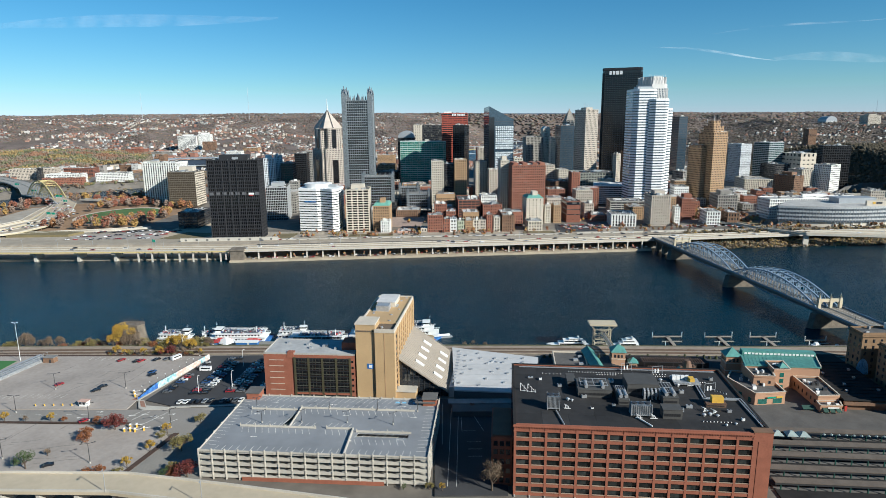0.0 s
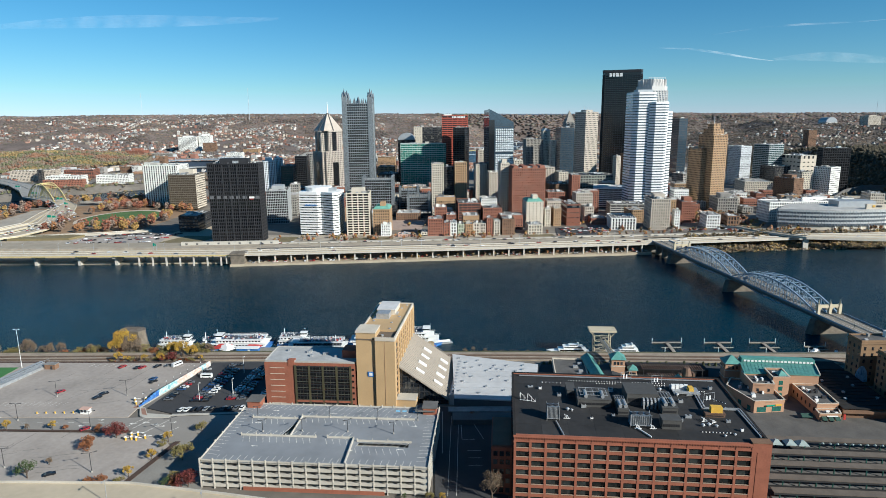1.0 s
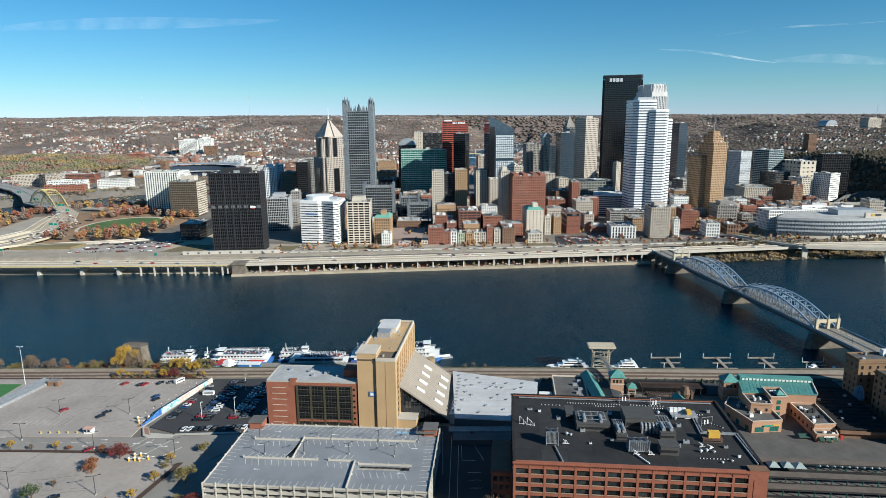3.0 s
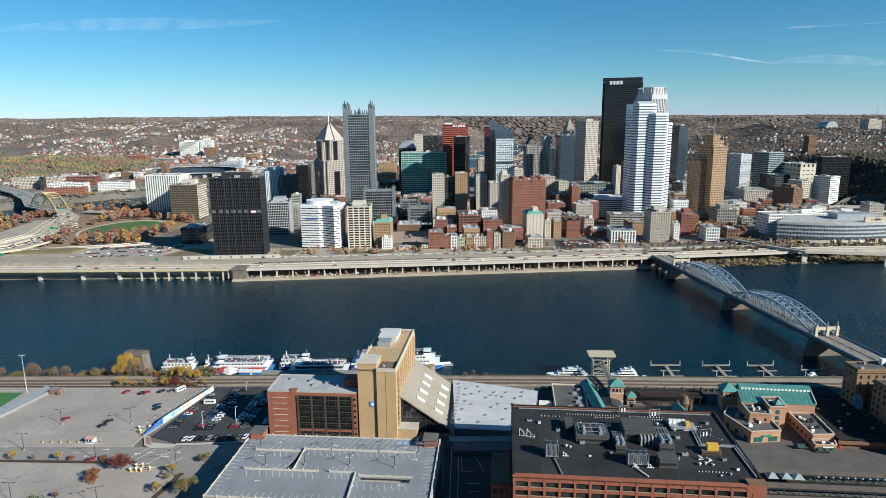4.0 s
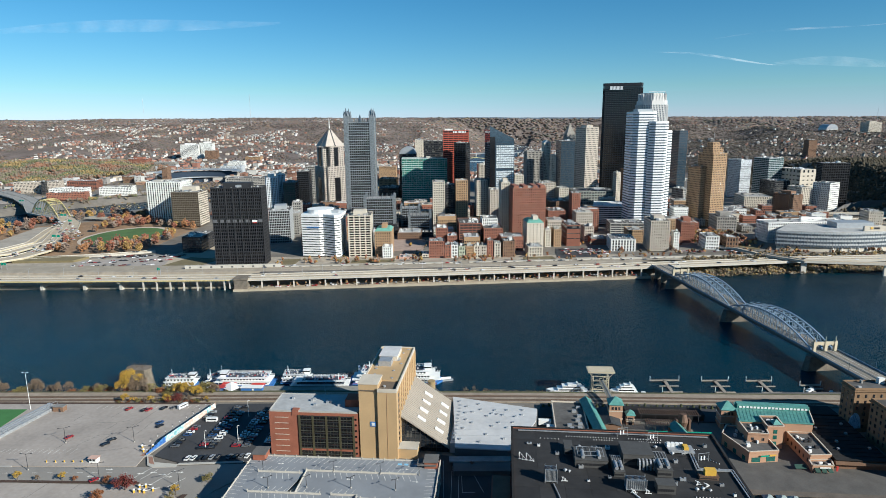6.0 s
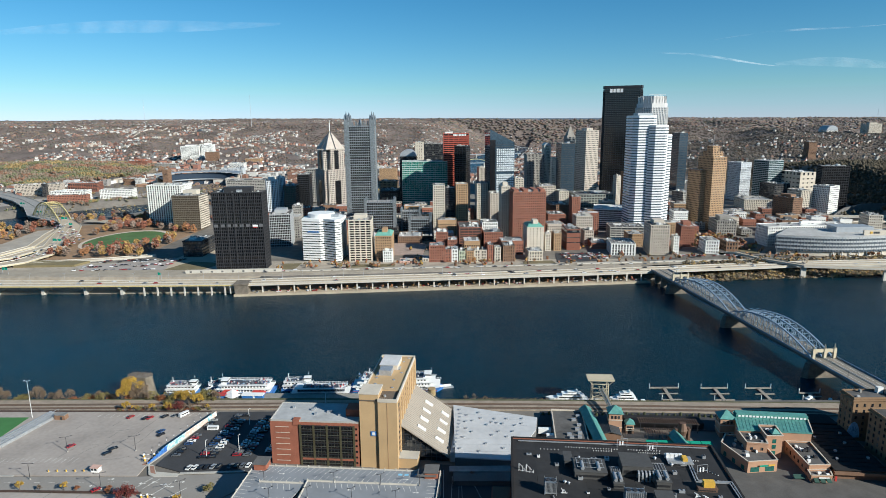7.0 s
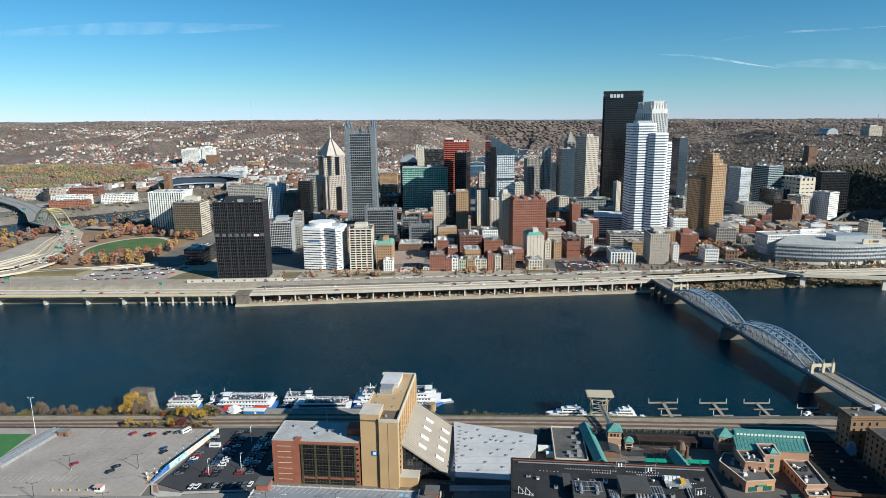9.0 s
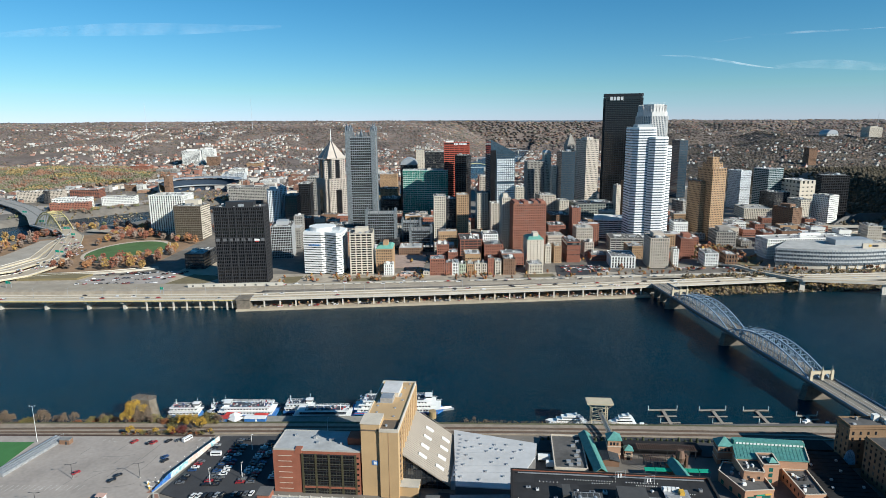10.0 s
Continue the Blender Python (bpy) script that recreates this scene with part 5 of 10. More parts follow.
# ---- near bank: parking structure ----
def parking_structure():
    r = thing("parking_garage", "grey concrete open-deck parking garage with rooftop stalls", "parking garage", -50.2, 247.6, 0, -4.6)
    w, d, z0, top = 92.0, 51.0, 5.5, 18.2
    blue_deck = mat("rooftop_coating", (0.235, 0.245, 0.26), 0.85, 0.16, 0.06, fine=0.25)
    n, fh = 5, 2.66
    levels = [top - k * fh for k in range(n)]
    # roof deck is cut by two ramp slots
    slots = ((-20.6, -16.0, -4.4, 11.0), (14.5, 36.0, -10.4, -7.2))
    bm = bmesh.new()
    xs = sorted({-w / 2, w / 2} | {s[0] for s in slots} | {s[1] for s in slots})
    ys = sorted({-d / 2, d / 2} | {s[2] for s in slots} | {s[3] for s in slots})
    for x0, x1 in zip(xs, xs[1:]):
        for y0, y1 in zip(ys, ys[1:]):
            if not any(s[0] <= x0 and x1 <= s[1] and s[2] <= y0 and y1 <= s[3] for s in slots):
                box(bm, x0, x1, y0, y1, top - 0.5, top)
    bmesh.ops.remove_doubles(bm, verts=bm.verts, dist=0.001)
    part("roof_deck", bm, blue_deck, r, "pale blue-grey coated roof deck")
    for z in levels[1:]:
        part("deck", cbox(w - 0.6, d - 0.6, 0.5, z - 0.5), CONCRETE, r)
    part("roof_deck", prism(bmesh.new(), [(-20.6, -4.4), (-20.3, -4.4), (-16.3, 11.0), (-20.6, 11.0)], top - 0.5, top), blue_deck, r)
    # core coloured dark to give the dimness between the decks
    part("core_wall", cbox(w - 22, 16, top - z0 - 3.7, z0), DARK_CONC, r)
    # spandrels and columns on the four sides
    bays = 17
    bw = w / bays
    sp = cbox(bw - 0.4, 0.3, 1.3)
    poses = []
    for z in levels:
        for i in range(bays):
            x = -w / 2 + (i + 0.5) * bw
            poses.append(shift(x, -d / 2 + 0.15, z - 0.7))
            poses.append(shift(x, d / 2 - 0.15, z - 0.7))
    repeat("spandrel", sp, PALE_CONC, r, poses)
    side = cbox(0.3, 7.0, 1.3)
    poses = [shift(sx * (w / 2 - 0.15), -d / 2 + (i + 0.5) * d / 7, z - 0.7) for z in levels for i in range(7) for sx in (-1, 1)]
    repeat("spandrel", side, PALE_CONC, r, poses)
    col = cbox(0.42, 0.7, top - z0 + 1.0, z0)
    poses = [shift(-w / 2 + i * bw, sy * (d / 2 - 0.12), 0) for i in range(bays + 1) for sy in (-1, 1)]
    poses += [shift(sx * (w / 2 - 0.12), -d / 2 + i * d / 7, 0) for i in range(1, 7) for sx in (-1, 1)]
    repeat("column", col, PALE_CONC, r, poses)
    part("base_wall", cbox(w * 0.62, 0.4, 2.0, z0, 0, -d / 2 - 0.3), RED_BRICK, r, "low red brick base wall")
    # barriers between the roof bays
    for x0, x1, y in ((-38, -17, 11.3), (-37, -4, -4.7), (-15.6, 36, 13.4), (0.6, 12, -4.6), (14, 37, -6.8)):
        part("barrier", box(bmesh.new(), x0, x1, y - 0.15, y + 0.15, top + 0.05, top + 0.9), PALE_CONC, r, "low concrete roof barrier")
        repeat("barrier_post", cbox(0.35, 0.4, 1.5), PALE_CONC, r, [shift(x, y, top + 0.02) for x in np.arange(x0, x1, 6.5)])
    part("barrier", beam(bmesh.new(), (-15.6, -4.6, top + 0.5), (-15.7, 13.4, top + 0.5), 0.35, 0.9), PALE_CONC, r)
    part("barrier", beam(bmesh.new(), (12.8, -25, top + 0.5), (12.0, -4.6, top + 0.5), 0.5, 1.0), PALE_CONC, r)
    # slot floor darker than the decks, the shade down there in its colour
    part("ramp", box(bmesh.new(), -24, -15, -5, 12, top - 3.4, top - 3.0), DARK_CONC, r)
    lines = bmesh.new()
    for x in np.arange(-40, 41, 2.9):
        beam(lines, (x - 1.2, d / 2 - 5.4, top + 0.006), (x + 1.2, d / 2 - 0.6, top + 0.006), 0.14, 0.012)
        beam(lines, (x + 0.4, -d / 2 + 4.8, top + 0.006), (x, -d / 2 + 0.6, top + 0.006), 0.14, 0.012)
    for y in np.arange(-20, 21, 2.8):
        for s in (-1, 1):
            beam(lines, (s * (w / 2 - 5.2), y - 0.6, top + 0.006), (s * (w / 2 - 0.6), y, top + 0.006), 0.14, 0.012)
    for x0, x1, y in ((-38, -21, 11.3), (-36, -6, -4.7), (-14, 36, 13.4), (0, 11, -4.6), (14, 36, -11.5)):
        for x in np.arange(x0, x1, 2.9):
            for s in (-1, 1):
                beam(lines, (x, y + s * 0.7, top + 0.006), (x + 1.6, y + s * 5.0, top + 0.006), 0.14, 0.012)
    part("stall_lines", lines, LINE, r)["kind"] = "stuff"
    arrows = bmesh.new()
    for x, y, s in ((-30, 19, 1), (-34, 7, -1), (-28, -13, -1), (12, -14, 1), (6, 8, -1), (30, 18, 1), (36, 8, 1), (33, -12, -1), (-2, 18, -1)):
        beam(arrows, (x - 1.3 * s, y, top + 0.006), (x + 0.6 * s, y, top + 0.006), 0.3, 0.012)
        vs = [arrows.verts.new(c) for c in ((x + 0.6 * s, y - 0.6, top + 0.013), (x + 1.7 * s, y, top + 0.013), (x + 0.6 * s, y + 0.6, top + 0.013))]
        arrows.faces.new(vs)
    part("arrow", arrows, LINE, r)["kind"] = "stuff"
    blue = bmesh.new()
    for x in (27, 30, 35, 38):
        cbox(2.0, 1.6, 0.012, top + 0.002, x, d / 2 - 3.4, blue)
    part("reserved_marking", blue, mat("pale_blue_paint", (0.25, 0.5, 0.68), 0.8, 0.1), r)
    for x, y in ((-w / 2 + 4.5, d / 2 - 1.2), (w / 2 - 4, d / 2 - 3)):
        st = part("stair_tower", cbox(6, 6.5, top - z0 + 3.2, z0, x, y), RED_BRICK, r, "red brick stair tower")
        part("stair_roof", cbox(7, 7.5, 0.4, top + 3.2, x, y), DARK_CONC, st)
    part("canopy", cbox(9, 6, 0.5, top + 1.6, w / 2 - 6, d / 2 - 4), DARK_CONC, r)


parking_structure()


def lamp_post(x, y, z, rz=0.0, h=9.0, arm=2.6, material=DARK_METAL, twin=True, label="dark steel parking lot lamp post with twin heads"):
    r = thing("street_lamp", label, "street lamp", x, y, z, rz, group="lamp posts")
    bm = bmesh.new()
    cone(bm, 0.16, 0.10, 0, h, 8)
    part("pole", bm, material, r)
    bm = bmesh.new()
    cone(bm, 0.32, 0.32, 0, 0.7, 8)
    part("footing", bm, CONCRETE, r)
    for s in ((-1, 1) if twin else (1,)):
        bm = bmesh.new()
        beam(bm, (0, 0, h - 0.1), (s * arm, 0, h + 0.2), 0.14)
        part("arm", bm, material, r)
        bm = bmesh.new()
        box(bm, s * arm - 0.35, s * arm + 0.35, -0.22, 0.22, h + 0.1, h + 0.32)
        part("lamp_head", bm, material, r)
    return r


lot_lamp = lamp_post(-208, 311, 6.6, 20, 9)
for x, y, a in ((-170.6, 311.5, 20), (-170, 275, 10), (-148.5, 237, 20), (-127.6, 267.6, 30), (-188, 241, 0), (-211, 284, 0)):
    copy_thing(lot_lamp, shift(x, y, 6.6, a))
white_lamp = lamp_post(-128.8, 304.3, 6.6, 0, 10, 0.8, WHITE, False, "slim white steel lamp post in the car park")
for x, y in ((-113, 310), (-116.8, 341), (-75, 362)):
    copy_thing(white_lamp, shift(x, y, 6.6, 0))
deck_lamp = lamp_post(-79, 248.5, 18.3, 30, 5.5, 1.6, DARK_METAL, True, "dark twin lamp on the garage roof barrier")
for x, y in ((-62, 249), (-52, 261), (-30, 259), (-22, 246), (-85, 262), (-12, 258), (-42, 248)):
    copy_thing(deck_lamp, shift(x, y, 18.3, 30))


# ---- near bank: large brick office with roof plant ----
def brick_office():
    r = thing("office_building", "long red brick commercial building with black flat roof", "building", 74.6, 237.7, 0, -5.6)
    w, d, z0, top = 92.4, 59.0, 6.0, 35.0
    part("core", cbox(w - 1.6, d - 1.6, top - z0 - 1, z0), mat("dim_interior", (0.03, 0.03, 0.03), 0.8), r)
    fh, n = 3.75, 7
    low = top - 1.9 - n * fh
    bays = 15
    bw = (w - 7) / bays
    glass = cbox(bw - 0.9, 0.12, 2.35)
    poses_g, poses_s, poses_p, poses_sill = [], [], [], []
    for k in range(n):
        z = low + k * fh
        for i in range(bays):
            x = -w / 2 + 0.6 + (i + 0.5) * bw
            poses_g.append(shift(x, -d / 2 + 0.75, z + 0.75))
            poses_s.append(shift(x, -d / 2 + 0.22, z - 0.72))
            poses_sill.append(shift(x, -d / 2 + 0.1, z + 0.73))
    repeat("window", glass, mat("office_pane", (0.022, 0.026, 0.026), 0.12, 0.7, 0.5, spec=0.6, rand=0.5, fine=0.8), r, poses_g)
    repeat("spandrel", cbox(bw - 0.7, 0.36, 1.45), RED_BRICK, r, poses_s)
    repeat("sill", cbox(bw - 0.9, 0.5, 0.14), mat("stone_sill", (0.33, 0.24, 0.18), 0.9), r, poses_sill)
    repeat("pilaster", cbox(0.9, 0.95, top - z0 - 1.2, z0), RED_BRICK, r, [shift(-w / 2 + 0.6 + i * bw, -d / 2 + 0.4, 0) for i in range(bays + 1)])
    part("corner_wall", box(bmesh.new(), w / 2 - 6.6, w / 2, -d / 2, -d / 2 + 1.2, z0, top + 0.6), RED_BRICK, r)
    part("corner_panel", box(bmesh.new(), w / 2 - 4.9, w / 2 - 1.7, -d / 2 - 0.12, -d / 2, z0 + 2, top - 3), RED_BRICK, r)
    part("top_wall", box(bmesh.new(), -w / 2, w / 2 - 6.6, -d / 2 + 0.1, -d / 2 + 1.0, top - 2.3, top + 0.3), RED_BRICK, r)
    # dentil course and coping
    repeat("dentil", cbox(0.35, 0.35, 0.5), RED_BRICK, r, [shift(-w / 2 + 0.5 + i * 0.95, -d / 2 - 0.05, top - 1.1) for i in range(90)])
    part("cornice", box(bmesh.new(), -w / 2 - 0.2, w / 2 - 6.6, -d / 2 - 0.25, -d / 2 + 0.4, top - 0.6, top - 0.2), RED_BRICK, r)
    part("cornice", box(bmesh.new(), -w / 2 - 0.2, w / 2 - 6.6, -d / 2 - 0.15, -d / 2 + 0.3, top - 2.5, top - 2.2), RED_BRICK, r)
    # the two long sides and the back
    for sx in (-1, 1):
        part("side_wall", box(bmesh.new(), *sorted((sx * (w / 2 - 0.8), sx * w / 2)), -d / 2 + 1, d / 2, z0, top + 0.3), RED_BRICK, r)
        repeat("window", cbox(0.16, 2.4, 2.0), GLASS_DK, r, [shift(sx * (w / 2 + 0.01), -d / 2 + 5 + j * 4.6, low + 0.9 + k * fh) for k in range(n) for j in range(12)])
    part("back_wall", box(bmesh.new(), -w / 2 + 0.8, w / 2 - 0.8, d / 2 - 0.8, d / 2, z0, top + 0.3), RED_BRICK, r)
    part("street_plinth", box(bmesh.new(), -w / 2 - 0.2, w / 2 - 6, -d / 2 - 0.2, -d / 2 + 0.8, z0 - 1, low - 0.9), CONCRETE, r, "grey stone ground floor")
    repeat("awning_bracket", cbox(0.5, 1.4, 0.9), CONCRETE, r, [shift(-w / 2 + 0.6 + i * bw, -d / 2 - 0.7, low - 1.4) for i in range(bays)])
    # roof: membrane sheets with seams, dark parapet all round
    cols, rows = 9, 6
    sw, sd = (w - 1.6) / cols, (d - 1.8) / rows
    repeat("membrane_sheet", cbox(sw - 0.05, sd - 0.05, 0.22), mat("roof_sheets", (0.027, 0.026, 0.026), 0.8, 0.5, 0.05, 0.0, rand=0.22, fine=0.3), r,
           [shift(-w / 2 + 0.8 + (i + 0.5) * sw, -d / 2 + 1.0 + (j + 0.5) * sd, top - 0.5 + 0.012 * ((i + j) % 2)) for i in range(cols) for j in range(rows)], "black roof membrane sheet")
    cop = bmesh.new()
    box(cop, -w / 2 - 0.1, -w / 2 + 0.9, -d / 2, d / 2, top + 0.3, top + 0.5)
    box(cop, w / 2 - 0.9, w / 2 + 0.1, -d / 2 + 1.2, d / 2, top + 0.3, top + 0.5)
    box(cop, -w / 2 + 0.9, w / 2 - 0.9, d / 2 - 0.9, d / 2 + 0.1, top + 0.3, top + 0.5)
    part("coping", cop, ROOF_BLACK, r)
    part("corner_cap", box(bmesh.new(), w / 2 - 6.8, w / 2 + 0.15, -d / 2 - 0.15, -d / 2 + 3.4, top + 0.6, top + 0.9), BROWN, r)
    return r


brick_office()
wing = thing("office_building", "lower red brick wing with dark windows in shade", "building", 23.2, 231, 0, -5.6)
part("wall", cbox(8, 24, 22, 5), RED_BRICK, wing)
part("roof", cbox(7.2, 23.2, 0.4, 27), BROWN, wing)
part("cornice", cbox(8.4, 24.4, 0.8, 26.0), RED_BRICK, wing)
repeat("window", cbox(1.6, 0.2, 2.0), GLASS_DK, wing, [shift(x, -12.02, z) for z in (7.5, 11.5, 15.5, 19.5, 23) for x in (-2.4, 0, 2.4)])
repeat("window", cbox(0.2, 1.6, 2.0), GLASS_DK, wing, [shift(-4.02, y, z) for z in (7.5, 11.5, 15.5, 19.5, 23) for y in (-9, -4, 1, 6, 10)])

ROOF_Z = 34.72


def chiller(x, y, rz, wide=4.6, deep=3.2, h=4.6, fans=2):
    r = thing("rooftop_chiller", "pale grey rooftop chiller with fans on a steel frame", "chiller", x, y, ROOF_Z, rz, group="rooftop plant")
    case = part("casing", cbox(wide, deep, h - 0.9, 0.9), mat("chiller_casing", (0.17, 0.20, 0.23), 0.5, 0.25, 0.6, metal=0.3), r)
    repeat("corner_slat", cbox(0.16, 0.1, h - 0.9, 0.9), GALV, case, [shift(-wide / 2 + k * wide / 9, -deep / 2 - 0.07, 0) for k in range(10)])
    repeat("louvre", cbox(wide * 0.9, 0.08, 0.12), DARK_METAL, case, [shift(0, -deep / 2 - 0.03, 1.3 + 0.35 * k) for k in range(int((h - 1.5) / 0.35))])
    fr = bmesh.new()
    for sx in (-1, 1):
        for sy in (-1, 1):
            box(fr, sx * (wide / 2 + 0.15) - 0.1, sx * (wide / 2 + 0.15) + 0.1, sy * (deep / 2 + 0.15) - 0.1, sy * (deep / 2 + 0.15) + 0.1, 0, h + 0.5)
    box(fr, -wide / 2 - 0.3, wide / 2 + 0.3, -deep / 2 - 0.3, deep / 2 + 0.3, 0.7, 0.88)
    part("frame", fr, GALV, r)
    bm = bmesh.new()
    cone(bm, deep * 0.27, deep * 0.27, h, h + 0.35, 12)
    repeat("fan", bm, DARK_METAL, case, [shift((i - (fans - 1) / 2) * wide / fans, 0, 0) for i in range(fans)])
    return r


def air_handler(x, y, rz, wide, deep, h, material=None, ducts=True, label="dark grey rooftop air handling unit with ducts"):
    material = material or mat("dark_unit", (0.075, 0.073, 0.07), 0.7, 0.2, 0.3)
    r = thing("air_handler", label, "air handler", x, y, ROOF_Z, rz, group="rooftop plant")
    case = part("casing", cbox(wide, deep, h), material, r)
    part("lid", cbox(wide + 0.3, deep + 0.3, 0.2, h), material, case)
    repeat("grille", cbox(wide / 9, 0.1, h * 0.3), BLACK_STEEL, case, [shift(-wide / 2 + (i + 0.8) * wide / 8, -deep / 2 - 0.03, h * 0.3) for i in range(7)])
    if ducts:
        for s in (-0.25, 0.25):
            bm = bmesh.new()
            for k in range(8):
                cone(bm, 0.75, 0.75, 0, 0.55, 10)
                bmesh.ops.translate(bm, vec=(0, 0, -0.7), verts=bm.verts)
            bmesh.ops.rotate(bm, cent=(0, 0, 0), matrix=Matrix.Rotation(radians(90), 3, "X"), verts=bm.verts)
            part("duct", bm, GALV, r, "", shift(wide * s, -deep / 2 + 1.0, h + 0.9))
        cage = bmesh.new()
        for k in range(5):
            box(cage, -wide * 0.4 + k * wide * 0.2 - 0.08, -wide * 0.4 + k * wide * 0.2 + 0.08, -deep * 0.3, deep * 0.35, h + 0.9, h + 1.05)
        for y2 in (-0.3, 0.0, 0.35):
            box(cage, -wide * 0.42, wide * 0.42, deep * y2 - 0.08, deep * y2 + 0.08, h + 1.05, h + 1.2)
        part("frame", cage, GALV, r)
    return r


chiller(42.8, 226.8, -5.6, 4.4, 3.6, 5.6, 2)
chiller(75.2, 220.5, -5.6, 7.4, 3.6, 4.8, 3)
air_handler(62.0, 241.5, -5.6, 13.5, 11, 3.2)
air_handler(82.0, 243.0, -5.6, 12.5, 11, 4.8, None, False, "large dark grey flat rooftop plant house")
air_handler(90.5, 236.0, -5.6, 6.0, 15, 3.0)
air_handler(72.0, 235.5, -5.6, 4.2, 13, 2.2)
air_handler(86.5, 219.3, -5.6, 7.0, 5.0, 3.6, None, False, "dark grey rooftop access house")
air_handler(54.2, 249.5, -5.6, 3.4, 8.0, 3.0, None, False, "dark grey narrow rooftop duct house")
gen = air_handler(107.0, 228.0, -5.6, 7.5, 3.6, 1.4, RUSTY, False, "yellow generator on a rusty steel skid")
part("engine_casing", cbox(4.4, 2.4, 2.6, 1.4, 0.6, 0), YELLOW, gen, "yellow engine casing")
pack = thing("condenser_group", "white and yellow rooftop condensers on a steel rack", "condenser", 103.5, 249.0, ROOF_Z, -5.6, group="rooftop plant")
part("rack", cbox(11, 6.5, 0.35, 0.8), GALV, pack)
repeat("rack_leg", cbox(0.3, 0.3, 0.8), GALV, pack, [shift(x, y, 0) for x in (-5, 0, 5) for y in (-3, 3)])
repeat("condenser", cbox(1.5, 1.3, 1.7, 1.15), WHITE, pack, [shift(-4.6 + 1.8 * i, 1.9, 0) for i in range(4)])
part("pump_casing", cbox(2.0, 3.2, 1.8, 1.15, 2.0, -0.6), YELLOW, pack, "yellow pump casing")
repeat("pipe_rack", cbox(9.6, 0.3, 0.3, 1.3), GALV, pack, [shift(0, y, 0) for y in (-2.8, -2.1)])


def pipe_run(points, radius, material, label):
    bm = bmesh.new()
    for a, b in zip(points, points[1:]):
        beam(bm, a, b, radius * 2)
    solid("roof_pipe", bm, material, label, "pipe", group="roof pipes")


Z = ROOF_Z + 0.5
pipe_run([(106.5, 246, Z), (104.5, 233, Z), (118, 231.5, Z), (116.5, 209.5, Z)], 0.22, GALV, "insulated silver pipe run across the black roof")
pipe_run([(107.6, 246, Z), (105.8, 234, Z), (119.2, 232.5, Z), (117.7, 209.5, Z)], 0.22, GALV, "insulated silver pipe run across the black roof")
pipe_run([(43.5, 224, Z), (44.5, 212.5, Z)], 0.2, GALV, "silver pipe from the chiller to the parapet")
pipe_run([(73.0, 218, Z), (76.5, 210.5, Z)], 0.2, WHITE, "white pipe bend beside the chiller")
pipe_run([(34.5, 268, Z), (82, 263.5, Z), (120, 259.8, Z)], 0.2, GALV, "silver pipe run along the back parapet")
for x, y in ((33.5, 243), (36.5, 242)):
    a = thing("antenna_frame", "white steel rooftop antenna frame on skids", "antenna", x, y, ROOF_Z, -20, group="antennas")
    bm = bmesh.new()
    for k in range(3):
        beam(bm, (-1.6 + k * 1.6, -0.6, 0.1), (-1.6 + k * 1.6, 0.6, 0.1), 0.14)
        beam(bm, (-1.6 + k * 1.6, 0, 0.1), (-1.6 + k * 1.6, 0, 3.4 - k), 0.12)
    beam(bm, (-1.6, 0, 3.3), (1.6, 0, 0.2), 0.12)
    beam(bm, (-1.8, 0, 0.1), (1.8, 0, 0.1), 0.14)
    part("frame", bm, WHITE, a)
    part("panel", cbox(0.3, 0.2, 1.8, 1.4, -1.6, -0.2), WHITE, a)
for x, y in ((82, 262.5), (94.5, 258.5), (110, 240)):
    a = thing("antenna_frame", "grey steel rooftop antenna frame with white panels", "antenna", x, y, ROOF_Z, 10, group="antennas")
    bm = bmesh.new()
    for sx in (-2.4, 2.4):
        beam(bm, (sx, 0, 0), (sx, 0, 4.2), 0.14)
    for z in (1.2, 4.0):
        beam(bm, (-2.4, 0, z), (2.4, 0, z), 0.14)
    part("frame", bm, GALV, a)
    repeat("panel", cbox(0.5, 0.35, 1.9, 1.0), WHITE, a, [shift(x2, -0.2, 0) for x2 in (-1.2, 0.2)])
for x, y, s in ((50, 233.5, 1.0), (51.5, 232.8, 0.8), (99, 246, 1.0), (86, 251, 0.9), (93.5, 251.5, 1.0), (60, 253, 0.8), (108, 212, 0.7), (104, 211, 0.7), (99, 219, 1.0), (101.5, 219.5, 1.0), (104, 218.5, 0.8)):
    v = thing("roof_vent", "small grey mushroom roof vent", "roof vent", x, y, ROOF_Z, dice.uniform(0, 90), group="roof vents")
    bm = bmesh.new()
    cone(bm, 0.45 * s, 0.45 * s, 0, 0.8 * s, 10)
    part("stack", bm, GALV, v)
    bm = bmesh.new()
    cone(bm, 0.85 * s, 0.4 * s, 0.8 * s, 1.25 * s, 10)
    part("cowl", bm, GALV, v)


def support_row(x0, y0, x1, y1, n, label="row of small white pipe supports on the black roof"):
    r = thing("pipe_support_row", label, "pipe supports", x0, y0, ROOF_Z, 0, group="pipe support rows")
    repeat("support_block", cbox(0.32, 0.32, 0.4), WHITE, r, [shift((x1 - x0) * i / (n - 1), (y1 - y0) * i / (n - 1), 0) for i in range(n)])
    part("pipe", beam(bmesh.new(), (0, 0, 0.5), (x1 - x0, y1 - y0, 0.5), 0.16), DARK_METAL, r)


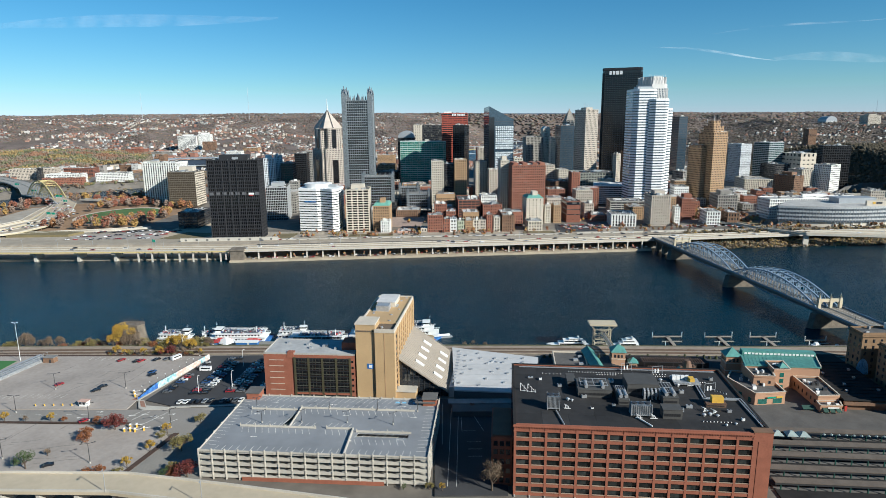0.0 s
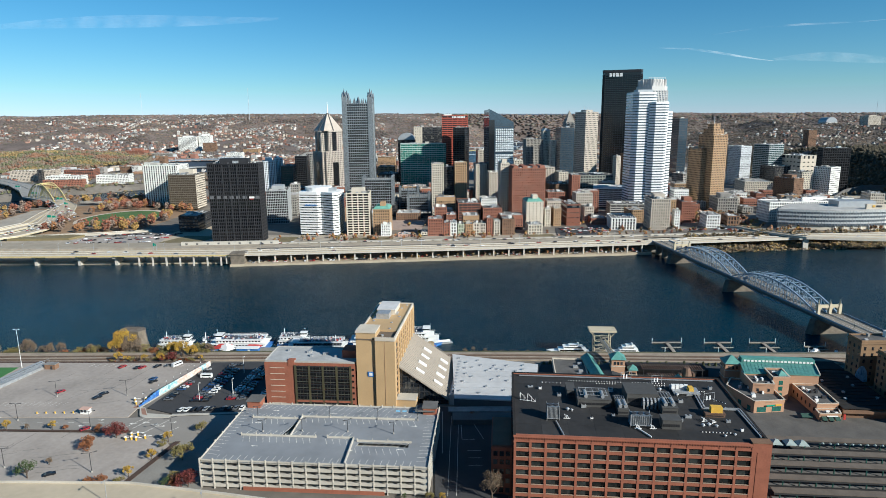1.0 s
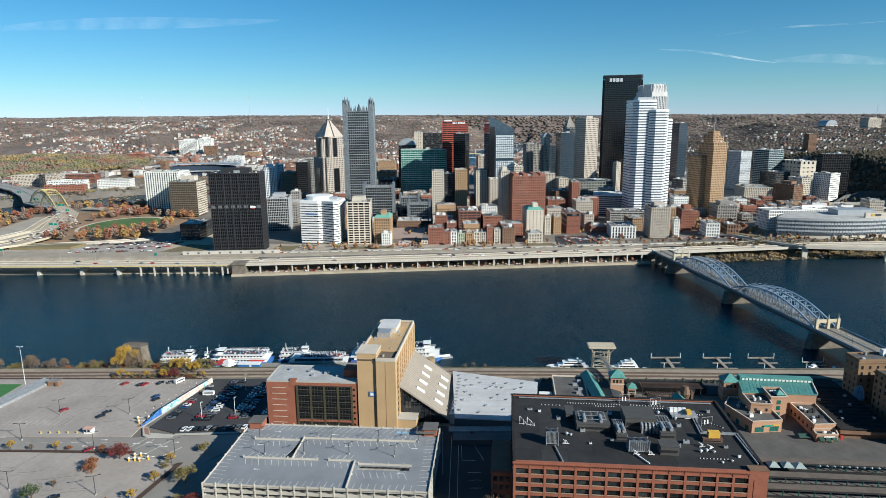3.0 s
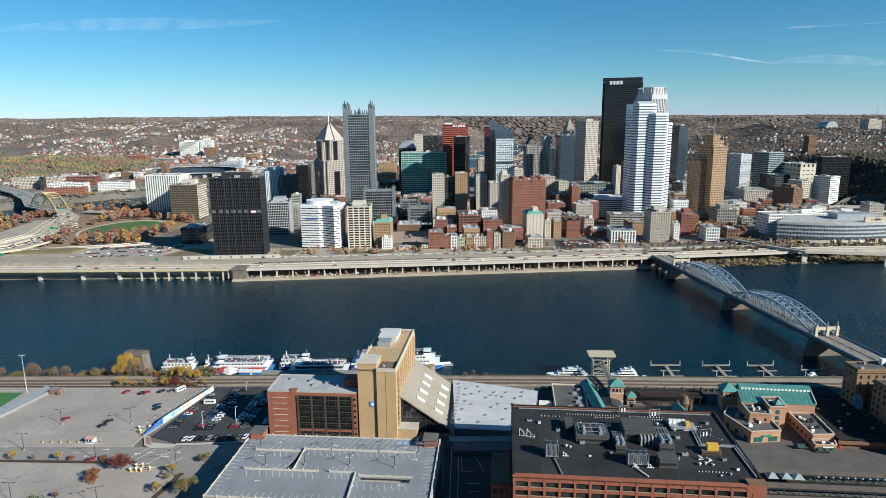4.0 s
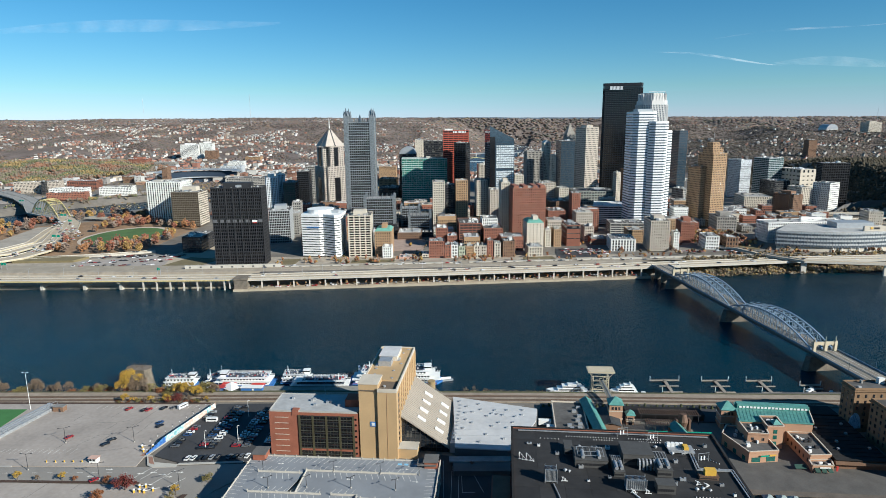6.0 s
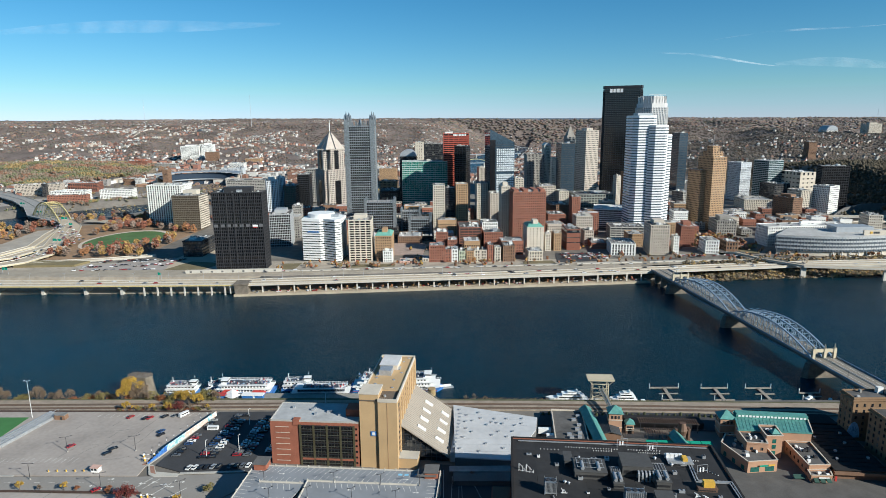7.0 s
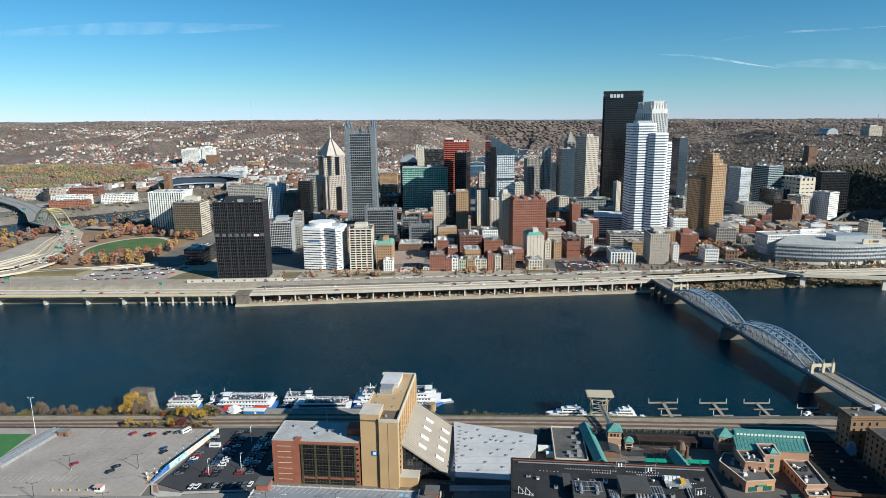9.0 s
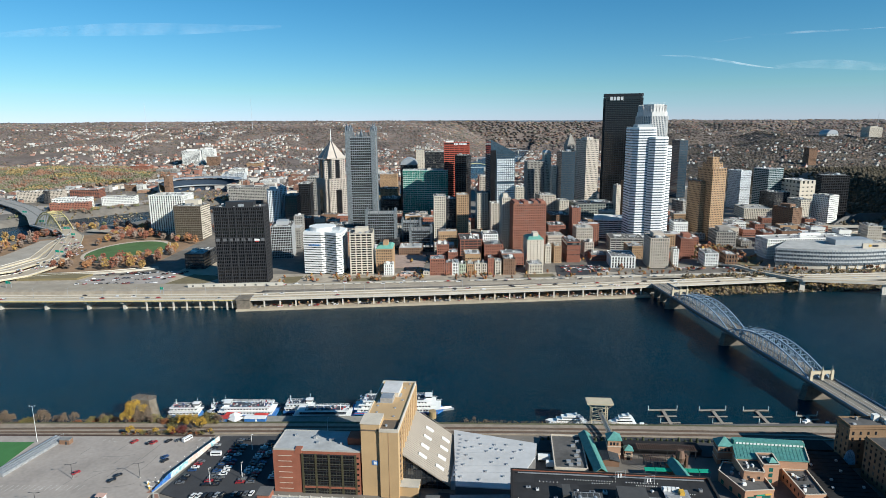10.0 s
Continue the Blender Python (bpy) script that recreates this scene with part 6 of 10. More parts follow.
for a in ((56, 262.5, 79, 260, 20), (84, 259.6, 98, 258.2, 12), (107, 250, 112, 249.6, 6), (97, 214.5, 107, 213.5, 9), (88, 257, 97, 256, 10), (68, 259, 76, 258.4, 8), (44, 261, 52, 260, 6), (112, 243, 116, 238, 6)):
    support_row(*a)
for x, y, a in ((47.5, 226.0, -5), (78.5, 217.0, -5), (73, 217.4, -5), (104, 246, 0), (100.5, 222.5, 10), (103.5, 221, 30)):
    r = thing("pipe_manifold", "white insulated pipe manifold beside rooftop plant", "pipes", x, y, ROOF_Z, a, group="pipe manifolds")
    bm = bmesh.new()
    for k in range(3):
        beam(bm, (k * 0.6, 0, 0.3), (k * 0.6, 0, 1.5 - 0.3 * k), 0.2)
        beam(bm, (k * 0.6, 0, 1.5 - 0.3 * k), (k * 0.6 - 0.2, 1.3, 1.5 - 0.3 * k), 0.2)
    beam(bm, (-0.6, 0, 0.35), (2.0, 0, 0.35), 0.22)
    part("pipework", bm, WHITE, r)
for x, y, w_, d_, h_ in ((57, 236, 2.0, 1.4, 1.2), (49, 247, 1.6, 1.6, 1.0), (67, 228, 1.2, 1.2, 0.8), (96, 226, 2.4, 1.2, 1.1), (92, 223, 1.4, 1.4, 1.3), (110, 222, 1.6, 1.0, 0.9), (112, 215, 1.0, 1.0, 1.0), (98, 239.5, 1.8, 1.4, 1.2), (99.5, 253, 2.4, 2.0, 1.4), (113, 233, 2.0, 1.2, 0.7), (66, 250, 2.4, 1.8, 1.5), (72, 251, 1.8, 1.8, 1.2), (38, 256, 2.2, 1.0, 0.6), (42, 254, 1.2, 1.2, 0.9), (58, 226, 1.0, 1.0, 0.5), (115.5, 252, 1.4, 1.4, 1.2)):
    r = thing("condensing_unit", "small grey condensing unit on the black roof", "condenser", x, y, ROOF_Z, dice.uniform(-8, 0), group="condensing units")
    part("casing", cbox(w_, d_, h_, 0.15), dice.choice((GALV, GREY_METAL, WHITE)), r)
    part("base", cbox(w_ + 0.3, d_ + 0.3, 0.15), DARK_METAL, r)
    part("fan", cone(bmesh.new(), min(w_, d_) * 0.4, min(w_, d_) * 0.4, h_ + 0.15, h_ + 0.25, 10), BLACK_STEEL, r)
ladder = thing("duct_walkway", "galvanised duct bends over the dark plant house", "duct", 84.5, 235.5, ROOF_Z, -5.6)
for k in range(5):
    bm = bmesh.new()
    for j in range(6):
        a0, a1 = math.pi * j / 6, math.pi * (j + 1) / 6
        beam(bm, (0, 1.5 * math.cos(a0), 2.4 + 1.3 * math.sin(a0)), (0, 1.5 * math.cos(a1), 2.4 + 1.3 * math.sin(a1)), 0.7)
    for sy in (-1.5, 1.5):
        beam(bm, (0, sy, 0), (0, sy, 2.5), 0.7)
    part("duct_bend", bm, GALV, ladder, "", shift(-3.2 + k * 1.5, 0, 0))


# ---- near bank: hotel with tan tower, brick wing and sloping atrium ----
def hotel():
    t = thing("hotel_tower", "tan brick slab hotel tower with brown roof", "building", -31.0, 326.0, 0, -6.2)
    part("wall", box(bmesh.new(), -9.6, 10.2, -21, 27, 5, 44.6), HOTEL_TAN, t)
    part("front_bay", box(bmesh.new(), 0.3, 10.2, -33.4, -21, 5, 43.4), HOTEL_TAN, t)
    part("side_bay", box(bmesh.new(), -9.6, 0.3, -32.4, -21, 5, 47.0), HOTEL_TAN, t)
    part("side_bay_cap", box(bmesh.new(), -9.9, 0.6, -32.7, -20.8, 47.0, 47.6), CREAM, t)
    part("roof", box(bmesh.new(), -9.0, 9.6, -32.8, 26.4, 43.5, 44.0), ROOF_TAN, t, "brown gravel roof")
    repeat("roof_fan", cone(bmesh.new(), 0.7, 0.7, 44, 44.9, 10), GALV, t, [shift(x, y, 0) for x, y in ((3, -28), (5, -18), (-5, -14), (4, -8), (6.5, 2), (-6, -6), (5, 18), (7, 24), (-7, 22))])
    repeat("roof_duct", cbox(1.4, 4.4, 1.1, 44), GALV, t, [shift(x, y, 0) for x, y in ((4.2, 8), (-6.4, -1))])
    cop = bmesh.new()
    box(cop, -9.8, 10.4, 26.5, 27.2, 44, 45.2)
    box(cop, 9.7, 10.4, -33.6, 26.5, 43.4, 45.2)
    box(cop, -9.8, -9.1, -21, 26.5, 44, 45.2)
    box(cop, 0.3, 9.7, -33.6, -32.9, 43.4, 45.2)
    part("coping", cop, CREAM, t)
    lift = part("lift_house", cbox(10, 15, 3.4, 44, -1.5, 13), CREAM, t, "cream lift house with pale roof")
    part("lift_roof", cbox(10.6, 15.6, 0.4, 47.4, -1.5, 13), ROOF_PALE, lift)
    part("vent_box", cbox(7, 7, 3.6, 44, -2, 1), GALV, t, "galvanised rooftop unit")
    wins, strips = [], []
    for j in range(9):
        y = -27.5 + j * 6.3
        wins.append(shift(10.12, y, 8))
        strips.append(shift(10.35, y + 3.15, 6))
    repeat("window_bay", cbox(0.35, 3.0, 33.5), GLASS_DK, t, wins, "tall dark window bay")
    repeat("pilaster", cbox(0.7, 2.2, 37.6), HOTEL_TAN, t, strips)
    sills = bmesh.new()
    for k in range(11):
        for m in wins:
            cbox(0.5, 3.0, 0.9, 10.6 + k * 3.05, 10.16, m.translation.y, sills)
    part("spandrels", sills, TAN, t)["kind"] = "stuff"
    part("emblem", box(bmesh.new(), -4, -0.8, -32.6, -32.4, 24, 26.6), BLUE, t, "blue and white hotel emblem")
    part("emblem_letter", box(bmesh.new(), -3.2, -1.6, -32.7, -32.6, 24.5, 26.1), WHITE, t)
    part("joint", box(bmesh.new(), 5.0, 5.25, -33.5, -33.38, 6, 43), TAN, t)
    h = thing("hotel_wing", "red brick hotel wing with dark glazed front bays", "building", -67.5, 307.5, 0, -4.6)
    w, d, top = 47.0, 21.0, 30.4
    part("wall", cbox(w, d, top - 5, 5), RED_BRICK, h)
    part("roof", cbox(w - 1, d - 1, 0.5, top), mat("hotel_roof", (0.40, 0.40, 0.395), 0.9, 0.2, 0.1, fine=0.4), h, "pale grey hotel roof")
    cop = bmesh.new()
    for x0, x1, y0, y1 in ((-w / 2, w / 2, -d / 2, -d / 2 + 0.5), (-w / 2, w / 2, d / 2 - 0.5, d / 2), (-w / 2, -w / 2 + 0.5, -d / 2, d / 2), (w / 2 - 0.5, w / 2, -d / 2, d / 2)):
        box(cop, x0, x1, y0, y1, top, top + 0.8)
    part("parapet", cop, CONCRETE, h)
    glass = cbox(3.4, 0.2, 2.5)
    poses = []
    for i in range(8):
        x = -5.6 + i * 3.55
        for k in range(7):
            poses.append(shift(x, -d / 2 - 0.12, 6.5 + k * 3.2))
    repeat("window", glass, GLASS_BLACK, h, poses)
    repeat("mullion", cbox(1.1, 0.5, 23), mat("bronze_mullion", (0.11, 0.10, 0.06), 0.5, metal=0.4), h, [shift(-7.4 + i * 7.1, -d / 2 - 0.2, 6) for i in range(5)])
    repeat("transom", cbox(28.4, 0.4, 0.5), BLACK_STEEL, h, [shift(6.8, -d / 2 - 0.16, 5.8 + k * 3.2) for k in range(8)])
    bars = bmesh.new()
    for i in range(17):
        cbox(0.10, 0.3, 23, 6, -7.2 + i * 1.775, -d / 2 - 0.12, bars)
    for k in range(7):
        cbox(28.4, 0.3, 0.35, 7.2 + k * 3.2, 6.8, -d / 2 - 0.12, bars)
    part("glazing_grid", bars, mat("olive_frame", (0.075, 0.075, 0.06), 0.5, 0.2, 0.5), h)["kind"] = "stuff"
    repeat("brick_spandrel", cbox(28.4, 0.5, 1.0), RED_BRICK, h, [shift(6.8, -d / 2 - 0.2, 9.2)])
    repeat("stone_band", cbox(7.5, 0.14, 0.28), CREAM, h, [shift(-17, -d / 2 - 0.06, 8 + k * 3.2) for k in range(7)])
    repeat("window", cbox(1.0, 0.16, 1.0), GLASS_BLACK, h, [shift(22.3, -d / 2 - 0.05, 7.5 + k * 3.2) for k in range(7)])
    part("roof_house", cbox(8, 8, 4.5, top, 19.5, 0), RED_BRICK, h)
    part("corner_house", cbox(3.4, 3, 3.2, top - 2, -9.5, -9.2), RED_BRICK, h)
    repeat("roof_vent", cbox(1.3, 1.3, 1.1, top + 0.5), GALV, h, [shift(x, y, 0) for x, y in ((-4, 2), (-3, 3.5), (5, 0), (6.5, 1), (12, -3), (-15, 4), (-1, -3))])
    low = thing("hotel_annex", "low tan terrace roof behind the garage", "building", -22, 298, 0, -6)
    part("wall", cbox(16, 9, 6, 5.5), HOTEL_TAN, low)
    part("roof", cbox(16.6, 9.6, 0.4, 11.5), PALE_CONC, low, "pale terrace paving")


hotel()


def sloping_atrium():
    r = thing("atrium_roof", "sloping grey-tan metal atrium roof with white skylights", "building", -20.5, 302, 0, -6.2)
    bm = bmesh.new()
    x0, x1, y0, y1, zh, zl = -4.5, 23.5, -2.5, 48.5, 28.5, 9.5
    hi = [(x0, y0, zh), (x0, y1, zh), (x1, y1, zl), (x1, y0, zl)]
    top = [bm.verts.new(p) for p in hi]
    bot = [bm.verts.new((x, y, z - 0.8)) for x, y, z in hi]
    bm.faces.new(top[::-1])
    bm.faces.new(bot)
    for i in range(4):
        bm.faces.new((top[i], top[(i + 1) % 4], bot[(i + 1) % 4], bot[i]))
    bmesh.ops.recalc_face_normals(bm, faces=bm.faces)
    metal = mat("tan_metal_roof", (0.34, 0.30, 0.25), 0.6, 0.12, 0.1)
    part("roof", bm, metal, r)
    ang = math.degrees(math.atan2(zh - zl, x1 - x0))
    slope = (zl - zh) / (x1 - x0)
    repeat("standing_seam", cbox(math.hypot(x1 - x0, zh - zl), 0.12, 0.22, 0), metal, r, [pose((x0 + x1) / 2, y0 + 0.6 + k * 1.85, (zh + zl) / 2, 0, ang, 0) for k in range(29)])
    repeat("skylight", cbox(5.2, 2.4, 0.6), WHITE, r, [pose(x, y, zh + slope * (x - x0), 0, ang, 0) for x in (7.0, 16.5) for y in (7, 17, 27, 37)], "white skylight box")
    part("gable_glass", prism(bmesh.new(), [(x0, 0), (x1 - 1, 0), (x1 - 1, 0.3), (x0, 0.3)], 5, 9), GLASS_DK, r)
    tri = bmesh.new()
    f = [tri.verts.new(p) for p in ((x0, y0 + 1.2, 9), (x1 - 1, y0 + 1.2, 9), (x0, y0 + 1.2, zh - 1))]
    b = [tri.verts.new(p) for p in ((x0, y0 + 1.6, 9), (x1 - 1, y0 + 1.6, 9), (x0, y0 + 1.6, zh - 1))]
    tri.faces.new(f)
    tri.faces.new(b[::-1])
    for i in range(3):
        tri.faces.new((f[i], b[i], b[(i + 1) % 3], f[(i + 1) % 3]))
    part("gable_glass", tri, GLASS_DK, r)
    bars = bmesh.new()
    for k in range(9):
        x = x0 + 1 + k * 2.8
        box(bars, x - 0.1, x + 0.1, y0 + 1.0, y0 + 1.2, 5, zh + slope * (x - x0) - 0.9)
    for z in (9, 13, 17, 21):
        box(bars, x0, min(x1 - 1, x0 + (z + 1 - zh) / slope), y0 + 1.0, y0 + 1.2, z, z + 0.2)
    part("glazing_bar", bars, DARK_METAL, r)
    gut = bmesh.new()
    box(gut, x1 - 0.2, x1 + 3.0, y0 + 2, y1 - 2, 5, 11.6)
    part("gutter_block", gut, ROOF_PALE, r)
    repeat("roof_fan", cbox(1.7, 1.7, 1.5, 11.6), GALV, r, [shift(x1 + 1.6, y0 + 6 + k * 4.2, 0, 12 * k) for k in range(10)])


sloping_atrium()


def white_roof_hall():
    r = thing("exhibit_hall", "low hall with wide white membrane roof", "building", 0, 0, 0)
    o = [(5, 292), (35, 288.6), (51, 320), (54, 335), (5, 352)]
    part("wall", prism(bmesh.new(), o, 5, 12.4), DARK_CONC, r)
    part("roof", prism(bmesh.new(), [(x * 0.995 + 0.1, y) for x, y in o], 12.4, 13), mat("white_membrane", (0.50, 0.50, 0.50), 0.85, 0.14, 0.08, fine=0.3), r, "white membrane roof with patches")
    part("lower_roof", box(bmesh.new(), 4, 34, 276, 288.3, 5, 9.2), DARK_CONC, r)
    part("front_canopy", box(bmesh.new(), 2, 34, 284, 289, 9.2, 9.7), ROOF_GREY, r)
    bm = cbox(1.1, 1.1, 0.7)
    repeat("roof_vent", bm, GALV, r, [shift(x, y, 13) for x, y in ((9, 345), (13, 338), (20, 341), (27, 329), (30, 328), (33, 327), (24, 326), (36, 333), (12, 322), (40, 325), (16, 331), (29, 333), (22, 305), (31, 300), (10, 312), (15, 318), (26, 314), (34, 312), (38, 318), (44, 327), (18, 297), (8, 300), (45, 333), (30, 318), (21, 334), (12, 330))])
    for k in range(7):
        part("membrane_seam", box(bmesh.new(), 5.5, 35 + (k > 3) * 12, 297 + k * 7, 297.12 + k * 7, 13.0, 13.05), GALV, r)
    part("sign_box", box(bmesh.new(), 34.5, 40, 292.5, 293, 10, 14), GREY_METAL, r)


white_roof_hall()


# ---- near bank: shops, pavilions and platforms ----
def hip_tower(x, y, w, z0, z1, rz, label, roof_h=5.0):
    r = thing("corner_pavilion", label, "pavilion", x, y, 0, rz)
    part("wall", cbox(w, w, z1 - z0, z0), mat("orange_stucco", (0.43, 0.26, 0.165), 0.88, 0.1, 0.12), r)
    for z in (z0 + 3.5, z1 - 4.2, z1 - 0.4):
        part("cornice", cbox(w + 0.5, w + 0.5, 0.4, z), CREAM, r)
    wn_ = cbox(1.1, 0.2, 1.8)
    repeat("window", wn_, GLASS_DK, r, [shift(dx, -w / 2 - 0.03, z1 - 3.2) for dx in (-w * 0.25, 0, w * 0.25)])
    repeat("window", cbox(0.2, 1.1, 1.8), GLASS_DK, r, [shift(-w / 2 - 0.03, dx, z1 - 3.2) for dx in (-w * 0.25, 0, w * 0.25)])
    part("doorway", cbox(w * 0.5, 0.3, 4, z0, 0, -w / 2 - 0.02), GLASS_BLACK, r)
    bm = bmesh.new()
    cone(bm, (w + 1.4) * 0.7071, 0.15, z1, z1 + roof_h, 4)
    bmesh.ops.rotate(bm, cent=(0, 0, 0), matrix=Matrix.Rotation(radians(45), 3, "Z"), verts=bm.verts)
    part("pyramid_roof", bm, TEAL_ROOF, r, "teal pyramid roof")
    return r


hip_tower(98.5, 333, 7.4, 5.5, 17.8, -6, "brick corner pavilion with teal pyramid roof", 3.6)
hip_tower(106.5, 330, 4.2, 5.5, 12, -6, "small brick pavilion with teal pyramid roof", 2.6)
hip_tower(160, 326.5, 8.0, 5.5, 17.5, -6, "brick corner pavilion with teal pyramid roof", 3.8)


def gabled_hall(x, y, w, d, z0, z1, ridge, rz, label, roofmat):
    r = thing("shop_hall", label, "building", x, y, 0, rz)
    part("wall", cbox(w, d, z1 - z0, z0), BROWN, r)
    bm = bmesh.new()
    pts = [(-w / 2 - 0.4, z1), (0, z1 + ridge), (w / 2 + 0.4, z1)]
    f = [bm.verts.new((px, -d / 2 - 0.4, pz)) for px, pz in pts] + [bm.verts.new((px, -d / 2 - 0.4, pz - 0.4)) for px, pz in pts[::-1]]
    b = [bm.verts.new((v.co.x, d / 2 + 0.4, v.co.z)) for v in f]
    for i in range(6):
        bm.faces.new((f[i], f[(i + 1) % 6], b[(i + 1) % 6], b[i]))
    bm.faces.new(f[::-1])
    bm.faces.new(b)
    bmesh.ops.recalc_face_normals(bm, faces=bm.faces)
    part("roof", bm, roofmat, r)
    repeat("roof_seam", cbox(0.1, d + 0.8, 0.12), roofmat, r, [shift(-w / 2 + k * w / 14, 0, z1 + ridge * (1 - abs(-1 + 2 * k / 14)) + 0.02) for k in range(15)])
    return r


gabled_hall(84.5, 326, 6.5, 42, 6, 12.5, 2.6, 0, "narrow glazed hall with bright teal gabled roof", TEAL_ROOF)
gabled_hall(128, 307, 6.5, 20, 6, 11.5, 2.6, 4, "short hall with bright teal gabled roof", TEAL_ROOF)
gabled_hall(94.5, 331, 11, 20, 6, 9.5, 1.6, -6, "low hall with dark slate gabled roof", mat("slate_roof", (0.06, 0.065, 0.07), 0.7, 0.2, 0.2))
flat_shop = thing("shop_block", "low shop block with dark flat roof and pale parapet", "building", 71.5, 329, 0, -6)
part("wall", cbox(18, 37, 5.6, 5), CONCRETE, flat_shop)
part("roof", cbox(17.2, 36.2, 0.3, 10.6), ROOF_DARK, flat_shop)
shop_par = bmesh.new()
for x0, x1, y0, y1 in ((-9.2, 9.2, -18.7, -18.1), (-9.2, 9.2, 18.1, 18.7), (-9.2, -8.6, -18.1, 18.1), (8.6, 9.2, -18.1, 18.1)):
    box(shop_par, x0, x1, y0, y1, 10.4, 11.7)
part("parapet", shop_par, CREAM, flat_shop)
repeat("roof_unit", cbox(2.4, 1.5, 1.3), GALV, flat_shop, [shift(x, y, 10.9, 4) for x, y in ((4.5, -14), (5, -9.5), (4, -5), (5.5, 0), (3, 6), (0, -15), (-1, -11.5), (6, 11))])
for x, y in ((57, 327), (60.5, 320)):
    tr = thing("service_trailer", "white box trailer parked behind the shops", "trailer", x, y, 6.5, -6)
    part("body", cbox(7, 2.6, 2.8, 0.9), WHITE, tr)
    repeat("wheel", cbox(0.9, 0.3, 0.9), BLACK_STEEL, tr, [shift(dx, dy, 0) for dx in (-2.2, 2.2) for dy in (-1.1, 1.1)])


def stucco_block(label, o, z0, z1, units, windows=(), roofmat=None):
    """A block on a free outline: stucco walls, parapet, sunk roof with gear, window bands on chosen sides."""
    r = thing("shop_building", label, "building", 0, 0, 0)
    m = mat("orange_stucco", (0.43, 0.26, 0.165), 0.88, 0.1, 0.12)
    part("wall", prism(bmesh.new(), o, z0, z1), m, r)
    n = len(o)
    for i in range(n):
        (ax, ay), (bx, by) = o[i], o[(i + 1) % n]
        par = bmesh.new()
        beam(par, (ax, ay, z1 + 0.5), (bx, by, z1 + 0.5), 0.5, 1.0)
        part("parapet", par, m, r)
        cap = bmesh.new()
        beam(cap, (ax, ay, z1 + 1.06), (bx, by, z1 + 1.06), 0.66, 0.12)
        part("coping", cap, CREAM, r)
    part("roof", prism(bmesh.new(), [(x, y) for x, y in o], z1 + 0.004, z1 + 0.16), roofmat or ROOF_DARK, r)
    for side, zs, wide, high, count, glass in windows:
        (ax, ay), (bx, by) = o[side], o[(side + 1) % n]
        ang = math.degrees(math.atan2(by - ay, bx - ax))
        for z in zs:
            repeat("window", cbox(wide, 0.2, high), glass, r, [shift(ax + (bx - ax) * (k + 0.5) / count, ay + (by - ay) * (k + 0.5) / count, z, ang) for k in range(count)])
    xs, ys = [p[0] for p in o], [p[1] for p in o]
    cx, cy = sum(xs) / n, sum(ys) / n
    for _ in range(units):
        k, t = dice.randrange(n), dice.uniform(0.1, 0.72)
        x, y = cx + (o[k][0] - cx) * t, cy + (o[k][1] - cy) * t
        part("roof_unit", cbox(dice.uniform(0.6, 2.0), dice.uniform(0.6, 1.8), dice.uniform(0.5, 1.5), z1 + 0.16, x, y), dice.choice((GALV, WHITE, DARK_METAL)), r)
    return r


SHOP_GLASS = glass_mat("shop_glass", (0.03, 0.12, 0.10), 0.15)
stucco_block("orange stucco shop building with a faceted front and flat roof", [(153.6, 285.6), (169.2, 286.9), (169.9, 297.6), (161, 312), (154.6, 314), (148.6, 305.2)], 6, 12, 16, ((0, (7.0,), 4.6, 2.6, 2, SHOP_GLASS), (5, (6.8,), 2.2, 2.4, 3, SHOP_GLASS)))
stucco_block("taller orange stucco block with a sunk roof terrace", [(158, 297), (168.1, 295.4), (172.5, 311.8), (159.4, 312.2)], 6, 16.5, 7, ((0, (13.2,), 1.2, 1.6, 2, GLASS_DK),))
stair_block = stucco_block("orange stucco stair block with square windows", [(169.5, 299.8), (178, 299.5), (180, 311), (171, 311.6)], 6, 18.5, 4, ((0, (8.5, 12.0, 15.2), 2.0, 2.2, 1, SHOP_GLASS), (1, (12.0, 15.2), 1.2, 1.6, 3, GLASS_DK)))
stucco_block("long orange brick shop building with a cluttered roof", [(182.4, 282.1), (193.2, 282.5), (196, 305), (183.6, 306)], 6, 12, 18, ((0, (8.2,), 1.6, 2.4, 4, GLASS_DK), (3, (8.4,), 1.1, 1.8, 6, GLASS_DK)))
stucco_block("low orange brick cafe building with dark awnings", [(180.8, 277), (191, 276.5), (193, 282), (182, 282)], 6, 9.5, 4, ((0, (6.8,), 1.9, 1.9, 4, GLASS_DK),))
bm = bmesh.new()
cone(bm, 3.4, 0.1, 0, 2.2, 4)
bmesh.ops.rotate(bm, cent=(0, 0, 0), matrix=Matrix.Rotation(radians(45), 3, "Z"), verts=bm.verts)
part("pyramid_roof", bm, TEAL_ROOF, stair_block, "small teal pyramid roof", shift(175.6, 303.4, 19.5, -3))
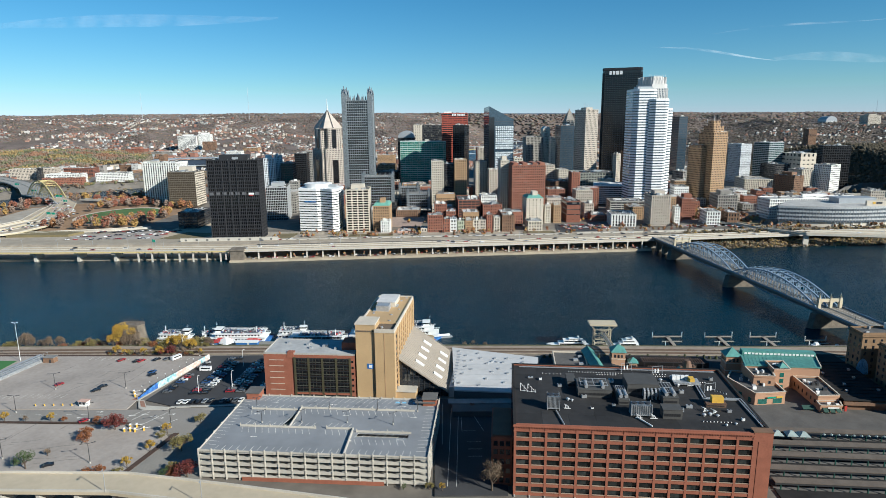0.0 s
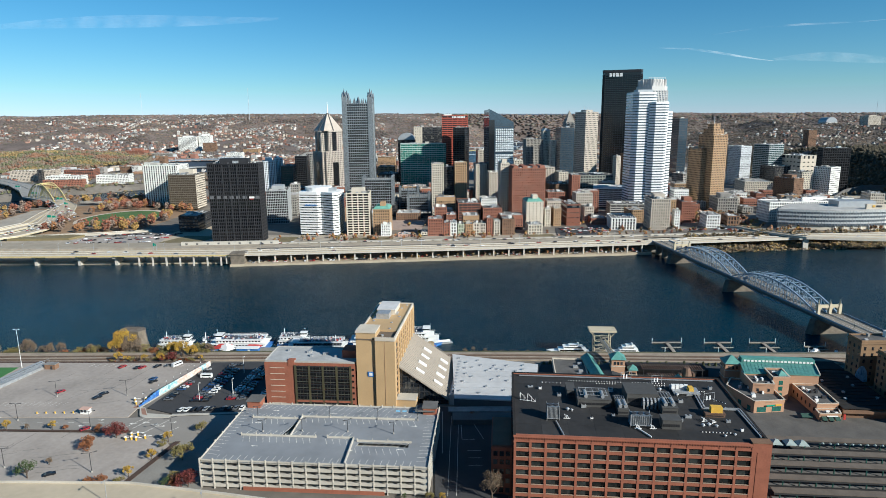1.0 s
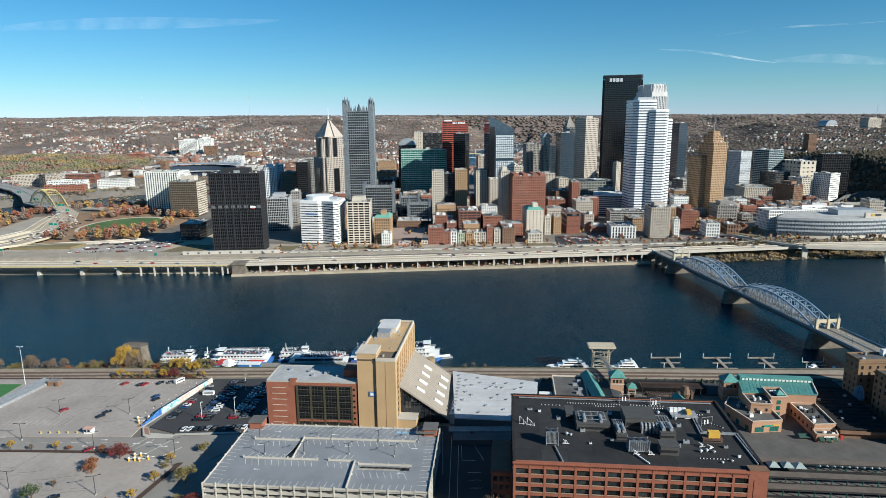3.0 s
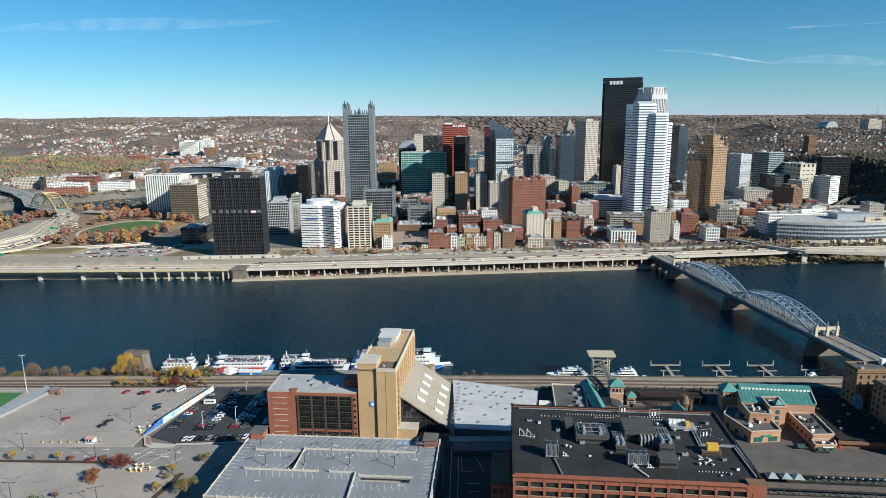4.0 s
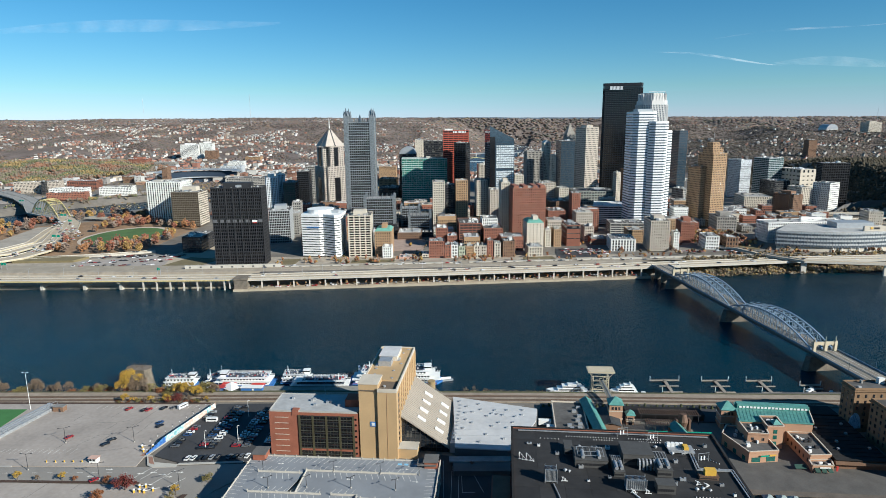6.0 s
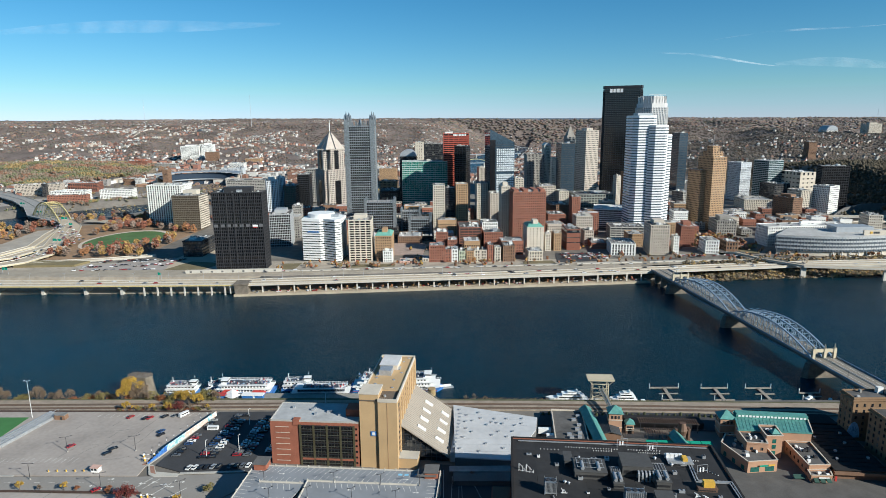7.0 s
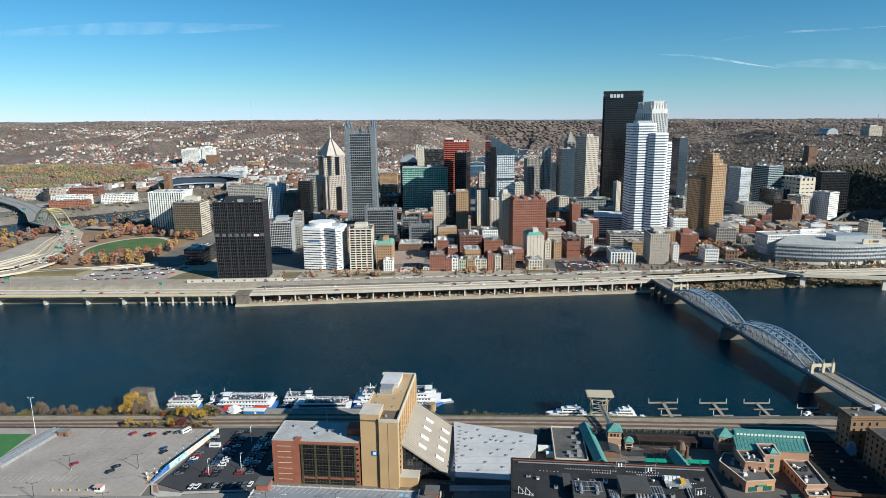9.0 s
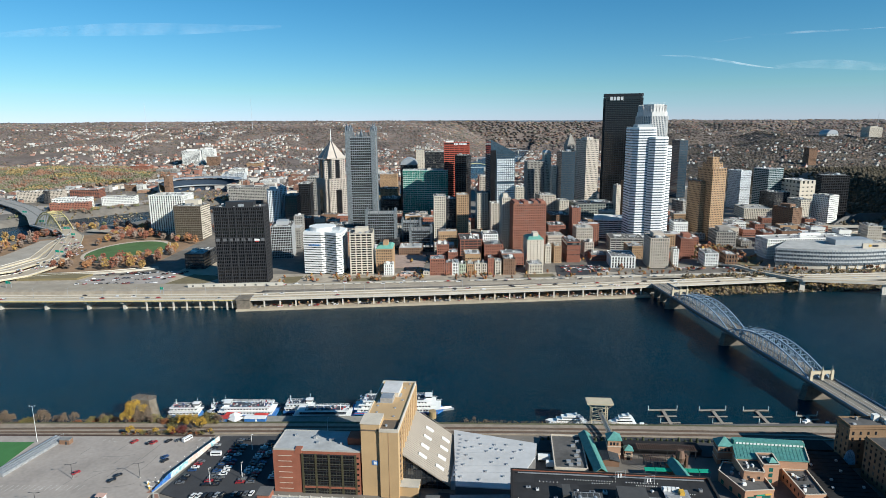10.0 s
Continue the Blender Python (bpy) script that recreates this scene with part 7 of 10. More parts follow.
for x, y, w in ((183, 276.0, 2.2), (186, 275.8, 2.2), (189, 275.6, 2.2), (176.5, 279.5, 5.5)):
    aw = thing("awning", "dark green sloping canvas awning", "awning", x, y, 8.6, -2, group="awnings")
    bm = bmesh.new()
    f_ = [bm.verts.new(c) for c in ((-w / 2, 0.9, 0.4), (w / 2, 0.9, 0.4), (w / 2, -1.1, -0.7), (-w / 2, -1.1, -0.7), (-w / 2, 0.9, 0.3), (w / 2, 0.9, 0.3), (w / 2, -1.1, -0.95), (-w / 2, -1.1, -0.95))]
    for q_ in ((0, 1, 2, 3), (7, 6, 5, 4), (3, 2, 6, 7), (0, 3, 7, 4), (1, 5, 6, 2)):
        bm.faces.new([f_[i] for i in q_])
    part("canvas", bm, mat("green_canvas", (0.03, 0.07, 0.055), 0.85, 0.2, 0.5), aw)
signb = thing("shop_sign", "red and white shop sign panel on the cafe corner", "sign", 192.6, 276.2, 7.6, -2)
part("panel", cbox(1.0, 0.5, 2.6), RED, signb)
part("panel", cbox(5.2, 0.15, 0.7, 1.2, -5.6, 0.1), WHITE, signb)
stripe = thing("shop_sign", "yellow and green fascia sign over the shop doors", "sign", 166.2, 286.3, 10.1, 4.8)
part("panel", cbox(3.4, 0.2, 0.7), YELLOW, stripe)
part("panel", cbox(4.4, 0.2, 0.7, 0, -4.4, -0.3), GREEN_SIGN, stripe)
MARKET = [(159.2, 309), (196.4, 304.8), (204.4, 325.2), (166, 330.4)]
long_hall = thing("market_hall", "long hall with teal metal roof and clerestory", "building", 0, 0, 0)
part("wall", prism(bmesh.new(), MARKET, 6, 17.6), mat("orange_stucco", (0.43, 0.26, 0.165), 0.88, 0.1, 0.12), long_hall)
bm = bmesh.new()
prism(bm, [(x + (x - 181) * 0.012, y + (y - 317) * 0.03) for x, y in MARKET], 17.6, 18.2)
part("roof", bm, TEAL_ROOF, long_hall, "teal standing-seam roof")
ridge = bmesh.new()
beam(ridge, (164.6, 325.3, 19.4), (202.2, 320.4, 19.4), 4.2, 2.4)
part("clerestory", ridge, TEAL_ROOF, long_hall)
repeat("clerestory_window", cbox(1.3, 0.3, 1.0), WHITE, long_hall, [shift(166 + k * 1.9, 322.9 - k * 0.248, 18.7, -7.4) for k in range(19)])
for k in range(20):
    t = (k + 0.5) / 20
    seam = bmesh.new()
    beam(seam, (159.2 + 37.2 * t, 309 - 4.2 * t, 18.24), (164.0 + 37.9 * t, 323.2 - 4.9 * t, 18.24), 0.12, 0.14)
    part("roof_seam", seam, TEAL_ROOF, long_hall)
par = bmesh.new()
beam(par, (196.6, 304.6, 18.3), (204.7, 325.3, 18.3), 0.5, 1.2)
part("parapet", par, CREAM, long_hall)

# platform canopies beside the brick office
for k, (y0, z) in enumerate(((249.5, 9.6), (238.5, 9.2), (228.5, 9.4), (218.5, 9.0), (208.5, 9.2))):
    c = thing("platform_canopy", "long dark platform canopy roof on steel posts", "canopy", 172, y0, 0, -5.4, group="platform canopies")
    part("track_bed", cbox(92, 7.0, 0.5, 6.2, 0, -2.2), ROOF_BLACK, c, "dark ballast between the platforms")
    part("roof", cbox(92, 3.8, 0.35, z, 0, 3.4), mat("canopy_gravel", (0.13, 0.108, 0.088), 0.95, 0.3, 0.2), c, "tan gravel canopy roof")
    part("fascia", cbox(92, 0.2, 0.8, z - 0.7, 0, 1.6), DARK_METAL, c)
    repeat("post", cbox(0.4, 0.4, z - 6.4, 5.8), mat("dark_green_paint", (0.02, 0.075, 0.06), 0.6, 0.2, 0.5), c, [shift(-44 + i * 6.3, 1.2, 0) for i in range(15)])
    part("platform", cbox(92, 3.4, 0.9, 5.6, 0, 3.8), DARK_CONC, c)
for x, y in ((146, 251), (152, 250.5), (157, 249.8)):
    g = thing("glass_canopy", "pale ridged glass canopy over the walkway", "canopy", x, y, 9.9, -5.4, group="glass canopies")
    bm = bmesh.new()
    cone(bm, 3.4, 0.6, 0, 1.6, 4)
    bmesh.ops.rotate(bm, cent=(0, 0, 0), matrix=Matrix.Rotation(radians(45), 3, "Z"), verts=bm.verts)
    part("roof", bm, mat("ridge_glass", (0.30, 0.36, 0.35), 0.35, 0.2, 0.5), g)
repeat_root = thing("skylight_row", "row of small white gabled skylights on the canopy", "skylight", 184, 248, 9.9, -5.4)
bm = bmesh.new()
cone(bm, 0.8, 0.1, 0, 0.6, 4)
repeat("skylight", bm, mat("ridge_glass", (0.30, 0.36, 0.35), 0.35, 0.2, 0.5), repeat_root, [shift(-18 + k * 3.1, 0, 0) for k in range(14)])

dh = thing("freight_hall", "long low dark roofed freight hall", "building", 209, 302, 0, -6)
part("wall", cbox(24, 46, 6, 5.5), BROWN, dh)
part("roof", cbox(26, 48, 0.5, 11.5), ROOF_BLACK, dh)
repeat("roof_rib", cbox(26, 0.4, 0.3, 12.0), ROOF_BLACK, dh, [shift(0, -20 + 4 * k, 0) for k in range(11)])
part("canopy_beam", cbox(26, 1.2, 1.4, 9.5, 0, -24.2), BROWN, dh)
repeat("roof_vent", cbox(1.2, 1.2, 0.9, 12.0), GALV, dh, [shift(x, y, 0) for x, y in ((-8, 8), (-4, -6), (5, 3), (9, -12), (8, 14), (-7, -14))])
# ornate corner office at the bridge end
ochre = mat("ochre_brick", (0.24, 0.155, 0.088), 0.9, 0.18, 0.2)
for label, x0, x1, y0, y1, top in (("ochre brick office block with small windows at the bridge", 225.6, 268, 317.6, 329, 31), ("ochre brick office block beside the freight hall", 229.2, 272, 262, 309.8, 29)):
    lm = thing("office_building", label, "building", (x0 + x1) / 2, (y0 + y1) / 2, 0)
    w, d = x1 - x0, y1 - y0
    part("wall", cbox(w, d, top - 6, 6), ochre, lm)
    nw, nd = round(w / 4.2), round(d / 3.8)
    repeat("window", cbox(0.24, 1.1, 1.9), GLASS_DK, lm, [shift(-w / 2, -d / 2 + (j + 0.5) * d / nd, 8.6 + k * 3.6) for j in range(nd) for k in range(6)])
    repeat("window", cbox(1.1, 0.24, 1.9), GLASS_DK, lm, [shift(-w / 2 + (j + 0.5) * w / nw, -d / 2, 8.6 + k * 3.6) for j in range(4) for k in range(6)])
    roof_top(lm, w, d, top + 0.2, ochre, ROOF_DARK, 3)
    part("cornice", cbox(w + 1.2, d + 1.2, 0.7, top - 0.9), ochre, lm)
mural = thing("mural", "pale blue painted arch mural on the brick wall", "mural", 227.2, 317.3, 8.5)
bm = bmesh.new()
prism(bm, [(3.6 * math.cos(a), 9.2 * math.sin(a)) for a in np.linspace(0, math.pi, 15)], -0.08, 0.08)
part("arch", bm, mat("pale_blue_mural", (0.35, 0.5, 0.62), 0.8, 0.4, 0.5), mural, "", pose(0, 0, 0, 90, 0, 0))
ring_ = bmesh.new()
for k in range(9):
    a = math.pi * (k + 0.5) / 9
    beam(ring_, (1.6 * math.cos(a), -0.12, 4.2 * math.sin(a)), (3.0 * math.cos(a), -0.12, 7.8 * math.sin(a)), 0.4, 0.05)
part("arch_rays", ring_, mat("mural_blue", (0.12, 0.24, 0.36), 0.8, 0.2, 0.5), mural)["kind"] = "stuff"


# ---- near bank: car parks, roads and railway ----
def slab(name, pts, z, material, label, category, thick=0.12):
    solid(name, prism(bmesh.new(), pts, z - thick, z), material, label, category, kind="structure")


slab("parking_lot", [(-330, 290), (-222, 288), (-158, 287), (-158, 296), (-142, 350), (-146, 358), (-330, 362)], 6.6, OLD_ASPHALT, "sunlit worn grey asphalt parking lot", "parking lot", 0.5)
slab("parking_lot_2", [(-260, 219), (-134, 219), (-132.6, 226), (-124.5, 258), (-130, 264), (-146, 270), (-214, 273), (-300, 274)], 6.6, OLD_ASPHALT, "worn grey asphalt parking lot with few cars", "parking lot", 0.5)
slab("parking_lot_3", [(-134, 289), (-100, 290), (-92, 303), (-92, 358), (-141, 358), (-153, 297)], 6.55, ASPHALT, "dark asphalt car park full of cars", "parking lot", 0.5)
slab("access_road", [(-330, 275.5), (-214, 274.5), (-146, 271.5), (-131, 262), (-112, 262), (-98, 280), (-98, 289), (-158, 286), (-222, 287), (-330, 289)], 6.58, mat("road_grey", (0.26, 0.24, 0.215), 0.92, 0.2, 0.06), "pale grey access road with turn arrows", "road", 0.5)
slab("side_street", [(-130.5, 226), (-130, 219), (-105, 219), (-98, 222), (-96, 280), (-112, 262), (-122, 262)], 6.57, mat("side_street_grey", (0.24, 0.225, 0.20), 0.92, 0.25, 0.1), "shaded side street beside the garage", "road", 0.5)
slab("service_yard", [(-4, 212), (24, 212), (30, 290), (-4, 296)], 6.57, ASPHALT, "shaded service yard between the buildings", "yard", 0.5)
# grey paving, its colour lowered in place of a cast shadow
slab("forecourt", [(128, 252), (250, 244), (250, 300), (128, 306)], 6.56, mat("plaza_grey", (0.105, 0.098, 0.09), 0.9, 0.3, 0.15), "grey paved plaza in front of the shops", "plaza", 0.5)
slab("rail_bed", [(-420, 362), (-90, 361), (60, 357), (210, 349.5), (330, 342), (330, 362), (210, 364.5), (60, 370), (-90, 374), (-420, 378)], 6.7, GRAVEL, "brown gravel railway bed along the river", "railway", 0.6)
for k, off in enumerate((2.0, 3.6, 7.0, 8.6)):
    bm = bmesh.new()
    pts = [(-420, 362, 6.9), (-90, 361, 6.9), (60, 357, 6.9), (210, 349.5, 6.9), (330, 342, 6.9)]
    pts = [(x, y + off, z) for x, y, z in pts]
    solid("rail", strip(pts, 0.09, 0, 0.16, None, None, ""), RUSTY, "long rusty steel rail on gravel bed", "rail", group="rails")
for off in (2.8, 7.8):
    pts = [(-420, 362 + off, 6.72), (-90, 361 + off, 6.72), (60, 357 + off, 6.72), (210, 349.5 + off, 6.72), (330, 342 + off, 6.72)]
    solid("sleeper_bed", strip(pts, 1.35, 0, 0.05, None, None, ""), mat("oily_sleepers", (0.13, 0.10, 0.076), 0.95, 0.4, 0.6), "dark oil-stained sleepers under the rails", "railway", kind="structure")
hedge = mat("mulch", (0.07, 0.045, 0.035), 0.95, 0.3, 0.4)
for pts in ([(-300, 273.9), (-212, 273.6), (-149, 271.3), (-149, 272.6), (-212, 275), (-300, 275.3)], [(-132.5, 226), (-130, 226), (-121.5, 262), (-124, 262)], [(-330, 361), (-146, 357.4), (-146, 359.4), (-330, 363)]):
    slab("planting_bed", pts, 6.75, hedge, "dark mulch planting strip between the lots", "planting bed", 0.3)
for pts in ([(-158, 296), (-157, 296), (-141, 352), (-142, 352)], [(-137, 288), (-104, 289.6), (-104, 291), (-137, 289.5)], [(-330, 288), (-222, 287), (-222, 288), (-330, 289)]):
    slab("kerb", pts, 6.78, CONCRETE, "pale concrete kerb edge", "kerb", 0.4)

# kerbed island with a brick corner at the gate
slab("kerb_island", [(-157, 297), (-152.5, 287.6), (-149, 285.6), (-137, 285.8), (-137, 288.4), (-150, 290.5), (-154, 297)], 6.76, PALE_CONC, "pale concrete pavement island at the lot entrance", "pavement", 0.3)
slab("brick_corner", [(-155.8, 296), (-152.2, 289.4), (-149, 288.2), (-150.2, 290), (-153.6, 296)], 6.78, mat("brick_paving", (0.30, 0.17, 0.12), 0.9, 0.2, 0.6), "red brick paved corner of the island", "pavement", 0.3)
hut = thing("service_hut", "small brown brick service hut at the lot corner", "hut", -235, 350.5, 6.6, -4)
part("wall", cbox(6.5, 3.6, 3.0), BROWN, hut)
part("roof", cbox(7.2, 4.2, 0.3, 3.0), ROOF_GREY, hut)
part("door", cbox(1.2, 0.1, 2.1, 0, 1, -1.82), DARK_METAL, hut)
tar = bmesh.new()
for k in range(34):
    x, y = dice.uniform(-232, -150), dice.uniform(222, 350)
    if 268 < y < 292 or x > -165 and y > 290:
        continue
    a = dice.choice((0.1, 1.25, 1.3, 0.05))
    n = dice.randint(2, 5)
    for _ in range(n):
        x2, y2 = x + 4 * math.cos(a), y + 4 * math.sin(a)
        beam(tar, (x, y, 6.604), (x2, y2, 6.604), 0.22, 0.014)
        x, y, a = x2, y2, a + dice.uniform(-0.25, 0.25)
solid("tar_seams", tar, mat("tar_seal", (0.16, 0.15, 0.14), 0.9, 0.3, 0.4), "dark tar-sealed cracks in the lot asphalt", "tar seams", kind="stuff")

# paved strip and grass verge between the shops and the tracks
slab("promenade", [(54, 338), (118, 332), (205, 326), (205, 348.5), (60, 356)], 6.64, ASPHALT, "dark paved strip behind the shops", "pavement", 0.4)
slab("verge", [(-420, 375), (-90, 373.6), (60, 369.6), (210, 364.2), (330, 361.6), (330, 364), (210, 367), (60, 373), (-90, 377.5), (-420, 379.5)], 6.3, mat("verge_grass", (0.10, 0.095, 0.05), 0.95, 0.4, 0.3, fine=1.2), "dry grass verge along the river bank", "verge", 1.6)
planter = thing("hedge_row", "row of dark clipped shrubs behind the shops", "shrubs", 0, 0, 6.6)
bm = bmesh.new()
for k in range(40):
    x = 60 + k * 3.6
    cone(bm, 1.1, 0.5, 0, 1.5 + 0.5 * (k % 3), 7, x, 351 - 0.048 * (x - 60) + 0.6 * (k % 2))
part("shrub", bm, mat("shrub_leaves", (0.05, 0.055, 0.025), 0.95, 0.4, 0.8, island=0.4), planter)["kind"] = "stuff"
for pts, z_, label in (([(106, 334), (150, 331), (150, 340), (106, 343)], 10.4, "dark flat roof of the station shops"), ([(205, 330), (226, 328.5), (226, 340), (205, 342)], 11.0, "dark flat roof beside the freight hall")):
    solid("station_roof", prism(bmesh.new(), pts, 6.2, z_), ROOF_BLACK, label, "building", group="station roofs")

# painted marks of the car parks
marks = bmesh.new()
for k in range(16):
    x = -214 + k * 4.0
    beam(marks, (x, 352, 6.608), (x + 1.5, 356.5, 6.608), 0.14, 0.012)
for k in range(18):
    beam(marks, (-250 + k * 3.0, 300, 6.608), (-249 + k * 3.0, 305, 6.608), 0.12, 0.012)
for x0, y0, x1, y1 in ((-154, 276, -149, 285), (-150, 275, -145, 284), (-143, 270, -136, 283), (-134, 268, -128, 276)):
    beam(marks, (x0, y0, 6.6), (x1, y1, 6.6), 0.25, 0.012)
for k in range(22):
    beam(marks, (-320 + k * 7.5, 281.5, 6.59), (-317 + k * 7.5, 281.5, 6.59), 0.15, 0.012)
for a, b in (((1, 218), (3.5, 285)), ((4.5, 218), (7, 285)), ((8, 285), (8, 262)), ((8, 262), (14, 262)), ((-1, 250), (-1, 290)), ((10, 240), (16, 240)), ((10, 246), (16, 246)), ((10, 252), (16, 252)), ((12, 285), (18, 262))):
    beam(marks, (*a, 6.58), (*b, 6.58), 0.14, 0.012)
for x, y, s_ in ((-141, 279, 1), (-137, 277, 1), (-146, 281, -1), (-152, 280, -1), (-170, 284, 1), (-176, 278, -1), (-133, 281, 1)):
    beam(marks, (x - 1.6 * s_, y, 6.592), (x + 0.6 * s_, y + 0.1, 6.592), 0.35, 0.012)
    marks.faces.new([marks.verts.new(c) for c in ((x + 0.6 * s_, y - 0.8, 6.6), (x + 2.0 * s_, y + 0.1, 6.6), (x + 0.6 * s_, y + 0.9, 6.6))])
solid("road_markings", marks, LINE, "worn white road and stall markings", "markings", kind="stuff")

# sports pitch with its fence, beyond the lot
slab("sports_pitch", [(-400, 300), (-258, 300), (-256, 352), (-400, 354)], 6.75, mat("turf", (0.06, 0.17, 0.05), 0.95, 0.12, 0.2), "bright green sports pitch beside the lot", "pitch", 0.4)
fence = thing("pitch_stand", "pale steel stand and fence beside the pitch", "stand", -246.5, 334, 6.6, 76)
part("bleacher", cbox(42, 6, 1.2), GALV, fence)
for k in range(4):
    part("bench", cbox(42, 1.3, 0.3, 1.2 + 0.5 * k, 0, -2 + 1.4 * k), GALV, fence)
repeat("fence_post", cbox(0.12, 0.12, 5), GALV, fence, [shift(-21 + 3 * k, -3.4, 0) for k in range(15)])
part("fence_rail", box(bmesh.new(), -21, 21, -3.45, -3.35, 4.9, 5.0), GALV, fence)
fl = lamp_post(-254, 352, 6.6, 0, 24, 1.6, WHITE, True, "tall white floodlight mast at the pitch")

# curved elevated road in the foreground
line = [(-330, 206, 14.2), (-230, 211.5, 14.2), (-165, 211.5, 14.2), (-122, 210.5, 14.0), (-84, 203.5, 13.6), (-34, 193.5, 13.0), (40, 181, 12.0), (140, 168, 11.0), (260, 156, 10.5)]
road = thing("elevated_road", "curved cream concrete elevated road", "road", 0, 0, 0)
strip(line, 6.2, 0, 1.2, mat("cream_road_concrete", (0.47, 0.40, 0.29), 0.85, 0.12, 0.05, 0.005, fine=0.4), road, "deck")
for off in (6.0, -6.0):
    strip([(x, y, z + 0.9) for x, y, z in offset_line(line, off)], 0.2, 0, 0.9, PALE_CONC, road, "parapet")
poses = []
for a, b in zip(line, line[1:]):
    n = max(1, int(math.hypot(b[0] - a[0], b[1] - a[1]) / 14))
    for i in range(n):
        t = i / n
        poses.append(shift(a[0] + (b[0] - a[0]) * t, a[1] + (b[1] - a[1]) * t, 0))
repeat("support", cbox(1.4, 9, 9.0, 4), CONCRETE, road, poses)
for x, y, a in ((-178, 205.0, -80), (-124, 204.5, -85), (-86, 197.5, -75)):
    lamp_post(x, y, 14.2, a, 9, 2.2, GALV, False, "pale steel road lamp with curved arm")


# ---- trees ----
LEAF = {
    "gold": mat("gold_leaves", (0.40, 0.26, 0.04), 0.85, 0.35, 0.6, island=0.35),
    "rust": mat("rust_leaves", (0.21, 0.085, 0.035), 0.85, 0.35, 0.6, island=0.35),
    "red": mat("dark_red_leaves", (0.13, 0.03, 0.025), 0.85, 0.35, 0.6, island=0.35),
    "olive": mat("olive_leaves", (0.19, 0.16, 0.055), 0.85, 0.35, 0.6, island=0.35),
    "green": mat("green_leaves", (0.055, 0.085, 0.025), 0.85, 0.35, 0.6, island=0.35),
    "bare": mat("bare_twigs", (0.19, 0.14, 0.095), 0.9, 0.3, 0.6, island=0.3),
}
wood = random.Random(11)


def leaf_cloud(bm, centres, n, size):
    """Small bent leaf clumps scattered through lobes of the crown."""
    for _ in range(n):
        cx, cy, cz, rr = wood.choice(centres)
        while True:
            p = Vector((wood.uniform(-1, 1), wood.uniform(-1, 1), wood.uniform(-1, 1)))
            if 0.25 < p.length < 1:
                break
        p = Vector((cx, cy, cz)) + p * rr
        q = Euler((wood.uniform(0, 6.3), wood.uniform(0, 6.3), wood.uniform(0, 6.3))).to_matrix()
        s = size * wood.uniform(0.6, 1.4)
        a, b, c, d = (bm.verts.new(p + q @ Vector(v)) for v in ((-s, -s * 0.6, 0), (s, -s * 0.5, s * 0.3), (s * 0.7, s * 0.7, 0), (-s * 0.6, s * 0.6, s * 0.35)))
        bm.faces.new((a, b, c))
        bm.faces.new((a, c, d))


def tree(x, y, z, h, r, leaf, label, n=420, slim=1.0, bare=False):
    t = thing("tree", label, "tree", x, y, z, wood.uniform(0, 360), group="trees")
    bm = bmesh.new()
    cone(bm, 0.035 * h, 0.015 * h, -0.3, h * 0.7, 7)
    lobes = []
    for k in range(12):
        a, e, out = wood.uniform(0, 6.28), wood.uniform(0.35, 0.75), wood.uniform(0.35, 0.95)
        tip = Vector((math.cos(a) * r * out * slim, math.sin(a) * r * out * slim, h * (wood.uniform(0.62, 1.0) - 0.28 * out)))
        beam(bm, (0, 0, h * e * 0.55), tip, 0.016 * h)
        if bare:
            for _ in range(5):
                beam(bm, tip * 0.7 + Vector((0, 0, h * 0.15)), tip + Vector((wood.uniform(-1, 1), wood.uniform(-1, 1), wood.uniform(0, 1.4))) * r * 0.4, 0.006 * h)
        lobes.append((tip.x, tip.y, tip.z, r * wood.uniform(0.26, 0.48)))
    lobes.append((0, 0, h * 0.82, r * 0.4))
    part("trunk", bm, BARK, t)
    bm = bmesh.new()
    leaf_cloud(bm, lobes, n * 3, 0.022 * r + 0.12)
    part("crown", bm, LEAF[leaf], t)
    return t


TREES = {
    "gold": tree(-207, 383, 2.5, 18, 7.2, "gold", "tall golden autumn tree on the river bank", 800),
    "red": tree(-152.9, 266, 6.5, 7.5, 4.6, "red", "dark red leaved tree in the parking lot", 560),
    "rust": tree(-160.5, 257, 6.5, 5.5, 4.0, "rust", "rust brown tree in the parking lot", 460),
    "olive": tree(-114, 246, 6.5, 8.0, 4.4, "olive", "olive and gold tree beside the street", 480),
    "green": tree(-173, 233, 6.5, 8.5, 3.8, "green", "thin grey green tree at the lot edge", 260),
    "bare": tree(18, 215, 6.5, 12.5, 4.6, "bare", "nearly bare brown tree beside the brick building", 420, 1.0, True),
}
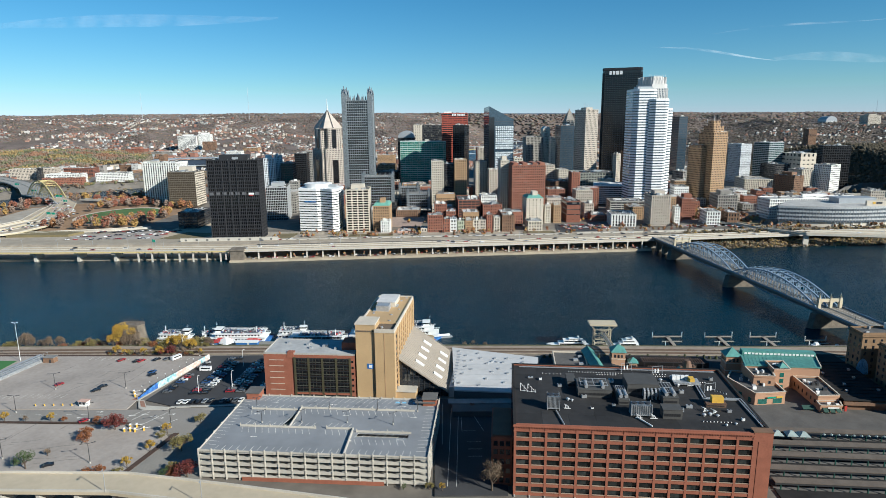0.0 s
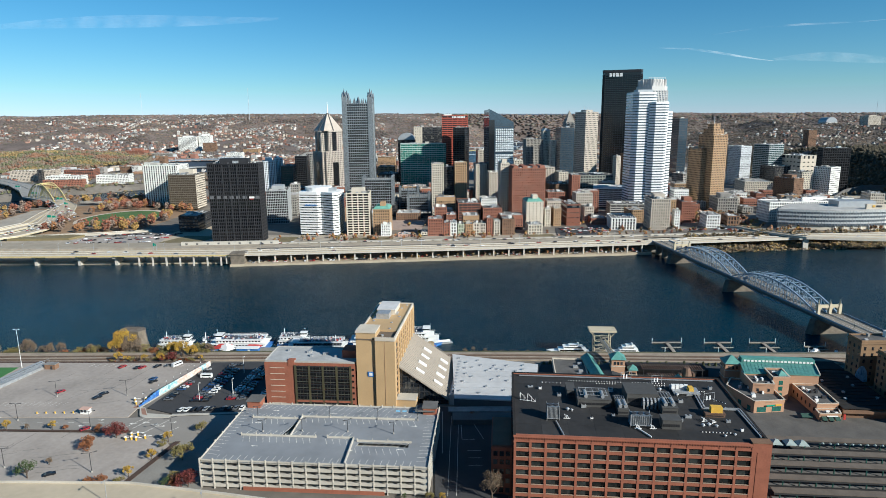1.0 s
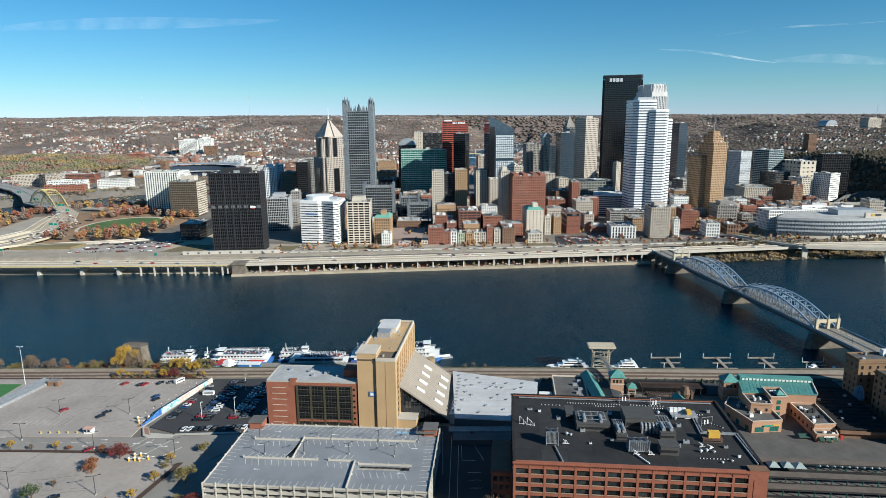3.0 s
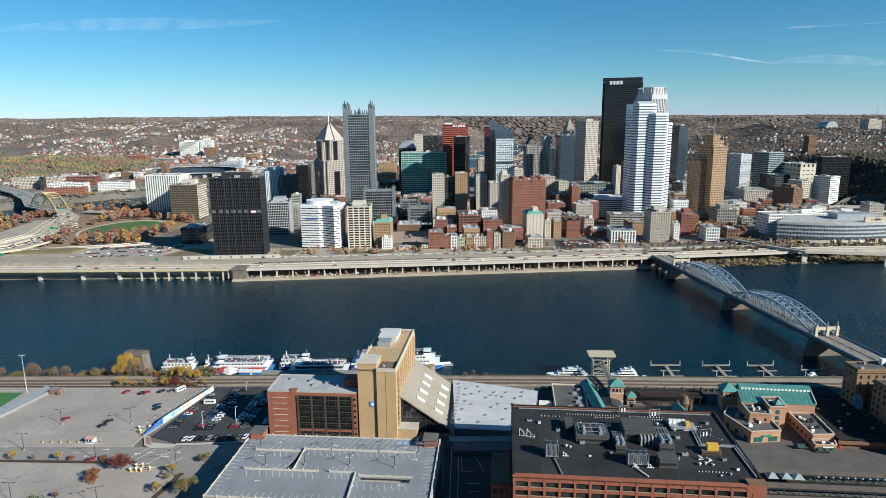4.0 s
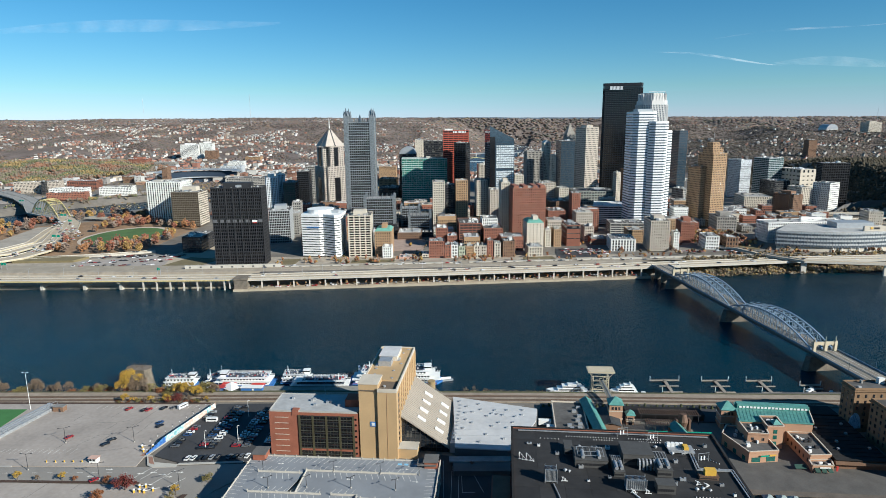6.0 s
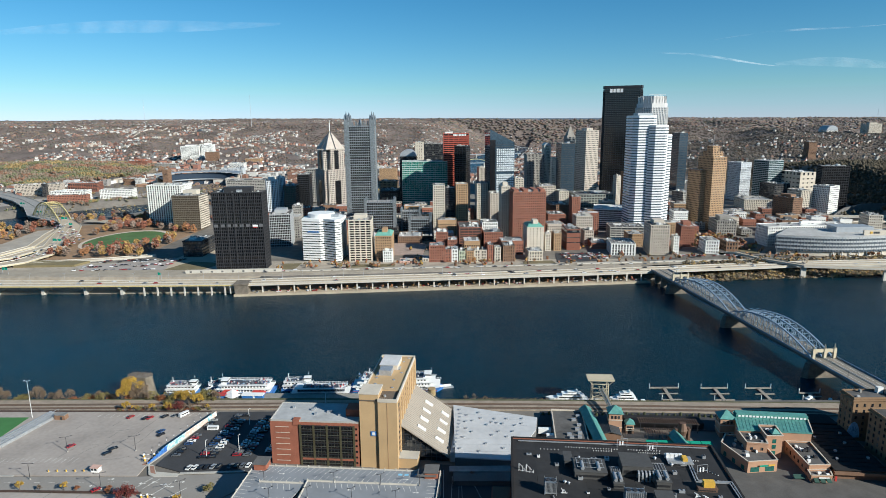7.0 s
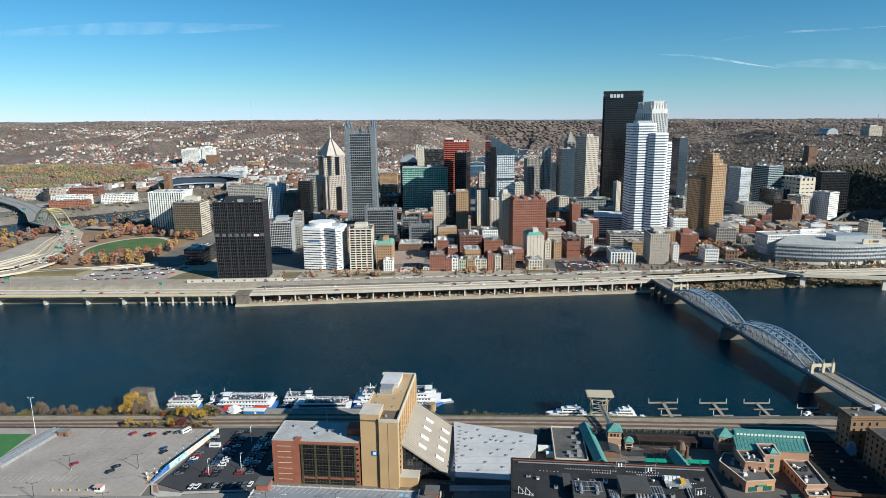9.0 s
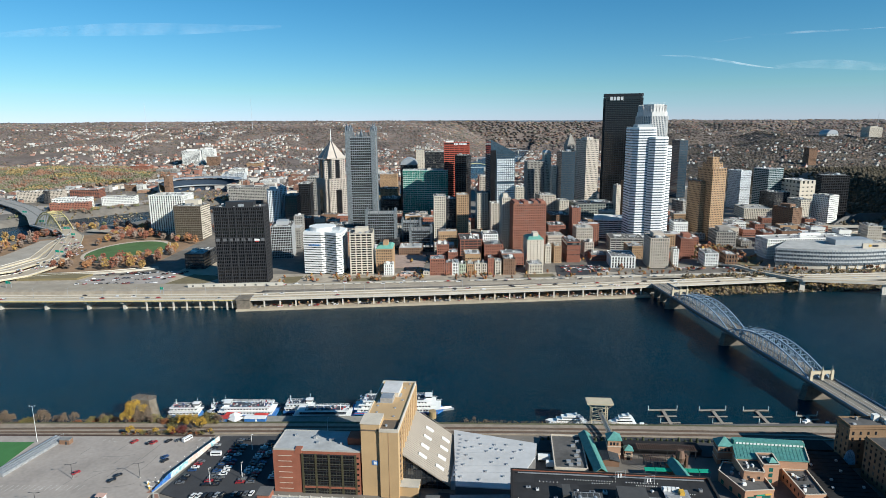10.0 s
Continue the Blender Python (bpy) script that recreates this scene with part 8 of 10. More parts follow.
for kind, x, y, z, s in (
    ("gold", -163, 367, 5.5, 0.68), ("gold", -169, 369, 5.5, 0.6), ("gold", -158, 368, 5.5, 0.5), ("olive", -176, 370, 5.0, 0.9), ("red", -167, 361, 6.4, 0.75), ("red", -172, 360, 6.4, 0.6),
    ("olive", -158, 371, 5.0, 0.8), ("bare", -150, 377, 4.0, 0.6), ("bare", -195, 378, 4.0, 0.6), ("gold", -211, 377, 4.6, 0.55), ("rust", -186, 376, 4.4, 0.9),
    ("olive", -128, 258, 6.5, 0.45), ("gold", -131, 233, 6.5, 0.3), ("gold", -127.5, 246, 6.5, 0.3), ("bare", -130, 250, 6.5, 0.3), ("gold", -127, 262, 6.5, 0.3),
    ("rust", -138.5, 226, 6.5, 0.9), ("rust", -144, 225, 6.5, 0.8), ("olive", -132, 227, 6.5, 0.5), ("red", -103.5, 226, 6.5, 0.95), ("rust", -108, 227, 6.5, 0.8),
    ("green", -113, 226, 6.5, 0.5), ("olive", -111, 230, 6.5, 0.55), ("gold", -188, 274.5, 6.7, 0.26), ("gold", -210, 274.5, 6.7, 0.28), ("rust", -182, 274.5, 6.7, 0.4),
    ("bare", -200, 274.5, 6.7, 0.25), ("rust", -165, 273.5, 6.7, 0.5), ("olive", -115.5, 272, 6.5, 0.6), ("olive", -40, 302, 6.5, 0.35), ("rust", -35.5, 302, 6.5, 0.5),
    ("bare", -170, 243, 6.5, 0.3), ("green", 9, 300, 6.5, 0.6), ("rust", 14, 283, 6.5, 0.6), ("olive", -152, 375, 4.6, 0.6), ("olive", -6, 216, 6.5, 0.4), ("gold", -1, 215, 6.5, 0.2), ("green", -16, 217, 6.0, 0.3),
):
    o = TREES[kind]
    copy_thing(o, shift(x, y, z, wood.uniform(0, 360)) @ Matrix.Scale(s, 4))
for k in range(110):
    x = -430 + k * 4.2 + wood.uniform(-3, 3)
    if -150 < x < 12:
        continue
    o = TREES[wood.choice(("bare", "bare", "bare", "olive", "rust", "olive"))]
    copy_thing(o, shift(x, 380.5 + wood.uniform(-3, 4), 2.4, wood.uniform(0, 360)) @ Matrix.Scale(wood.uniform(0.5, 1.0) * (1 if x < 0 else 0.5), 4))
for k in range(30):
    x = -206 + k * 2.0
    o = TREES[wood.choice(("olive", "olive", "gold", "rust", "bare"))]
    copy_thing(o, shift(x, 360.4 + wood.uniform(-0.8, 1.2), 6.5, wood.uniform(0, 360)) @ Matrix.Scale(wood.uniform(0.16, 0.4), 4))


def ball(r, fine=True):
    b = bmesh.new()
    bmesh.ops.create_icosphere(b, subdivisions=1, radius=r)
    v = np.array([x.co[:] for x in b.verts])
    f = np.array([[x.index for x in p.verts] for p in b.faces])
    b.free()
    if not fine:
        v = np.array([(1, 0, 0), (0, 1, 0), (-1, 0, 0), (0, -1, 0), (0, 0, 1), (0, 0, -0.8)], float) * r
        f = np.array([(0, 1, 4), (1, 2, 4), (2, 3, 4), (3, 0, 4), (1, 0, 5), (2, 1, 5), (3, 2, 5), (0, 3, 5)])
    return v, f


# feathery brush between the trees of the near bank
brush = bmesh.new()
for _ in range(15000):
    x = wood.uniform(-430, -140) if wood.random() < 0.72 else wood.uniform(12, 240)
    y = 381 + wood.uniform(-3.5, 4.5) - (0 if x < 0 else 0.06 * x)
    top = 6.5 * (0.35 + 0.65 * abs(noise.noise((x / 9.0, y / 9.0, 4.4)))) * (1.0 if x < 0 else 0.35)
    p = Vector((x, y, 2.6 + wood.random() ** 1.5 * top))
    s_ = wood.uniform(0.10, 0.26)
    q_ = Euler((wood.uniform(0, 6.3), wood.uniform(0, 6.3), 0)).to_matrix()
    brush.faces.new([brush.verts.new(p + q_ @ Vector(c)) for c in ((-s_, -s_, 0), (s_, -s_ * 0.6, 0.1), (0.2 * s_, s_ * 1.3, 0))])
solid("bank_brush", brush, mat("brush_leaves", (0.22, 0.17, 0.10), 0.9, 0.3, 0.3, island=0.3, tint=((0.26, 0.20, 0.12), (0.33, 0.22, 0.06), (0.18, 0.13, 0.09), (0.25, 0.12, 0.05), (0.16, 0.15, 0.07))), "tan and gold autumn brush along the bank", "brush", kind="stuff")


BALL, TUFT = ball(1.0), ball(1.15, False)
rng = np.random.default_rng(3)


def clumps(spots, jag=0.35, shape=BALL):
    """Uneven leafy masses at (x, y, z, width, height), each turned its own way."""
    V, F = shape
    q = np.array(spots, float)
    n, m = len(q), len(V)
    p = V[None] * (1 + rng.uniform(-jag, jag, (n, m, 1)))
    a = rng.uniform(0, 6.283, n)[:, None]
    x, y = p[..., 0] * np.cos(a) - p[..., 1] * np.sin(a), p[..., 0] * np.sin(a) + p[..., 1] * np.cos(a)
    out = np.stack((x * q[:, 3:4] + q[:, 0:1], y * q[:, 3:4] + q[:, 1:2], p[..., 2] * q[:, 4:5] + q[:, 2:3] + 0.6 * q[:, 4:5]), -1)
    faces = (F[None] + np.arange(n)[:, None, None] * m).reshape(-1, 3)
    return out.reshape(-1, 3).tolist(), faces.tolist()


# autumn browns; their mauve share stands in for distance haze
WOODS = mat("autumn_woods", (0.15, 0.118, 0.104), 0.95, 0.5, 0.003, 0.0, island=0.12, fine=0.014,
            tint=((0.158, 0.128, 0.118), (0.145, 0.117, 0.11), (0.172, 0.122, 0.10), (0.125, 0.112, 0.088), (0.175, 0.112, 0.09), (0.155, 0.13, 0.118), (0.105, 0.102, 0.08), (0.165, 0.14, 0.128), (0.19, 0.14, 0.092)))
PARK_WOODS = mat("park_trees", (0.28, 0.13, 0.06), 0.95, 0.3, 0.05, 0.0, island=0.3, fine=0.8,
                 tint=((0.30, 0.13, 0.055), (0.19, 0.12, 0.08), (0.30, 0.19, 0.05), (0.16, 0.125, 0.07), (0.23, 0.09, 0.055), (0.24, 0.18, 0.14), (0.27, 0.15, 0.07)))


def hill_woods():
    spots = []
    tries = 0
    while len(spots) < 105000 and tries < 320000:
        tries += 1
        y = 1600 * (4900 / 1600) ** rng.uniform(0, 1)
        x = rng.uniform(-0.8, 0.8) * y
        dens = noise.noise((x / 140.0, y / 220.0, 1.7))
        need = 0.25 if y < 2100 else 0.05 if y < 2600 else -0.30
        if dens < need - 0.35 and x < 700 and y < 3400:
            continue
        z = land(x, y)
        if z < 6:
            continue
        steep = abs(land(x, y + 30) - z) / 30
        if dens + 2.2 * steep < need and x < 700 and y < 3400:
            continue
        s = rng.uniform(1.6, 3.3) * (0.75 + y / 5200) * (1 + 1.1 * smooth(3200, 4300, y))
        spots.append((x, y, z - 0.6, s * 1.5, s * rng.uniform(0.42, 0.7)))
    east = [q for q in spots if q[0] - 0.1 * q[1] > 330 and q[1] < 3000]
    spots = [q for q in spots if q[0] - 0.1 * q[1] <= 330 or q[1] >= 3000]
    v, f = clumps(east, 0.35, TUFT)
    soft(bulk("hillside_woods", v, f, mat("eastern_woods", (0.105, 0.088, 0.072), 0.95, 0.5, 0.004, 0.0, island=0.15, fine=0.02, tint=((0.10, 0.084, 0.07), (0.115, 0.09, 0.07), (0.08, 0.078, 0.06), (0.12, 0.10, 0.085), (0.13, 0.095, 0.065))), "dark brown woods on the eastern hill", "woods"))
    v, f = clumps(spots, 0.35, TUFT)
    soft(bulk("hillside_woods", v, f, WOODS, "brown and rust autumn woods on the hills, tinted mauve for haze", "woods"))


hill_woods()


def park_trees():
    kinds = [[], [], [], []]
    for _ in range(950):
        x, y = rng.uniform(-800, -300), rng.uniform(740, 1130)
        # leave the oval lawn, the roads and the parking lot open
        if ((x + 478) / 64) ** 2 + ((y - 915) / 84) ** 2 < 1 or y < 790 and x > -560:
            continue
        ex = -575 - 0.15 * (y - 760)
        if abs(x - ex - 6) < 52 and y < 1060 or land(x, y) < 6 or x > -395:
            continue
        if noise.noise((x / 60.0, y / 60.0, 2.9)) < -0.2:
            continue
        r = rng.uniform(3.2, 5.8)
        into = kinds[rng.choice(4, p=(0.36, 0.16, 0.26, 0.22))]
        for k in range(58):
            p = rng.normal(0, 1, 3)
            p *= rng.uniform(0.55, 1.0) / np.linalg.norm(p)
            s = rng.uniform(0.7, 1.5)
            into.append((x + p[0] * r, y + p[1] * r, 13.4 + 1.25 * r + p[2] * 1.25 * r, s, s * 0.9))
    looks = (("rust_crowns", (0.23, 0.095, 0.06), "rust red"), ("gold_crowns", (0.33, 0.21, 0.07), "golden"), ("brown_crowns", (0.22, 0.165, 0.13), "grey brown"), ("orange_crowns", (0.29, 0.145, 0.065), "orange"))
    for (name, color, word), spots in zip(looks, kinds):
        v, f = clumps(spots, 0.45, TUFT)
        bulk("park_trees", v, f, mat(name, color, 0.95, 0.35, 0.08, 0.0, island=0.3, fine=0.8), word + " autumn trees in the point park", "trees")


park_trees()


def spur(x, y):
    """Below 1 on the wooded spur above the north shore."""
    return ((x + 1290) / 430) ** 2 + ((y - 1930) / 290) ** 2


def slope_woods():
    spots = []
    tries = 0
    while tries < 9000:
        tries += 1
        x, y = rng.uniform(-1300, 250), rng.uniform(980, 2300)
        g = river_gap(x, y)
        if not 124 < g < 160 or -640 < x < -300 and y < 1300:
            continue
        for k in range(7):
            s = rng.uniform(1.2, 2.6)
            spots.append((x + rng.normal(0, 2.2), y + rng.normal(0, 2.2), land(x, y) + rng.uniform(0, 5), s, s * 0.85))
    for _ in range(16000):
        x, y = rng.uniform(-1750, -880), rng.uniform(1600, 2330)
        if spur(x, y) > 1.0 + 0.5 * noise.noise((x / 90.0, y / 90.0, 6.1)) or abs(x) > 0.8 * y + 60:
            continue
        z = land(x, y)
        h = rng.uniform(6, 11)
        for k in range(3):
            s = rng.uniform(1.8, 3.4)
            spots.append((x + rng.normal(0, 2.2), y + rng.normal(0, 2.2), z + h * rng.uniform(0.2, 1), s, s * 0.95))
    stands = [[], [], [], []]
    for q in spots:
        u = noise.noise((q[0] / 70.0, q[1] / 70.0, 8.8)) + rng.normal(0, 0.10)
        stands[0 if u < -0.22 else 1 if u < 0.08 else 2 if u < 0.34 else 3].append(q)
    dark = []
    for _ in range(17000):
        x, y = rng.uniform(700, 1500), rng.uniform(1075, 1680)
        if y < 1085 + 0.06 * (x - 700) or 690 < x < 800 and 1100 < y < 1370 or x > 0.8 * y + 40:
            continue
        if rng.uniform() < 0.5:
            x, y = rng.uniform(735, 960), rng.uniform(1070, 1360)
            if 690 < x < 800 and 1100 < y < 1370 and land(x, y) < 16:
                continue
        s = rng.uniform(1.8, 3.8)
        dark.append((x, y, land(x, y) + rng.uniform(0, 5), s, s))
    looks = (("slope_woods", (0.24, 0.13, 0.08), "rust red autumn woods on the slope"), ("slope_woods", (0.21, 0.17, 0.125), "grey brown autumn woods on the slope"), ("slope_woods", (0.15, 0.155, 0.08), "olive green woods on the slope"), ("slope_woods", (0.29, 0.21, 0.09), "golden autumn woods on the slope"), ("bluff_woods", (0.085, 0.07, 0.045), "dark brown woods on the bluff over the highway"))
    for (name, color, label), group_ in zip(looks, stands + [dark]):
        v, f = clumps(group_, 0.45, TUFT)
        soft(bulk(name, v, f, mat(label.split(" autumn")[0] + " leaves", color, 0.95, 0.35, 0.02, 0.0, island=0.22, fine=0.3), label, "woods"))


slope_woods()


def bank_trees():
    spots = []
    for _ in range(1000):
        x = rng.uniform(285, 680)
        y = far_shore(x) + rng.uniform(1, 44)
        z = land(x, y)
        tall = 2.5 + 5.5 * abs(noise.noise((x / 18.0, y / 18.0, 2.0)))
        for k in range(16):
            s = rng.uniform(0.6, 1.5)
            spots.append((x + rng.normal(0, 1.9), y + rng.normal(0, 1.9), z + rng.uniform(0, tall), s, s * 0.9))
    v, f = clumps(spots, 0.5, TUFT)
    m = mat("bank_scrub", (0.12, 0.085, 0.05), 0.95, 0.3, 0.1, island=0.35, tint=((0.20, 0.16, 0.10), (0.15, 0.14, 0.085), (0.23, 0.155, 0.085), (0.29, 0.20, 0.075), (0.21, 0.17, 0.125)))
    bulk("bank_scrub", v, f, m, "brown scrub and small trees on the river bank", "scrub")
    spots = []
    for x0, x1, y0, y1, n in ((350, 420, 780, 900, 60), (-40, 90, 742, 900, 30), (1000, 1500, 1200, 1600, 1200), (-900, -700, 700, 1000, 300), (-1000, -480, 1300, 1700, 500)):
        for _ in range(n):
            x, y = rng.uniform(x0, x1), rng.uniform(y0, y1)
            s = rng.uniform(0.7, 1.5) * 1.6
            spots.append((x, y, max(0.4, land(x, y)), s, s * 0.8))
            if y > 500:
                spots.append((x + 2, y + 1, land(x, y) + 2.5, s, s * 0.8))
    v, f = clumps(spots, 0.5, TUFT)
    bulk("scrub", v, f, m, "low brown scrub along banks and slopes", "scrub")


bank_trees()


# ---- houses and blocks of the districts beyond ----
def small_houses():
    palette = ((0.62, 0.60, 0.56), (0.66, 0.64, 0.6), (0.50, 0.47, 0.42), (0.30, 0.15, 0.11), (0.40, 0.34, 0.27), (0.58, 0.56, 0.53), (0.26, 0.17, 0.13), (0.44, 0.39, 0.33), (0.25, 0.23, 0.21), (0.33, 0.2, 0.15))
    wall_m = mat("house_walls", (0.35, 0.18, 0.13), 0.9, 0.15, 0.1, island=0.2, tint=palette)
    roof_m = mat("house_roofs", (0.11, 0.10, 0.095), 0.95, 0.2, 0.1, island=0.3, tint=((0.17, 0.16, 0.15), (0.08, 0.075, 0.075), (0.24, 0.22, 0.20), (0.15, 0.10, 0.08)))
    wv, wf, rv, rf = [], [], [], []
    count = tries = 0
    # scattered houses, then rows of houses along the streets that follow the slopes
    plots = []
    while len(plots) < 6800 and tries < 60000:
        tries += 1
        y = 1480 * (4780 / 1480) ** rng.uniform(0, 1)
        x = rng.uniform(-0.8, 0.8) * y
        town = noise.noise((x / 330.0, y / 420.0, 9.2)) + 0.5 * noise.noise((x / 90.0, y / 110.0, 4.2))
        if town > (-0.7 if y < 2200 else -0.2 if y < 2350 else 0.18 if y < 3000 else 0.16):
            plots.append((x, y, 0.4 * math.floor(3 * noise.noise((x / 500, y / 500, 5))) + rng.normal(0, 0.06)))
    for _ in range(620):
        y = 1700 * (4700 / 1700) ** rng.uniform(0, 1)
        x = rng.uniform(-0.8, 0.8) * y
        if noise.noise((x / 420.0, y / 420.0, 2.2)) < -0.12:
            continue
        a = rng.normal(0, 0.35) if rng.uniform() < 0.75 else 1.57 + rng.normal(0, 0.3)
        for k in range(int(rng.uniform(5, 16))):
            for side in (-1, 1):
                if rng.uniform() < 0.8:
                    plots.append((x + 13 * k * math.cos(a) - side * 14 * math.sin(a), y + 13 * k * math.sin(a) + side * 14 * math.cos(a), a + rng.normal(0, 0.05)))
    for x, y, a in plots:
        if -250 < x < 900 and y < 1650 or x > 600 and y < 1500 or spur(x, y) < 1 or y < 1720 and x > -1000 and x < -560:
            continue
        if x > 550 and rng.uniform() < 0.8:
            continue
        z = land(x, y)
        if z < 8:
            continue
        count += 1
        w, d, h, g = rng.uniform(6, 11), rng.uniform(8, 14), rng.uniform(4.5, 8), rng.uniform(1.5, 3.5)
        if x > 550:
            w, d, h = w * 0.72, d * 0.72, h * 0.8
        if y < 2300 and x < 500 and rng.uniform() < 0.12:
            w, d, h, g = w * 2.6, d * 2.2, h * rng.uniform(1.2, 2.4), 0.3
        c, s = math.cos(a), math.sin(a)
        def p(u, v, q):
            return (x + u * c - v * s, y + u * s + v * c, z + q)
        k = len(wv)
        wv += [p(-w / 2, -d / 2, -3), p(w / 2, -d / 2, -3), p(w / 2, d / 2, -3), p(-w / 2, d / 2, -3), p(-w / 2, -d / 2, h), p(w / 2, -d / 2, h), p(w / 2, d / 2, h), p(-w / 2, d / 2, h), p(0, -d / 2, h + g), p(0, d / 2, h + g)]
        wf += [(k, k + 1, k + 5, k + 8, k + 4), (k + 1, k + 2, k + 6, k + 5), (k + 2, k + 3, k + 7, k + 9, k + 6), (k + 3, k, k + 4, k + 7)]
        k = len(rv)
        o = 0.4
        rv += [p(-w / 2 - o, -d / 2 - o, h - 0.1), p(0, -d / 2 - o, h + g + 0.12), p(w / 2 + o, -d / 2 - o, h - 0.1), p(-w / 2 - o, d / 2 + o, h - 0.1), p(0, d / 2 + o, h + g + 0.12), p(w / 2 + o, d / 2 + o, h - 0.1)]
        rf += [(k, k + 1, k + 4, k + 3), (k + 1, k + 2, k + 5, k + 4)]
    bulk("hillside_houses", wv, wf, wall_m, "small brick and frame houses on the hills", "houses")
    bulk("house_roofs", rv, rf, roof_m, "grey and brown pitched roofs of hillside houses", "roofs")


small_houses()


# ---- cars ----
PAINTS = {
    "white": mat("car_white", (0.72, 0.72, 0.71), 0.3, 0.05), "black": mat("car_black", (0.015, 0.016, 0.02), 0.25, 0.1),
    "grey": mat("car_grey", (0.16, 0.165, 0.175), 0.3, 0.1, metal=0.3), "silver": mat("car_silver", (0.45, 0.46, 0.47), 0.3, 0.08, metal=0.4),
    "red": mat("car_red", (0.28, 0.02, 0.025), 0.3, 0.1), "blue": mat("car_blue", (0.03, 0.07, 0.18), 0.3, 0.1),
}
TYRE = mat("tyre_rubber", (0.02, 0.02, 0.02), 0.9, 0.1)


def car(color, x, y, z, rz, van=False):
    kind = "minibus" if van else "car"
    r = thing(kind, f"parked {color} {'minibus' if van else 'saloon car'} on the asphalt", kind, x, y, z, rz, group="parked cars")
    L, W, H = (6.4, 2.1, 2.5) if van else (4.6, 1.85, 0.95)
    bm = bmesh.new()
    side = [(-L / 2, 0.35), (L / 2, 0.35), (L / 2, 0.7), (L / 2 - 0.15, H), (-L / 2 + 0.1, H), (-L / 2, 0.75)]
    a = [bm.verts.new((px, -W / 2, pz)) for px, pz in side]
    b = [bm.verts.new((px, W / 2, pz)) for px, pz in side]
    for i in range(6):
        bm.faces.new((a[i], b[i], b[(i + 1) % 6], a[(i + 1) % 6]))
    bm.faces.new(a)
    bm.faces.new(b[::-1])
    bmesh.ops.recalc_face_normals(bm, faces=bm.faces)
    body = part("body", bm, PAINTS[color], r)
    if van:
        part("window_band", cbox(5.2, 2.14, 0.7, 1.4, 0.2), GLASS_DK, r)
    else:
        bm = bmesh.new()
        lo = [(-1.7, -0.85), (1.05, -0.85), (1.05, 0.85), (-1.7, 0.85)]
        hi = [(-1.1, -0.68), (0.35, -0.68), (0.35, 0.68), (-1.1, 0.68)]
        a = [bm.verts.new((px, py, 0.94)) for px, py in lo]
        b = [bm.verts.new((px, py, 1.42)) for px, py in hi]
        for i in range(4):
            bm.faces.new((a[i], a[(i + 1) % 4], b[(i + 1) % 4], b[i]))
        bm.faces.new(b)
        part("glasshouse", bm, GLASS_DK, r)
        part("roof", cbox(1.5, 1.36, 0.05, 1.42, -0.38), PAINTS[color], r)
    bm = bmesh.new()
    cone(bm, 0.33, 0.33, -0.11, 0.11, 10)
    bmesh.ops.rotate(bm, cent=(0, 0, 0), matrix=Matrix.Rotation(radians(90), 3, "X"), verts=bm.verts)
    repeat("wheel", bm, TYRE, r, [shift(sx * L * 0.31, sy * (W / 2 - 0.1), 0.33) for sx in (-1, 1) for sy in (-1, 1)])
    return r


CARS = {}
lot = random.Random(21)


def park(color, x, y, z, rz):
    if color in CARS:
        copy_thing(CARS[color], shift(x, y, z, rz))
    else:
        CARS[color] = car(color, x, y, z, rz)


for color, x, y, rz in (("red", -209.4, 316.5, 55), ("black", -184, 313.5, 50), ("black", -185, 308.6, 50), ("red", -193, 351, 60), ("black", -183, 349.4, 60), ("red", -180.5, 349.8, 60), ("blue", -166, 332.7, 60), ("black", -164.4, 328.8, 60), ("black", -172, 351.5, 60), ("grey", -166, 352.5, 50), ("red", -172, 274, 50), ("black", -165, 235, 30)):
    park(color, x, y, 6.6, rz)
car("white", -161, 353, 6.6, 60, True)
car("white", -136.5, 335, 6.55, 0, True)
# the dark car park beside the hotel wing
for row, (x0, y0, x1, y1) in enumerate(((-139.5, 349, -146, 306), (-127, 352, -131, 304), (-122.5, 352, -126, 304), (-110, 346, -113, 306), (-105, 346, -107.5, 306), (-96.5, 346, -96.5, 310))):
    n = 15
    for i in range(n):
        t = i / (n - 1)
        if lot.random() < (0.12 if row else 0.25):
            continue
        x, y = x0 + (x1 - x0) * t, y0 + (y1 - y0) * t
        if row == 0 and abs(y - 335) < 3:
            continue
        park(lot.choice(("white", "black", "black", "grey", "silver", "blue", "red", "black", "white", "grey")), x, y, 6.55, 8 + lot.uniform(-3, 3) + 180 * lot.randint(0, 1))
for i in range(11):
    if i != 6:
        park(lot.choice(("white", "black", "grey", "black", "silver")), -134 + i * 3.05, 293.5 + 0.2 * i, 6.55, 78 + lot.uniform(-4, 4))
for x, y in ((-60, 222.3), (-40, 221), (-24, 219.6), (-12, 219), (-75, 223.4)):
    park(lot.choice(("white", "grey", "red")), x, y + 4, 5.6, 82)


